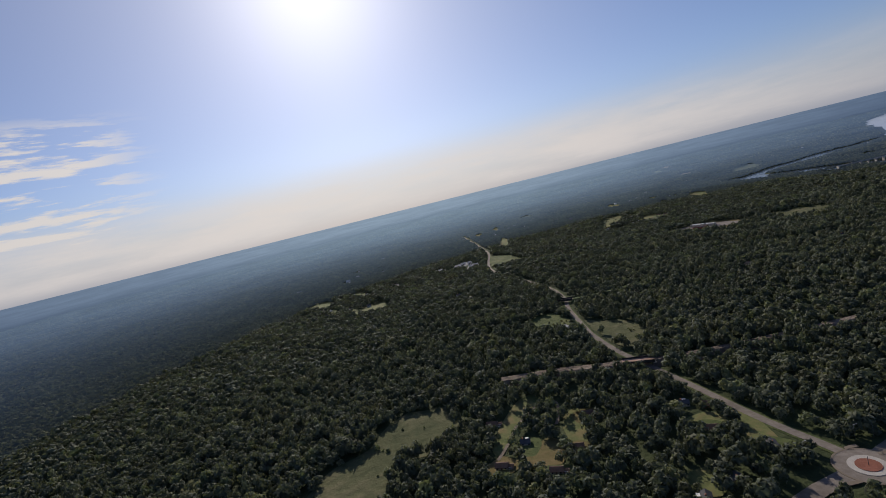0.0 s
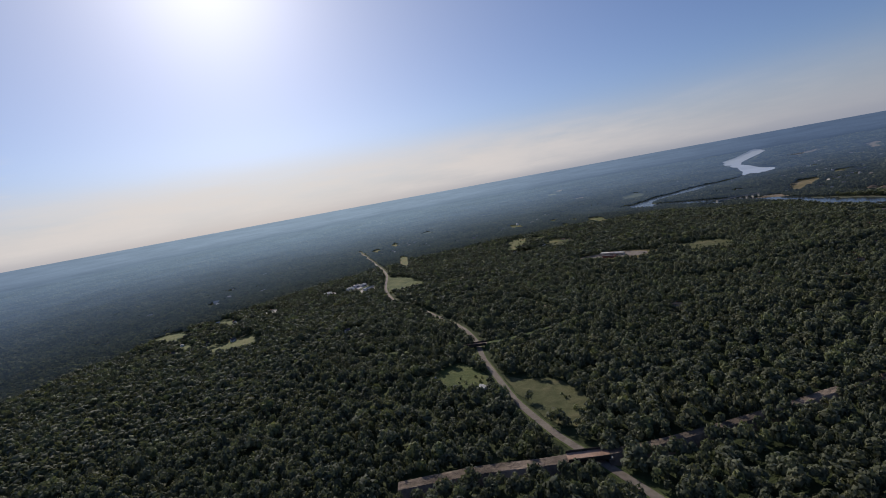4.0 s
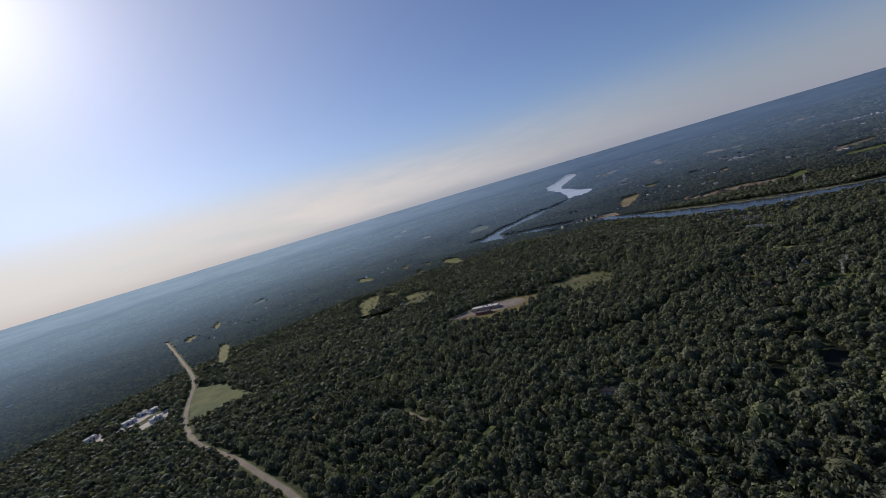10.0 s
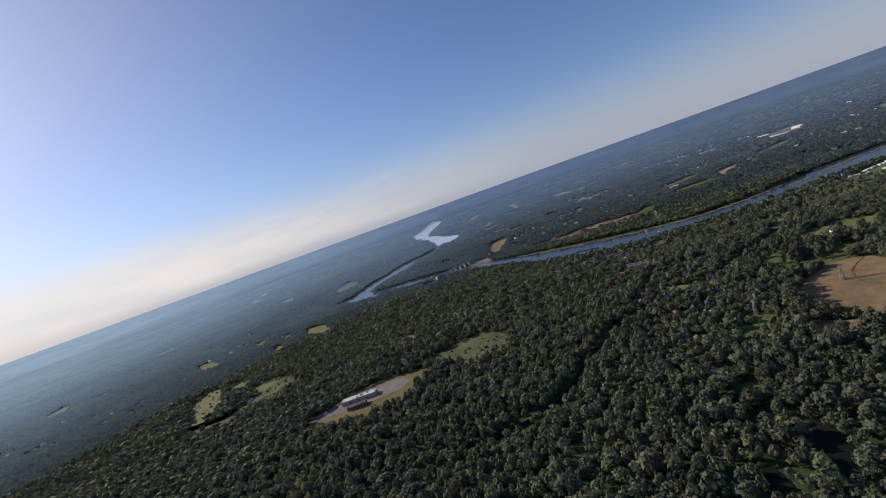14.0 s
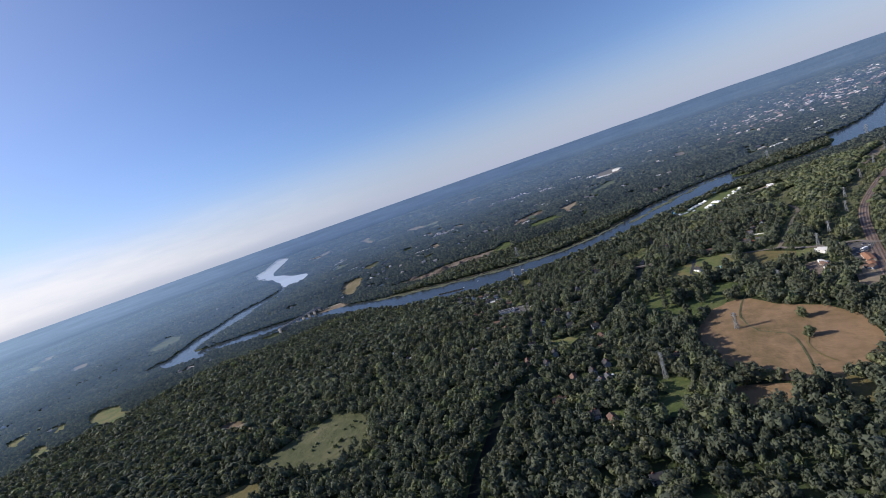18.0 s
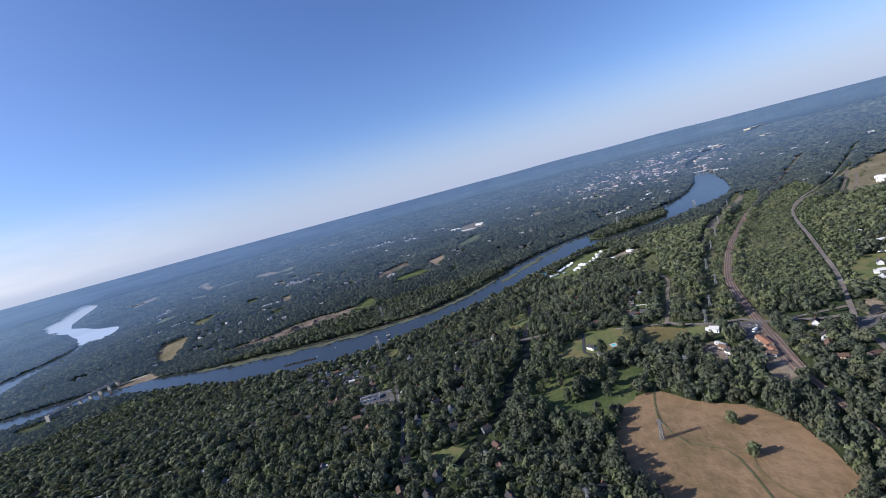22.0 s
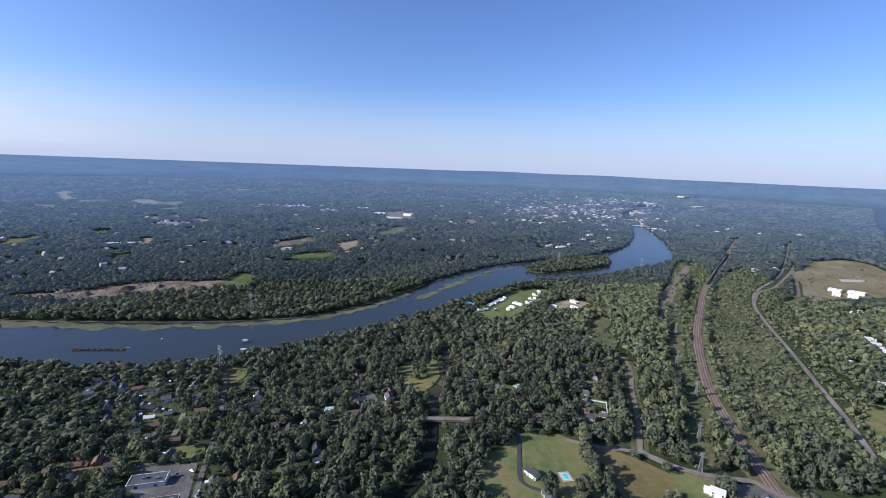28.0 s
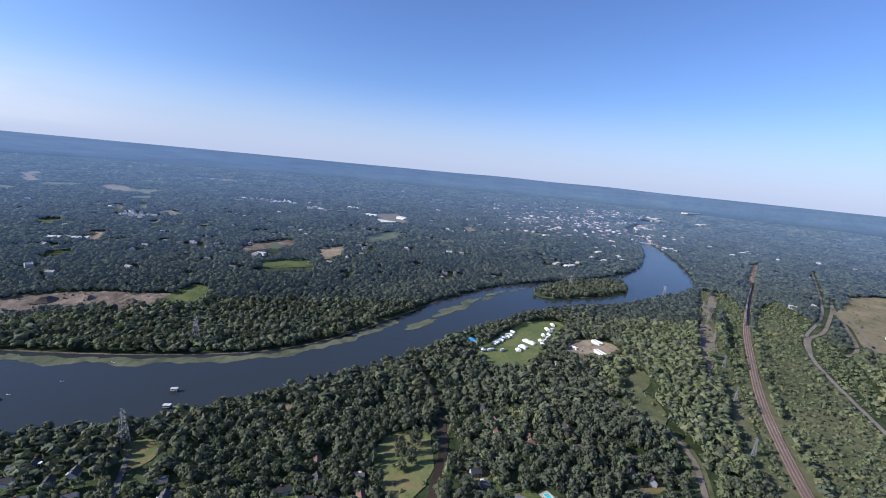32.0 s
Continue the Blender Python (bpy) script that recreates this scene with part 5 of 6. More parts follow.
pool(949, 461, 6, 4, 5, "small pool with turquoise water on a lawn")
pool(405, 617, 10, 6, 20, "turquoise pool with a pale deck in the woods")
pool(1059, 641, 4, 4, 0, "small round-edged garden pool")
pool(1084, 460, 5, 4, 30, "small garden pool beside a white house")
patch("garden_fenced", [(1054, 400), (1050, 383), (1040, 386), (1024, 394), (1026, 404)], M_MEADOW, "mown garden lawn inside a white fence", "lawn", up=0.42)
patch("terrace_red", [(1022, 416), (1030, 413), (1029, 405), (1020, 408)], M_BRICK, "red paved terrace between houses", "terrace", up=0.5)
fence = thing("fence", 1050, 390, "long white board fence round a garden", "fence")
for (x0, y0), (x1, y1) in (((1053, 399), (1048, 386)), ((1048, 386), (1026, 395))):
    bm = bmesh.new()
    for z in (0.5, 1.1, 1.7):
        bar(bm, (x0 - 1050, y0 - 390, z), (x1 - 1050, y1 - 390, z), 0.35)
    part("rail", bm, M_WHITE, fence)
    for k in range(7):
        f = k / 6
        part("post", boxes((x0 + (x1 - x0) * f - 1050.1, x0 + (x1 - x0) * f - 1049.9, y0 + (y1 - y0) * f - 390.1, y0 + (y1 - y0) * f - 389.9, -1, 1.9)), M_WHITE, fence)


# ---------------- festival ground ----------------
def tent(x, y, w, d, turn):
    e = thing("marquee", x, y, "white canvas marquee on a mown lawn", "tent", "festival tents", turn)
    part("side_wall", boxes((-w / 2, w / 2, -d / 2, d / 2, 0, 2.4)), M_TENT, e)
    bm = bmesh.new()
    n = max(1, int(w / 8))
    for k in range(n):
        a, b = -w / 2 + w * k / n, -w / 2 + w * (k + 1) / n
        c = [bm.verts.new(p) for p in ((a - 0.2, -d / 2 - 0.2, 2.4), (b + 0.2, -d / 2 - 0.2, 2.4), (b + 0.2, d / 2 + 0.2, 2.4), (a - 0.2, d / 2 + 0.2, 2.4))]
        top = bm.verts.new(((a + b) / 2, 0, 4.8))
        for i in range(4):
            bm.faces.new((c[i], c[(i + 1) % 4], top))
        bm.faces.new(c[::-1])
    part("canopy", bm, M_TENT, e)


for x, y, w, d in ((1405, 378, 26, 10), (1386, 392, 16, 9), (1374, 402, 12, 8), (1484, 317, 14, 7), (1462, 333, 14, 7), (1435, 348, 9, 6), (1412, 360, 9, 6)):
    tent(x, y, w * 0.72, d * 0.72, 0 if w < 15 else 40)


def vehicle(label, w, d, h, cab):
    e = tagged(new("camper_van" if cab else "car"), label, "camper" if cab else "car", "parked vehicles")
    body = boxes((-w / 2, w / 2, -d / 2, d / 2, 0.45, h if cab else 1.0))
    bmesh.ops.bevel(body, geom=body.edges[:], offset=0.15, segments=1, affect="EDGES")
    part("body", body, M_TENT if cab else M_VEHICLE, e)
    if not cab:
        c = boxes((-w * 0.28, w * 0.25, -d / 2 + 0.12, d / 2 - 0.12, 1.0, h))
        bmesh.ops.bevel(c, geom=c.edges[:], offset=0.2, segments=1, affect="EDGES")
        part("cabin", c, M_GLASS, e, "dark glazed cabin")
    else:
        part("windscreen", boxes((w / 2 - 0.04, w / 2 + 0.03, -d / 2 + 0.2, d / 2 - 0.2, 1.3, h - 0.5)), M_GLASS, e)
    for sx in (-0.32, 0.32):
        for sy in (-1, 1):
            bm = bmesh.new()
            tube(bm, (w * sx, sy * (d / 2 - 0.22), 0.35), (w * sx, sy * (d / 2 + 0.02), 0.35), 0.35, 0.35, 8)
            part("wheel", bm, M_TYRE, e)
    return e


CARS = [vehicle("white camper van parked on grass", 7.0, 2.4, 3.0, True), vehicle("parked car with dark windows", 4.4, 1.8, 1.5, False)]
PARKED = set()


def park(kind, x, y, turn):
    X, Y, Z = lay([(x, y)], 0.75)[0]
    if kind in PARKED:
        return copy_thing(CARS[kind], pose(X, Y, Z, 0, 0, turn))
    PARKED.add(kind)
    CARS[kind].matrix_basis = pose(X, Y, Z, 0, 0, turn)


VANS = [(1458, 419), (1436, 438), (1416, 414), (1402, 423), (1440, 393), (1427, 405), (1368, 443), (1372, 452), (1370, 425), (1375, 503), (1386, 495), (1446, 445), (1437, 422), (1450, 411), (1408, 419), (1395, 428), (1462, 409), (905, 336), (1365, 451), (1370, 439), (1391, 431), (1398, 425), (1405, 418), (1413, 411), (1420, 405), (1428, 399), (1427, 447), (1434, 440), (1448, 426), (1455, 419), (1469, 405), (1399, 361), (1411, 354), (1424, 346), (1437, 339), (1449, 332), (1462, 325), (1365, 508), (1380, 496)]
for x, y in VANS:
    park(0, x, y, random.choice((35, 125)) + random.uniform(-8, 8))
for k in range(26):
    u, v = random.random(), random.random()
    park(1, 1380 + 60 * u + 18 * v, 455 - 45 * u + 14 * v, 40 + random.uniform(-8, 8))
LOT_CARS = [(962, 727), (966, 719), (944, 704), (938, 704), (975, 760), (921, 704), (905, 338), (912, 334), (917, 327), (900, 343), (893, 350), (922, 330), (915, 341), (876, 250), (874, 240), (876, 232), (868, 383), (880, 377), (872, 398), (1395, 290), (1380, 300), (1372, 315), (1390, 305), (545, 985), (530, 992), (555, 970), (520, 1000), (-30, 1222), (-15, 1226), (12, 1246), (25, 1252)]
for x, y in LOT_CARS:
    park(1, x, y, random.uniform(0, 180))


# ---------------- roundabout ----------------
def ring_mesh(r0, r1, up, n=40):
    bm = bmesh.new()
    a = [[bm.verts.new((r * math.cos(k * 6.28319 / n), r * math.sin(k * 6.28319 / n), z)) for k in range(n)] for r, z in ((r0, up), (r1, up), (r1, up - 0.4))]
    for k in range(n):
        j = (k + 1) % n
        bm.faces.new((a[0][k], a[1][k], a[1][j], a[0][j]))
        bm.faces.new((a[1][k], a[2][k], a[2][j], a[1][j]))
    if r0 < 0.5:
        bm.faces.new(a[0])
    return bm


rab = tagged(thing("roundabout", 183, 230, "paved roundabout with a red centre and pale apron", "roundabout"), kind="structure")
part("carriageway", ring_mesh(8.5, 14.5, 0.75), M_ASPHALT, rab)
part("apron", ring_mesh(5.4, 8.8, 0.95), M_CONCRETE, rab, "pale concrete truck apron")
part("centre", ring_mesh(0.1, 5.6, 1.2), M_BRICK, rab, "red-brown paved centre")
part("outer_kerb", ring_mesh(14.5, 15.6, 0.85), M_LANE, rab)
bm = bmesh.new()
tube(bm, (0, 0, 1.2), (0, 0, 6), 0.15, 0.1)
part("post", bm, M_STEEL, rab)
for dx, dy, tu in ((5, 16, 100), (-16, -9, 30), (15, 6, 20)):
    part("splitter_island", boxes((dx - 3.5, dx + 3.5, dy - 1.2, dy + 1.2, 0.5, 0.95)), M_LANE, rab)
CLEAR_POLYS.append(disc(183, 230, 24, 20, 0))
ribbon("road_arm_west", [(183, 230), (150, 222), (110, 205), (40, 170)], 9, M_ASPHALT, "pale grey road leading to the roundabout", "road", up=0.65)
ribbon("road_arm_east", [(183, 230), (200, 238), (240, 250), (300, 255)], 9, M_ASPHALT, "pale grey road leading off the roundabout", "road", up=0.65)
for dx, dy in ((205, 250), (196, 252), (163, 248), (170, 206)):
    lamp = thing("street_lamp", dx, dy, "tall grey street lamp beside the roundabout", "street lamp", "street lamps")
    bm = bmesh.new()
    tube(bm, (0, 0, 0), (0, 0, 9), 0.14, 0.08)
    part("pole", bm, M_STEEL, lamp)
    bm = bmesh.new()
    bar(bm, (0, 0, 8.9), (1.8, 0, 9.2), 0.12)
    part("arm", bm, M_STEEL, lamp)
    part("lamp_head", boxes((1.5, 2.3, -0.2, 0.2, 9.1, 9.3)), M_STEEL, lamp)


# ---------------- railway, banks and bridges ----------------
def offset_line(line, off):
    s = spline(line, 12)
    d = np.gradient(s, axis=0)
    return s + np.column_stack([-d[:, 1], d[:, 0]]) / np.maximum(np.hypot(*d.T), 1e-6)[:, None] * off


railway = tagged(new("railway_tracks"), "worn steel tracks on dark sleepers along a ballast bed", "railway", kind="structure")
for off in (-2.9, 0.0, 2.9):
    ribbon("sleepers", offset_line(RAIL[:14] if off else RAIL, off)[::2], 2.0, M_RAIL, "", "", up=1.05, clear=None, parent=railway)
    for side in (-0.75, 0.75):
        ribbon("rail", offset_line(RAIL[:14] if off else RAIL, off + side)[::2], 0.22, M_STEEL, "", "", up=1.2, clear=None, parent=railway)


def bank(name, line, width, rise, mat, label, category, clear=1.0):
    """An embankment: a flat top with sloping sides."""
    s = spline(line, 10)
    d = np.gradient(s, axis=0)
    nrm = np.column_stack([-d[:, 1], d[:, 0]]) / np.maximum(np.hypot(*d.T), 1e-6)[:, None]
    v, f, n = [], [], len(s)
    for off, z in ((-width / 2 - rise * 1.5, -0.3), (-width / 2, rise), (width / 2, rise), (width / 2 + rise * 1.5, -0.3)):
        v += list(lay(s + nrm * off, z))
    for r in range(3):
        f += [(r * n + i, r * n + i + 1, (r + 1) * n + i + 1, (r + 1) * n + i) for i in range(n - 1)]
    f += [(0, n, 2 * n, 3 * n), (n - 1, 4 * n - 1, 3 * n - 1, 2 * n - 1)]
    CLEAR_LINES.append((s, width / 2 + rise * clear + 1))
    return structure(mesh_object(name, v, f, mat), label, category)


def girder_bridge(name, a, b, width, top, label, piers=0, girder=1.6, mat=M_STEEL):
    """A deck between two points with side girders, abutments and piers."""
    ax, ay = a
    length, turn = math.hypot(b[0] - ax, b[1] - ay), math.degrees(math.atan2(b[1] - ay, b[0] - ax))
    e = thing(name, (a[0] + b[0]) / 2, (a[1] + b[1]) / 2, label, "bridge", turn=turn)
    part("deck", boxes((-length / 2, length / 2, -width / 2, width / 2, top - 0.8, top)), M_ASPHALT if girder < 1.2 else M_BALLAST, e)
    for s in (-1, 1):
        part("girder", boxes((-length / 2, length / 2, s * width / 2 - 0.15, s * width / 2 + 0.15, top - 1.4, top + girder)), mat, e)
        part("abutment", boxes((s * length / 2 - 1.2, s * length / 2 + 1.2, -width / 2, width / 2, -2, top - 0.8)), M_CONCRETE, e)
    for k in range(piers):
        px = length * ((k + 1) / (piers + 1) - 0.5)
        part("pier", boxes((px - 1.0, px + 1.0, -width / 2 + 0.5, width / 2 - 0.5, -3, top - 0.8)), M_CONCRETE, e)
    return e


M_DARK_STEEL = material("dark_girder_steel", [(0.04, 0.035, 0.03), (0.08, 0.07, 0.06)], 0.2, 0.6, 1.0, metal=0.3)
RAIL_WEST = [(15, 438), (70, 428), (107, 416), (128, 411)]
RAIL_MID = [(150, 405), (190, 398), (260, 393), (330, 392)]
bank("rail_bank_west", RAIL_WEST, 9, 4.5, M_SPOIL, "low railway embankment of brown ballast", "embankment", 0.6)
bank("rail_bank_east", RAIL_MID, 6, 4.5, M_SPOIL, "low railway embankment closed in by trees", "embankment", 0.0)
girder_bridge("railway_bridge", (126, 412), (152, 404), 10, 4.6, "dark steel girder railway bridge over the road", mat=M_DARK_STEEL)
bank("rail_bank_north_a", [(20, 716), (70, 692), (106, 676), (128, 666)], 6, 4.5, M_MEADOW, "overgrown grassy railway embankment", "embankment", 0.0)
bank("rail_bank_north_b", [(150, 658), (186, 652), (230, 655), (300, 672)], 6, 4.5, M_MEADOW, "overgrown grassy railway embankment", "embankment", 0.0)
girder_bridge("railway_bridge", (126, 667), (152, 657), 8, 4.6, "dark steel girder railway bridge over the road", mat=M_DARK_STEEL)
CLEAR_POLYS.append(np.array([(1150, 1400), (1215, 1370), (1225, 1440), (1190, 1470)], float))
girder_bridge("creek_bridge", (1025, 559), (1023, 509), 5, 2.0, "worn grey road bridge with low parapets over the creek", 3, 0.5, M_ASPHALT)
CLEAR_POLYS.append(np.array([(1029, 560), (1027, 508), (1012, 512), (1010, 556)], float))
ribbon("road_creek", [(1036, 640), (1031, 600), (1025, 559)], 4.5, M_ASPHALT, "grey lane leading to the creek bridge", "road", clear=-1)
ribbon("road_creek_south", [(1023, 509), (1020, 470), (1014, 440)], 4.5, M_ASPHALT, "grey lane leading from the creek bridge", "road", clear=-1)
girder_bridge("river_bridge", (1213, 1416), (1350, 1388), 10, 12, "long pale road bridge on piers over the river", 6, 1.1, M_CONCRETE)
girder_bridge("town_bridge", (2825, -510), (2785, -600), 12, 6, "pale town bridge on piers over the river", 3, 1.0, M_CONCRETE)
girder_bridge("town_bridge", (2590, -405), (2555, -490), 10, 6, "pale town bridge on piers over the river", 3, 1.0, M_CONCRETE)
ribbon("road_bridge_head", [(1350, 1388), (1372, 1352), (1390, 1320), (1470, 1240)], 9, M_CONCRETE, "pale road leading off the long bridge", "road")


# ---------------- lattice towers ----------------
def lattice_tower(label, tall, base, arms):
    e = tagged(new("lattice_tower"), label, "pylon", "power line towers")
    top = base * 0.22
    for sx, sy in ((-1, -1), (1, -1), (1, 1), (-1, 1)):
        bm = bmesh.new()
        bar(bm, (sx * base / 2, sy * base / 2, 0), (sx * top / 2, sy * top / 2, tall), 0.3)
        part("leg", bm, M_STEEL, e)
    n = 6
    bm = bmesh.new()
    for side in range(4):
        for k in range(n):
            z0, z1 = tall * k / n, tall * (k + 1) / n
            h0, h1 = (base + (top - base) * k / n) / 2, (base + (top - base) * (k + 1) / n) / 2
            pts = [(-h0, -h0, z0), (h0, -h0, z0), (-h1, -h1, z1), (h1, -h1, z1)]
            rot = Matrix.Rotation(side * math.pi / 2, 3, "Z")
            p = [rot @ Vector(q) for q in pts]
            bar(bm, p[0], p[3], 0.16)
            bar(bm, p[1], p[2], 0.16)
            bar(bm, p[2], p[3], 0.16)
    tagged(part("bracing", bm, M_STEEL, e), kind="stuff")
    for k in range(arms):
        z, w = tall * (0.98 - 0.12 * k), base * (0.55 + 0.15 * (k % 2))
        bm = bmesh.new()
        for s in (-0.4, 0.4):
            bar(bm, (-w, s, z), (w, s, z), 0.25)
        bar(bm, (-w, 0, z), (0, 0, z + 1.5), 0.16)
        bar(bm, (w, 0, z), (0, 0, z + 1.5), 0.16)
        part("crossarm", bm, M_STEEL, e)
        for s in (-1, 1):
            bm = bmesh.new()
            tube(bm, (s * w, 0, z - 1.6), (s * w, 0, z), 0.15, 0.15, 6)
            part("insulator", bm, M_DARK_STEEL, e)
    return e


TOWER_A = lattice_tower("tall grey steel lattice tower on a river bank", 30, 7.5, 3)
TOWER_B = lattice_tower("grey steel lattice power tower", 15.5, 3.2, 2)
for k, (x, y, turn) in enumerate(((1148, 768, 50), (1737, 191, 50), (1690, 5, 50), (1352, 800, 50))):
    m = Matrix.Translation(lay([(x, y)])[0]) @ pose(0, 0, 0, 0, 0, turn)
    if k == 0:
        TOWER_A.matrix_basis = m
    else:
        copy_thing(TOWER_A, m)
for k, (x, y) in enumerate(((772, 484), (703, 551), (719, 551), (858, 425), (950, 360), (989, 335), (1060, 290), (1136, 262), (1230, 205), (1320, 150), (1420, 90), (1530, 20), (1640, -50))):
    m = Matrix.Translation(lay([(x, y)])[0]) @ pose(0, 0, 0, 0, 0, 55)
    if k == 0:
        TOWER_B.matrix_basis = m
    else:
        copy_thing(TOWER_B, m)
    CLEAR_POLYS.append(disc(x, y, 6, 8))

# platforms and low docks in the river
for x, y in ((1232, 770), (1203, 763), (1323, 791)):
    e = thing("river_platform", x, y, "low dark platform on piles standing in the river", "platform", "river platforms")
    e.matrix_world = e.matrix_world @ Matrix.Scale(0.62, 4)
    part("deck", boxes((-3.5, 3.5, -5, 5, 3.2, 3.8)), M_CONCRETE, e)
    part("cabin", boxes((-3, 3, -4.5, 4.5, 3.8, 5.6)), M_DARK_STEEL, e)
    part("cabin_roof", boxes((-3.4, 3.4, -4.9, 4.9, 5.6, 5.9)), M_ROOFS["pale"], e)
    for sx in (-3, 3):
        for sy in (-4.5, 4.5):
            bm = bmesh.new()
            tube(bm, (sx, sy, -1), (sx, sy, 3.2), 0.4, 0.4)
            part("pile", bm, M_DARK_STEEL, e)
for k in range(9):
    x, y = 1206, 952 - k * 6.5
    e = thing("wooden_crib", x + random.uniform(-0.6, 0.6), y, "low dark timber crib awash in the river", "crib", "river cribs", random.uniform(-8, 8))
    part("timber_frame", boxes((-1.6, 1.6, -2.6, 2.6, 0.2, 1.4)), M_BARK, e)
    bm = bmesh.new()
    for q in range(5):
        tube(bm, (random.uniform(-1.2, 1.2), random.uniform(-2, 2), 1.2), (random.uniform(-1.2, 1.2), random.uniform(-2, 2), 2.3), 0.9, 0.35, 6)
    part("brush", bm, M_LEAF, e, "tufts of brush")
# weed beds and the wooded island
DRIFT = spline([(1440, 552), (1521, 478), (1622, 401), (1695, 309), (1740, 240)], 6)
for k in range(0, len(DRIFT) - 8, 5):
    cx, cy = DRIFT[k + 4]
    ahead = DRIFT[k + 8] - DRIFT[k]
    t = math.atan2(ahead[1], ahead[0])
    o = disc(0, 0, random.uniform(14, 30), 12, 0.3) * (1.0, random.uniform(0.18, 0.42))
    o = o @ np.array([(math.cos(t), math.sin(t)), (-math.sin(t), math.cos(t))]) + (cx + random.uniform(-9, 9), cy + random.uniform(-9, 9))
    patch("weed_bed", o, M_WEED, "drifting bed of green water weed", "water weed", up=0.62, clear=False)
WEED_LINE = spline([(1302, 1180), (1297, 1100), (1291, 1020), (1286, 930), (1290, 860), (1298, 795), (1324, 702), (1380, 630), (1460, 560)], 6)
way = np.gradient(WEED_LINE, axis=0)
side = np.column_stack([-way[:, 1], way[:, 0]]) / np.hypot(*way.T)[:, None]
for k in range(0, len(WEED_LINE) - 14, 12):
    run = slice(k, k + 15)
    m = len(WEED_LINE[run])
    u = np.linspace(0, 1, m)
    wob = [random.uniform(0, 6.28) for _ in range(3)]
    wide = random.uniform(8, 22) * (1.15 if WEED_LINE[k, 1] > 780 else 0.6)
    broad = wide * np.sin(np.pi * np.clip(u, 0.02, 0.98)) ** 0.7 * (0.75 + 0.25 * np.sin(u * 9 + wob[0])) + 1.5 * np.sin(u * 25 + wob[1])
    inner = 6 + 2.5 * np.sin(u * 14 + wob[2])
    edge = np.concatenate([lay(WEED_LINE[run] + side[run] * inner[:, None], 0.62 + 0.004 * (k // 12 % 2)), lay(WEED_LINE[run] - side[run] * broad[:, None], 0.62 + 0.004 * (k // 12 % 2))])
    bed = mesh_object("weed_bed", edge, [(i, i + 1, m + i + 1, m + i) for i in range(m - 1)], M_WEED)
    structure(bed, "drifting bed of olive water weed by the bank", "water weed")
ribbon("bank_mud", [(1306, 1130), (1303, 1020), (1303, 900), (1312, 798), (1338, 704), (1396, 632), (1486, 560), (1596, 478)], 3, M_SPOIL, "narrow muddy edge of the river bank", "bank", up=0.7, clear=0)
ISLAND = [(1668, 292), (1728, 250), (1803, 155), (1828, 29), (1735, 62), (1682, 143), (1641, 262)]
patch("island", ISLAND, M_MEADOW, "low wooded island in the river", "island", up=1.0, clear=False)
for x, y, r, h in ((1425, 1080, 12, 6), (1448, 1030, 16, 7), (1462, 985, 10, 5), (1440, 1120, 14, 6), (1458, 930, 12, 5), (1445, 960, 9, 4), (1415, 1130, 11, 5)):
    bm = bmesh.new()
    rings = [[bm.verts.new((r * k * math.cos(a * 0.5236) * random.uniform(0.85, 1.15), r * 0.7 * k * math.sin(a * 0.5236) * random.uniform(0.85, 1.15), z)) for a in range(12)] for k, z in ((1.0, -0.3), (0.66, h * 0.45), (0.3, h * 0.9))]
    for lo, hi in zip(rings, rings[1:]):
        for a in range(12):
            bm.faces.new((lo[a], lo[(a + 1) % 12], hi[(a + 1) % 12], hi[a]))
    bm.faces.new(rings[-1])
    heap = thing("spoil_heap", x, y, "dark heap of quarried spoil on bare ground", "heap", "spoil heaps", random.uniform(0, 180), up=0.6)
    part("mound", bm, M_SPOIL, heap)

# ---------------- freight train and boats ----------------
M_WAGON = material("wagon_paint", [(0.05, 0.038, 0.032), (0.13, 0.105, 0.09), (0.28, 0.25, 0.23)], 0.001, 0.6, 0.5, 0.1, random_by="object")


def freight_wagon():
    e = tagged(new("freight_wagon"), "weathered box wagon of a standing freight train", "wagon", "freight train wagons")
    body = boxes((-6.2, 6.2, -1.4, 1.4, 1.1, 4.2))
    bmesh.ops.bevel(body, geom=body.edges[:], offset=0.12, segments=1, affect="EDGES")
    part("body", body, M_WAGON, e)
    part("roof", boxes((-6.1, 6.1, -1.2, 1.2, 4.2, 4.4)), M_WAGON, e)
    part("underframe", boxes((-6.5, 6.5, -1.1, 1.1, 0.8, 1.1)), M_DARK_STEEL, e)
    for x in (-4.4, 4.4):
        part("bogie", boxes((x - 1.4, x + 1.4, -1.0, 1.0, 0.1, 0.8)), M_DARK_STEEL, e)
    for y in (-1.42, 1.42):
        part("sliding_door", boxes((-1.3, 1.3, y - 0.05, y + 0.05, 1.3, 3.9)), M_WAGON, e)
    return e


TRAIN = offset_line([(1506, -35), (1560, -81), (1656, -162), (1740, -235), (1857, -339), (1928, -395)], 3.0)
gone = np.concatenate([[0], np.cumsum(np.hypot(*np.diff(TRAIN, axis=0).T))])
WAGON = freight_wagon()
for k in range(int(gone[-1] / 14)):
    p, q = [np.array([np.interp(14 * k + u, gone, TRAIN[:, i]) for i in (0, 1)]) for u in (0, 12)]
    X, Y, Z = lay([(p + q) / 2], 1.35)[0]
    m = pose(X, Y, Z, 0, 0, math.degrees(math.atan2(*(q - p)[::-1])))
    if k == 0:
        WAGON.matrix_basis = m
    else:
        copy_thing(WAGON, m)


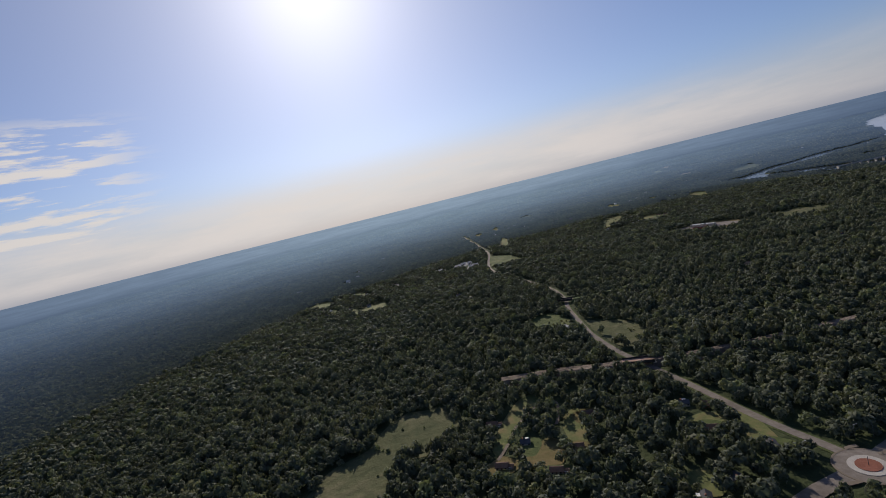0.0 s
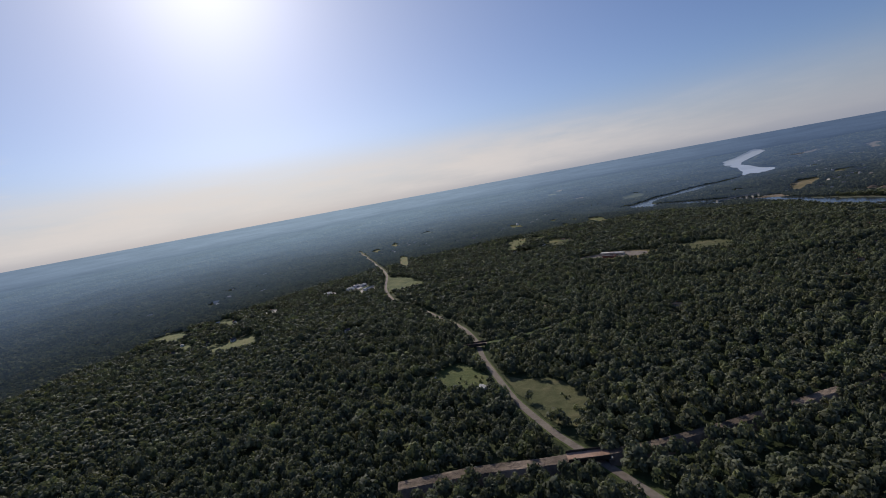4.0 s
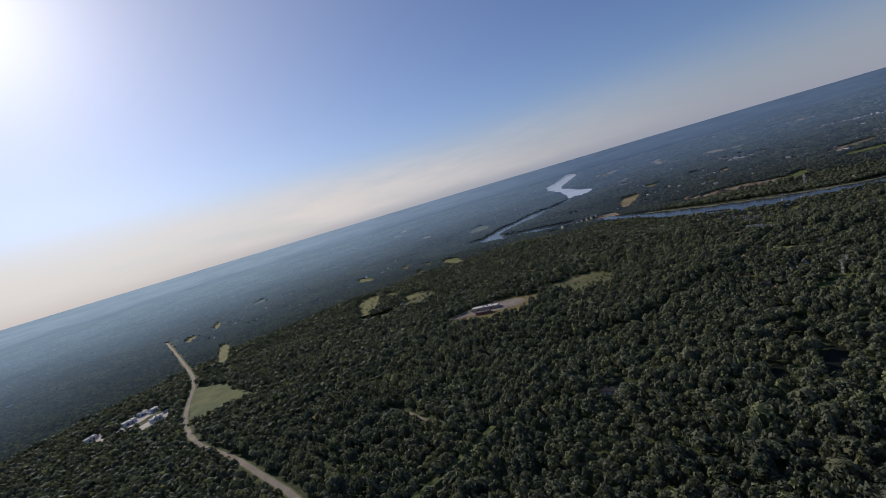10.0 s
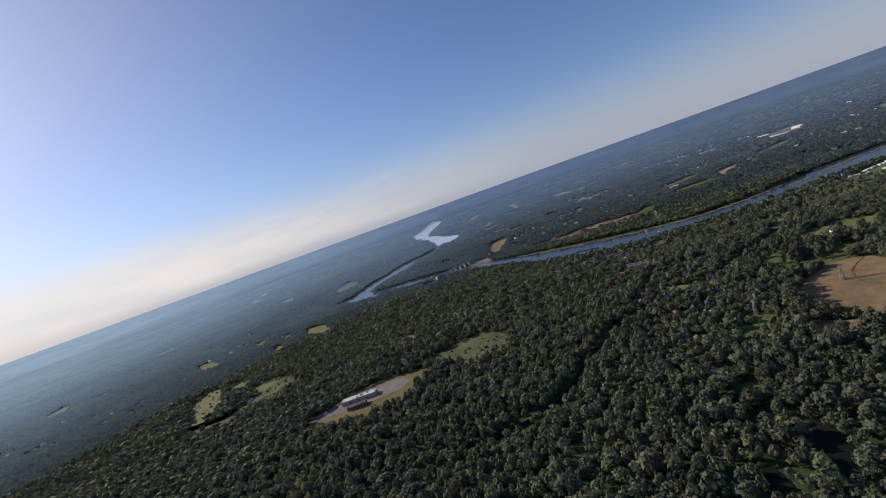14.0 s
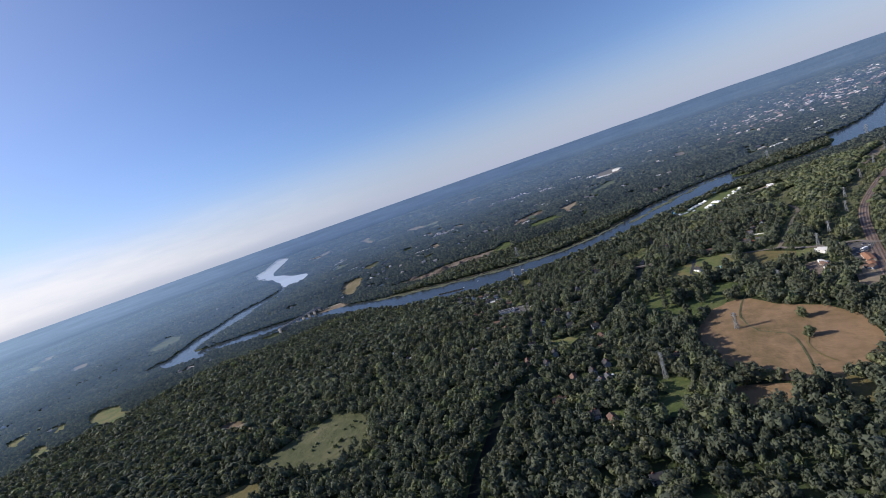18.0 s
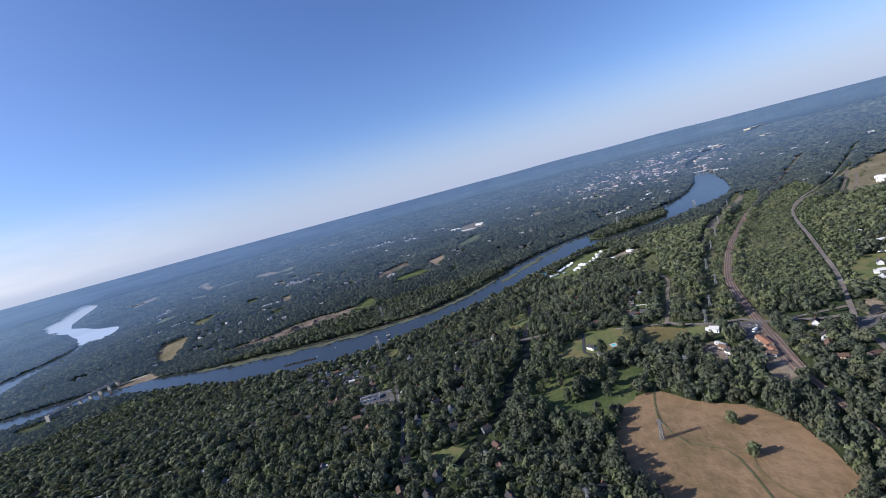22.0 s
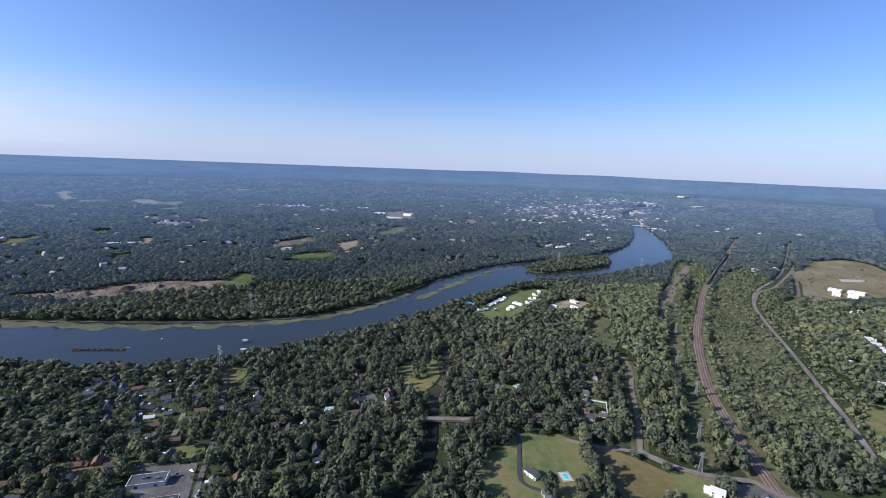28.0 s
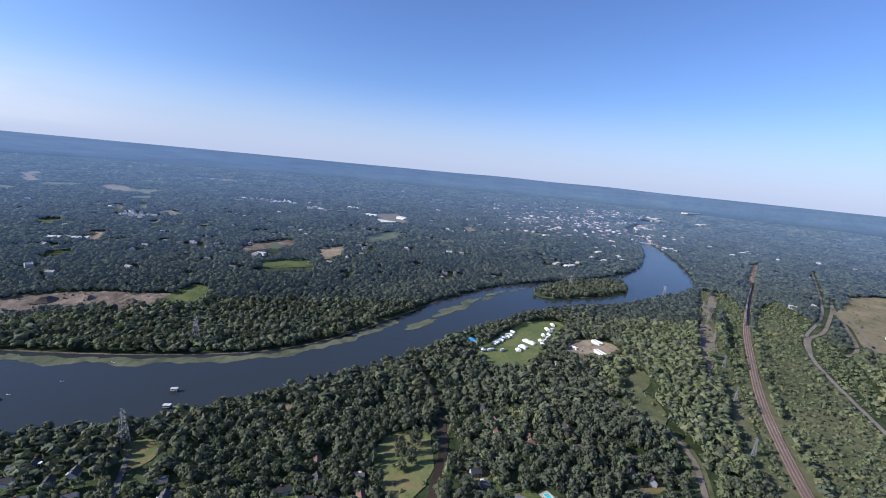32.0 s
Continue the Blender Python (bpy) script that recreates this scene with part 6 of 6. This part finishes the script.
def boat(x, y, turn):
    e = thing("motor_boat", x, y, "small white motor boat on the river", "boat", "boats", turn, up=0.4)
    e.matrix_world = e.matrix_world @ Matrix.Scale(0.6, 4)
    bm = bmesh.new()
    low, top = [[bm.verts.new((px * k, py * k, z)) for px, py in ((-3, -1), (1.2, -1), (3.2, 0), (1.2, 1), (-3, 1))] for k, z in ((0.82, 0.0), (1.0, 0.9))]
    bm.faces.new(low[::-1])
    bm.faces.new(top)
    for i in range(5):
        bm.faces.new((low[i], low[(i + 1) % 5], top[(i + 1) % 5], top[i]))
    part("hull", bm, M_TENT, e)
    part("cabin", boxes((-1.2, 0.8, -0.7, 0.7, 0.9, 1.8)), M_GLASS, e, "dark glazed cabin")


for x, y, turn in ((1286, 854, 70), (1242, 873, 100), (1215, 898, 85)):
    boat(x, y, turn)

# ---------------- town and distant houses ----------------
# town and far houses take the same painted haze emission
M_TOWN = haze_glow_material("town_walls_and_roofs", [(0.16, 0.105, 0.085), (0.28, 0.2, 0.165), (0.4, 0.35, 0.31), (0.62, 0.6, 0.57)], random_by="island")

M_HAMLET = haze_glow_material("weathered_walls_and_roofs", [(0.07, 0.06, 0.055), (0.14, 0.12, 0.11), (0.3, 0.28, 0.26), (0.62, 0.6, 0.57)], random_by="island")


def settlement(name, places, sizes, heights, label, category, mat):
    """Many small pitched blocks joined into one distant settlement."""
    n = len(places)
    base = lay(places)
    w, d, h = sizes[:, 0], sizes[:, 1], heights
    t = np.array([random.uniform(0, 3.14) for _ in range(n)])
    c, s = np.cos(t), np.sin(t)
    local = np.array([(-1, -1, 0), (1, -1, 0), (1, 1, 0), (-1, 1, 0), (-1, -1, 1), (1, -1, 1), (1, 1, 1), (-1, 1, 1), (-1, 0, 1.5), (1, 0, 1.5)], float)
    v = np.empty((n, 10, 3))
    lx, ly = local[:, 0] * w[:, None] / 2, local[:, 1] * d[:, None] / 2
    v[:, :, 0] = base[:, 0:1] + lx * c[:, None] - ly * s[:, None]
    v[:, :, 1] = base[:, 1:2] + lx * s[:, None] + ly * c[:, None]
    v[:, :, 2] = base[:, 2:3] + local[:, 2] * h[:, None]
    quads = [(0, 1, 5, 4), (2, 3, 7, 6), (1, 2, 6, 9, 5), (3, 0, 4, 8, 7), (4, 5, 9, 8), (6, 7, 8, 9)]
    f = [tuple(q + 10 * i for q in quad) for i in range(n) for quad in quads]
    ob = mesh_object(name, v.reshape(-1, 3), f, mat)
    return tagged(ob, label, category, kind="stuff")


def spots(count, x0, y0, x1, y1, spread):
    """Places strewn along a line on the plan."""
    out = []
    for _ in range(count):
        k = random.random()
        out.append((x0 + (x1 - x0) * k + random.gauss(0, spread), y0 + (y1 - y0) * k + random.gauss(0, spread)))
    return np.array(out)


def dry(places):
    return places[open_ground(places, 4.0)]


town = dry(np.concatenate([spots(260, 2450, 60, 3500, -560, 180), spots(260, 2700, -380, 4100, -1100, 160), spots(60, 3400, -200, 4300, -700, 260)]))
settlement("town", town, np.array([(random.uniform(9, 26), random.uniform(8, 16)) for _ in town]), np.array([random.uniform(4, 9) for _ in town]), "distant town of brick and pale buildings", "town", M_TOWN)
suburb = dry(np.concatenate([spots(150, 1500, 1250, 2500, 300, 260), spots(110, 1900, 1900, 3000, 700, 300), spots(60, 1600, -250, 2600, -900, 160), spots(45, 600, 1500, 1000, 2200, 250), spots(90, 3000, 1800, 3800, -100, 400),
                             spots(40, 980, 1000, 1120, 1500, 70), spots(20, 900, 900, 1100, 830, 60), spots(40, -500, 1500, 500, 1800, 250), spots(70, 2827, 1218, 2914, 876, 40), spots(40, 4185, 637, 4797, 340, 90), spots(22, 2162, 1312, 2173, 1256, 30), spots(36, 3921, 1900, 4027, 1644, 50), spots(50, 3919, 566, 3627, 303, 90), spots(24, 2669, 905, 2676, 862, 30), spots(30, 2292, 1986, 2253, 1866, 60), spots(24, 3851, 1808, 3708, 1540, 60), spots(14, 1062, 1606, 1062, 1448, 14), spots(10, 884, 1106, 894, 1057, 10), spots(20, 1500, 1250, 1900, 1500, 90)]))
suburb = suburb[np.hypot(suburb[:, 0] - HUB[0], suburb[:, 1] - HUB[1]) > 1250]
settlement("distant_houses", suburb, np.array([(random.uniform(9, 15), random.uniform(7, 10)) for _ in suburb]), np.array([random.uniform(3, 6) for _ in suburb]), "scattered distant houses among woods", "houses", M_HAMLET)
for x, y in suburb:
    CLEAR_POLYS.append(disc(x - 5, y - 5, 19, 8))
for x, y in town:
    CLEAR_POLYS.append(disc(x, y, 11, 8))

# ---------------- single trees ----------------
def tree_kind(tall, spread, label, mat):
    """A tree: tapered trunk, limbs, and a crown of many leafy clumps with gaps."""
    e = tagged(new("tree"), label, "tree", "single trees")
    bm = bmesh.new()
    tube(bm, (0, 0, -0.3), (0.1, 0.1, tall * 0.45), 0.42, 0.24)
    tube(bm, (0.1, 0.1, tall * 0.45), (0, 0, tall * 0.8), 0.24, 0.08)
    part("trunk", bm, M_BARK, e)
    bm = bmesh.new()
    for k in range(6):
        a = k * 1.05 + random.uniform(-0.3, 0.3)
        tube(bm, (0, 0, tall * (0.3 + 0.06 * k)), (math.cos(a) * spread * 0.6, math.sin(a) * spread * 0.6, tall * (0.5 + 0.06 * k)), 0.15, 0.05, 5)
    part("limb", bm, M_BARK, e)
    vs = []
    for k in range(46):
        a, q = random.uniform(0, 6.283), random.random() ** 0.6
        z = random.uniform(0.22, 0.95)
        rr = spread * q * (1 - abs(z - 0.5) * 1.2)
        s = spread * random.uniform(0.2, 0.36)
        c = np.array([math.cos(a) * rr, math.sin(a) * rr, z * tall])
        for _ in range(9):
            d = rng.normal(size=3)
            d = d / np.linalg.norm(d)
            u = np.cross(d + 0.4 * rng.normal(size=3), rng.normal(size=3))
            u = u / np.linalg.norm(u)
            w = np.cross(d, u)
            vs += [c + d * s + (u * math.cos(g) + w * math.sin(g)) * s * 0.8 * rng.uniform(0.7, 1.3) for g in (0.0, 2.1, 4.2)]
    ob = mesh_object("crown", vs, [(i, i + 1, i + 2) for i in range(0, len(vs), 3)], mat)
    ob.data.attributes.new("tone", "FLOAT", "POINT").data.foreach_set("value", np.full(len(vs), random.uniform(0.3, 0.7), np.float32))
    ob.parent = e
    return e


TREES = [tree_kind(13, 5.0, "broad dark green broadleaf tree", M_LEAF), tree_kind(15, 4.2, "tall green broadleaf tree", M_LEAF), tree_kind(10, 4.4, "small round pale green tree", M_PALE_LEAF), tree_kind(17, 5.6, "large spreading old tree", M_LEAF)]
STOOD = set()


def stand(kind, x, y, up=0.0):
    m = Matrix.Translation(lay([(x, y)], up)[0]) @ pose(0, 0, 0, 0, 0, random.uniform(0, 360))
    if kind in STOOD:
        return copy_thing(TREES[kind], m)
    STOOD.add(kind)
    TREES[kind].matrix_basis = m


SINGLES = [(773, 434), (737, 441), (883, 533), (889, 508), (862, 510), (863, 489), (881, 553), (906, 437), (921, 441), (900, 520), (870, 500), (850, 520), (895, 545), (845, 500), (1140, 560), (1128, 552), (1155, 548), (1120, 560), (931, 478)]
for k, (x, y) in enumerate(SINGLES):
    stand(2 if k < 2 else random.randrange(4), x, y)
for k in range(15):
    f = k / 14
    stand(random.choice((2, 2, 1)), 1000 - 62 * f + random.uniform(-2, 2), 428 + 14 * f + random.uniform(-2, 2))
for k in range(22):
    f = k / 21
    stand(random.randrange(4), 925 - 75 * f + random.uniform(-3, 3), 455 + 75 * f + random.uniform(-4, 4))
for k in range(70):
    a = random.uniform(0, 6.283)
    x, y = 760 + 105 * math.cos(a) + random.uniform(-4, 4), 458 + 68 * math.sin(a) + random.uniform(-4, 4)
    if open_ground(np.array([(x, y)]), 1.0)[0]:
        stand(random.randrange(4), x, y)

# ---------------- woods ----------------
def leaf_crowns(lumps, leaves, size, count, loose=0.28):
    """Crowns of leafy sprays set round a few lumps: 1 in radius, 1 high, each spray a loose triangle of twigs.
    The sprays of a lump are lit as one rounded mass."""
    out = []
    for _ in range(count):
        v, soft = [], []
        lean = rng.uniform(-0.12, 0.12, 2)
        for k in range(lumps):
            a = 6.283 * (k + rng.uniform(-0.35, 0.35)) / max(1, lumps - 1)
            if lumps == 1:
                c, s = np.array([0, 0, 0.9]), 0.9
            elif k == 0:
                c, s = np.array([lean[0], lean[1], rng.uniform(1.15, 1.45)]), rng.uniform(0.5, 0.66)
            else:
                q = rng.uniform(0.38, 0.58)
                c, s = np.array([q * math.cos(a), q * math.sin(a), rng.uniform(0.55, 1.1)]), rng.uniform(0.45, 0.62)
            if lumps > 6 and k:
                s *= 0.85
            d = rng.normal(size=(leaves * 4, 3))
            d /= np.linalg.norm(d, axis=1)[:, None]
            d = d[d[:, 2] > (-0.5 if lumps > 1 else -0.2)][:leaves]
            p = c + d * (s * rng.uniform(0.78, 1.15, (len(d), 1)))
            nrm = d + loose * rng.normal(size=d.shape)
            nrm /= np.linalg.norm(nrm, axis=1)[:, None]
            u = np.cross(nrm, rng.normal(size=d.shape))
            u /= np.linalg.norm(u, axis=1)[:, None]
            w = np.cross(nrm, u)
            tri, lit = [], []
            for j in range(3):
                g = j * 2.094 + rng.uniform(-0.45, 0.45, (len(d), 1))
                corner = p + (u * np.cos(g) + w * np.sin(g)) * size * rng.uniform(0.65, 1.3, (len(d), 1))
                way = (corner - c) / np.maximum(np.linalg.norm(corner - c, axis=1)[:, None], 1e-6) * 0.65 + nrm * 0.5
                tri.append(corner)
                lit.append(way / np.linalg.norm(way, axis=1)[:, None])
            short = leaves - len(d)
            for store, rows in ((v, np.stack(tri, 1)), (soft, np.stack(lit, 1))):
                store.append((np.concatenate([rows, rows[:short]]) if short else rows).reshape(-1, 3))
        v = np.concatenate(v)
        v[:, 2] = (v[:, 2] - v[:, 2].min()) / (v[:, 2].max() - v[:, 2].min())
        out.append((v, np.concatenate(soft)))
    return out


def wood(name, pts, radius, tall, shapes, mat, label, low=0.16):
    """Many crowns joined into one stand of trees; each tree has a tone of its own."""
    n, nv = len(pts), len(shapes[0][0])
    foot = lay(pts)
    pick, turn = rng.integers(0, len(shapes), n), rng.uniform(0, 2 * math.pi, n)
    c, s = np.cos(turn)[:, None], np.sin(turn)[:, None]
    sh, soft = np.array([a for a, _ in shapes])[pick], np.array([b for _, b in shapes])[pick]
    x, y, z = sh[:, :, 0], sh[:, :, 1], sh[:, :, 2]
    r = radius[:, None]
    v, lit = np.empty((n, nv, 3), np.float32), np.empty((n, nv, 3), np.float32)
    v[:, :, 0] = foot[:, 0:1] + (x * c - y * s) * r
    v[:, :, 1] = foot[:, 1:2] + (x * s + y * c) * r
    v[:, :, 2] = foot[:, 2:3] + tall[:, None] * (low + (1 - low) * z)
    lit[:, :, 0] = soft[:, :, 0] * c - soft[:, :, 1] * s
    lit[:, :, 1] = soft[:, :, 0] * s + soft[:, :, 1] * c
    lit[:, :, 2] = soft[:, :, 2]
    k = n * nv // 3
    me = bpy.data.meshes.new(name)
    me.vertices.add(n * nv)
    me.vertices.foreach_set("co", v.ravel())
    me.loops.add(k * 3)
    me.loops.foreach_set("vertex_index", np.arange(k * 3, dtype=np.int32))
    me.polygons.add(k)
    me.polygons.foreach_set("loop_start", np.arange(0, k * 3, 3, dtype=np.int32))
    me.materials.append(mat)
    me.update(calc_edges=True)
    me.attributes.new("custom_normal", "FLOAT_VECTOR", "POINT").data.foreach_set("vector", lit.ravel())
    tone = np.clip(0.5 + 0.2 * rng.normal(size=n), 0, 1)
    me.attributes.new("tone", "FLOAT", "POINT").data.foreach_set("value", np.repeat(tone, nv).astype(np.float32))
    return tagged(new(name, me), label, "trees", kind="stuff")


def jittered(x0, x1, y0, y1, step):
    gx, gy = np.meshgrid(np.arange(x0, x1, step), np.arange(y0, y1, step))
    p = np.column_stack([gx.ravel(), gy.ravel()]).astype(float)
    p[:, 0] += (np.round(p[:, 1] / step) % 2) * step / 2
    return p + rng.uniform(-0.42, 0.42, p.shape) * step


def rolling(pts, size):
    """Slow waves over the plan, about -1 to 1, for uneven height and thinning."""
    x, y = pts[:, 0] / size, pts[:, 1] / size
    return (np.sin(x * 1.3 + 2 * np.sin(y * 0.7)) + np.sin(y * 1.7 + 1.5 * np.sin(x * 0.9 + 1)) + np.sin((x + y) * 2.3)) / 3


def front_country(pts):
    """The country ahead of the flight: not what lies south of the two lines."""
    x, y = pts[:, 0], pts[:, 1]
    west = (y > 165) & (y > 165 - 0.8 * (x + 230)) & ((x < 330) | (y > 320))
    return west | ((x >= 330) & ((y > 320) | (y > 230 - 1.02 * (x - 760))))


CORE = np.array([(-230, 330), (60, 330), (150, 560), (420, 690), (700, 690), (960, 520)], float)
SCRUB = np.array([(1010, 272), (1070, 252), (1166, 202), (1327, 90), (1485, -30), (1640, -165), (1700, -260), (1560, -200), (1420, -110), (1330, -60), (1176, 60), (1060, 115), (960, 185), (940, 262)], float)
STRIP = np.array([(1060, 300), (1240, 190), (1420, 70), (1600, -60), (1800, -180), (1780, -215), (1570, -90), (1400, 48), (1230, 172), (1040, 288)], float)
EAST_WOODS = np.array([(940, 300), (1300, -250), (1750, -400), (1900, -250), (1650, 60), (1300, 330), (1200, 340), (1020, 360)], float)
ISLAND_LINE = np.array(ISLAND, float)


def by_houses(pts):
    """The distance of each point from the nearest house."""
    out = np.full(len(pts), 1e9)
    order = np.argsort(pts[:, 0])
    xs = pts[order, 0]
    for x, y in HOMES:
        i, j = np.searchsorted(xs, (x - 30, x + 30))
        ids = order[i:j]
        out[ids] = np.minimum(out[ids], np.hypot(pts[ids, 0] - x, pts[ids, 1] - y))
    return out


def plant_woods():
    close, broad, middle, distant, canopy = leaf_crowns(5, 15, 0.34, 36), leaf_crowns(8, 17, 0.27, 36), leaf_crowns(3, 8, 0.62, 30, 0.16), leaf_crowns(1, 12, 0.8, 24, 0.16), leaf_crowns(1, 6, 1.12, 24, 0.14)
    near = jittered(-520, 1350, 50, 1100, 7.0)
    near = near[(line_distance(near, CORE) < 275) & front_country(near)]
    near = near[open_ground(near, 0.6)]
    home = by_houses(near)
    near = near[rng.random(len(near)) < np.where(home < 16, 0.9, 0.86 + 0.1 * rolling(near, 30))]
    home = by_houses(near)
    wave = rolling(near, 45)
    big = rng.random(len(near)) < 0.26
    r = rng.uniform(2.5, 4.5, len(near)) * np.where(big, rng.uniform(1.3, 1.85, len(near)), 1.0)
    tall = (8.8 + 2.6 * wave + 1.4 * rolling(near, 17) + (r - 3) * 1.2 + rng.uniform(-2.0, 2.8, len(near))) * np.where(home < 16, 0.8, 1.0)
    pale = rng.random(len(near)) < np.where(inside(near, EAST_WOODS), 0.7, 0.1)
    for kind, which, label in ((close, ~big, "dense dark green broadleaf woodland"), (broad, big, "broad old trees standing out of the dark green woodland")):
        a, b = which & ~pale, which & pale
        wood("woodland", near[a], r[a], tall[a], kind, M_LEAF, label)
        wood("woodland_pale", near[b], r[b], tall[b], kind, M_PALE_LEAF, "lighter green trees scattered through the woodland")
    mid = jittered(-1400, 2300, -800, 2100, 7.2)
    d, rr = line_distance(mid, CORE), np.hypot(mid[:, 0] - HUB[0], mid[:, 1] - HUB[1])
    mid = mid[(d >= 275) & (rr < 1080) & front_country(mid)]
    mid = mid[open_ground(mid, 1.0)]
    scrub = inside(mid, SCRUB) | inside(mid, STRIP)
    wave = rolling(mid, 60)
    home = by_houses(mid)
    keep = ~scrub & (rng.random(len(mid)) < np.where(home < 16, 0.9, 0.98))
    mid, wave, home = mid[keep], wave[keep], home[keep]
    r = rng.uniform(3.2, 5.2, len(mid)) * np.where(rng.random(len(mid)) < 0.2, rng.uniform(1.2, 1.5, len(mid)), 1.0)
    tall = (9.0 + 2.6 * wave + 1.4 * rolling(mid, 19) + (r - 3) * 1.0 + rng.uniform(-1.8, 2.3, len(mid))) * np.where(home < 16, 0.8, 1.0)
    pale = rng.random(len(mid)) < np.where(inside(mid, EAST_WOODS), 0.8, 0.12)
    wood("woodland_beyond", mid[~pale], r[~pale], tall[~pale], middle, M_LEAF, "dense green woodland beyond the near trees", 0.3)
    wood("woodland_beyond_pale", mid[pale], r[pale], tall[pale], middle, M_PALE_LEAF, "lighter green trees in the woodland beyond", 0.3)
    bush = jittered(900, 1850, -300, 320, 4.0)
    bush = bush[inside(bush, SCRUB) | inside(bush, STRIP)]
    bush = bush[open_ground(bush, 0.5)]
    bush = bush[rng.random(len(bush)) < np.where(bush[:, 0] < 1120, 0.85, 0.5) + 0.32 * rolling(bush, 22)]
    r = rng.uniform(0.9, 2.4, len(bush)) * np.where(rng.random(len(bush)) < 0.12, 1.7, 1.0)
    tall = r * rng.uniform(1.0, 2.2, len(bush))
    dark = rng.random(len(bush)) < 0.25
    wood("scrub", bush[~dark], r[~dark], tall[~dark], distant, M_PALE_LEAF, "pale green scrub beside the railway", 0.0)
    wood("scrub_dark", bush[dark], r[dark], tall[dark], distant, M_LEAF, "dark bushes scattered through pale scrub", 0.0)
    far = jittered(-1300, 2200, -1300, 2100, 7.8)
    d, rr = line_distance(far, CORE), np.hypot(far[:, 0] - HUB[0], far[:, 1] - HUB[1])
    far = far[(d >= 275) & (rr >= 1080) & (rr < 1500) & front_country(far)]
    far = far[~(inside(far, SCRUB) | inside(far, STRIP))]
    far = far[open_ground(far, 2.0)]
    # these far trees emit the haze painted into their material
    wood("woodland_far", far, rng.uniform(3.6, 5.6, len(far)), 9.5 + 2.5 * rolling(far, 60) + rng.uniform(-2.0, 2.5, len(far)), distant, M_DISTANCE, "far woodland on the plain, tinged with painted haze", 0.2)
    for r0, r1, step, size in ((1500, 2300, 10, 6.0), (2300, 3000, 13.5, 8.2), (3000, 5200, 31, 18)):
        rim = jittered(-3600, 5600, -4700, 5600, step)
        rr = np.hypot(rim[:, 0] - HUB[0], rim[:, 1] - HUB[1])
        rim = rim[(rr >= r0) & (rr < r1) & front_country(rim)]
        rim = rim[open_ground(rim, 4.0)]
        wood("backdrop_woods", rim, rng.uniform(0.8, 1.3, len(rim)) * size, 10.5 + 2.5 * rolling(rim, 90) + rng.uniform(-2.5, 2.5, len(rim)), canopy, M_DISTANCE, "woods of the far distance with blue haze painted as glow", 0.3)
    loose = []
    for poly, share in (([(642, 941), (718, 901), (700, 839), (657, 826), (621, 867)], 0.09), ([(1274, 330), (1292, 294), (1240, 296), (1174, 310), (1174, 336)], 0.22), ([(1605, -314), (1765, -511), (1736, -656), (1495, -452), (1409, -280), (1403, -163), (1503, -241)], 0.03),
                        ([(399, 1333), (456, 1244), (530, 1266), (614, 1274), (575, 1203), (513, 1235), (451, 1216)], 0.16), ([(487, 1471), (545, 1495), (530, 1382), (438, 1301)], 0.14), ([(1440, 1165), (1489, 980), (1489, 872), (1428, 912), (1385, 1165)], 0.05),
                        ([(908, 561), (904, 498), (865, 455), (826, 497), (830, 546)], 0.05), ([(140, 557), (182, 496), (160, 454), (139, 496)], 0.06), ([(-168, 292), (-110, 371), (-51, 414), (-45, 344)], 0.05), ([(77, 612), (123, 585), (117, 556), (77, 584)], 0.08), ([(1120, 576), (1138, 552), (1102, 544), (1089, 565)], 0.12)):
        grid = np.array(poly, float)
        p = jittered(grid[:, 0].min(), grid[:, 0].max(), grid[:, 1].min(), grid[:, 1].max(), 5.0)
        loose.append(p[inside(p, grid) & (rng.random(len(p)) < share)])
    strip = jittered(950, 1800, -180, 370, 5.0)
    strip = strip[line_distance(strip, np.array([(960, 352), (1060, 292), (1136, 262), (1230, 205), (1320, 150), (1420, 90), (1530, 20), (1640, -50), (1800, -170)], float)) < 10]
    loose.append(strip[rng.random(len(strip)) < 0.3])
    loose = np.concatenate(loose)
    loose = loose[np.min([np.hypot(loose[:, 0] - x, loose[:, 1] - y) for x, y in HOMES], axis=0) > 9]
    r = rng.uniform(0.8, 2.4, len(loose))
    wood("bushes", loose, r, r * rng.uniform(1.0, 2.4, len(loose)), middle, M_PALE_LEAF, "scattered bushes on open grass", 0.0)
    isle = jittered(1620, 1850, 10, 310, 7)
    isle = isle[inside(isle, ISLAND_LINE)]
    wood("island_wood", isle, rng.uniform(3.2, 5.2, len(isle)), rng.uniform(8, 14, len(isle)), middle, M_LEAF, "trees crowding a low river island")
    back = jittered(-900, 1500, -900, 420, 14)
    back = back[~front_country(back)]
    back = back[open_ground(back, 3.0)]
    wood("woodland_behind", back, rng.uniform(7, 10, len(back)), rng.uniform(9, 14, len(back)), canopy, M_LEAF, "woodland behind the flight")


plant_woods()
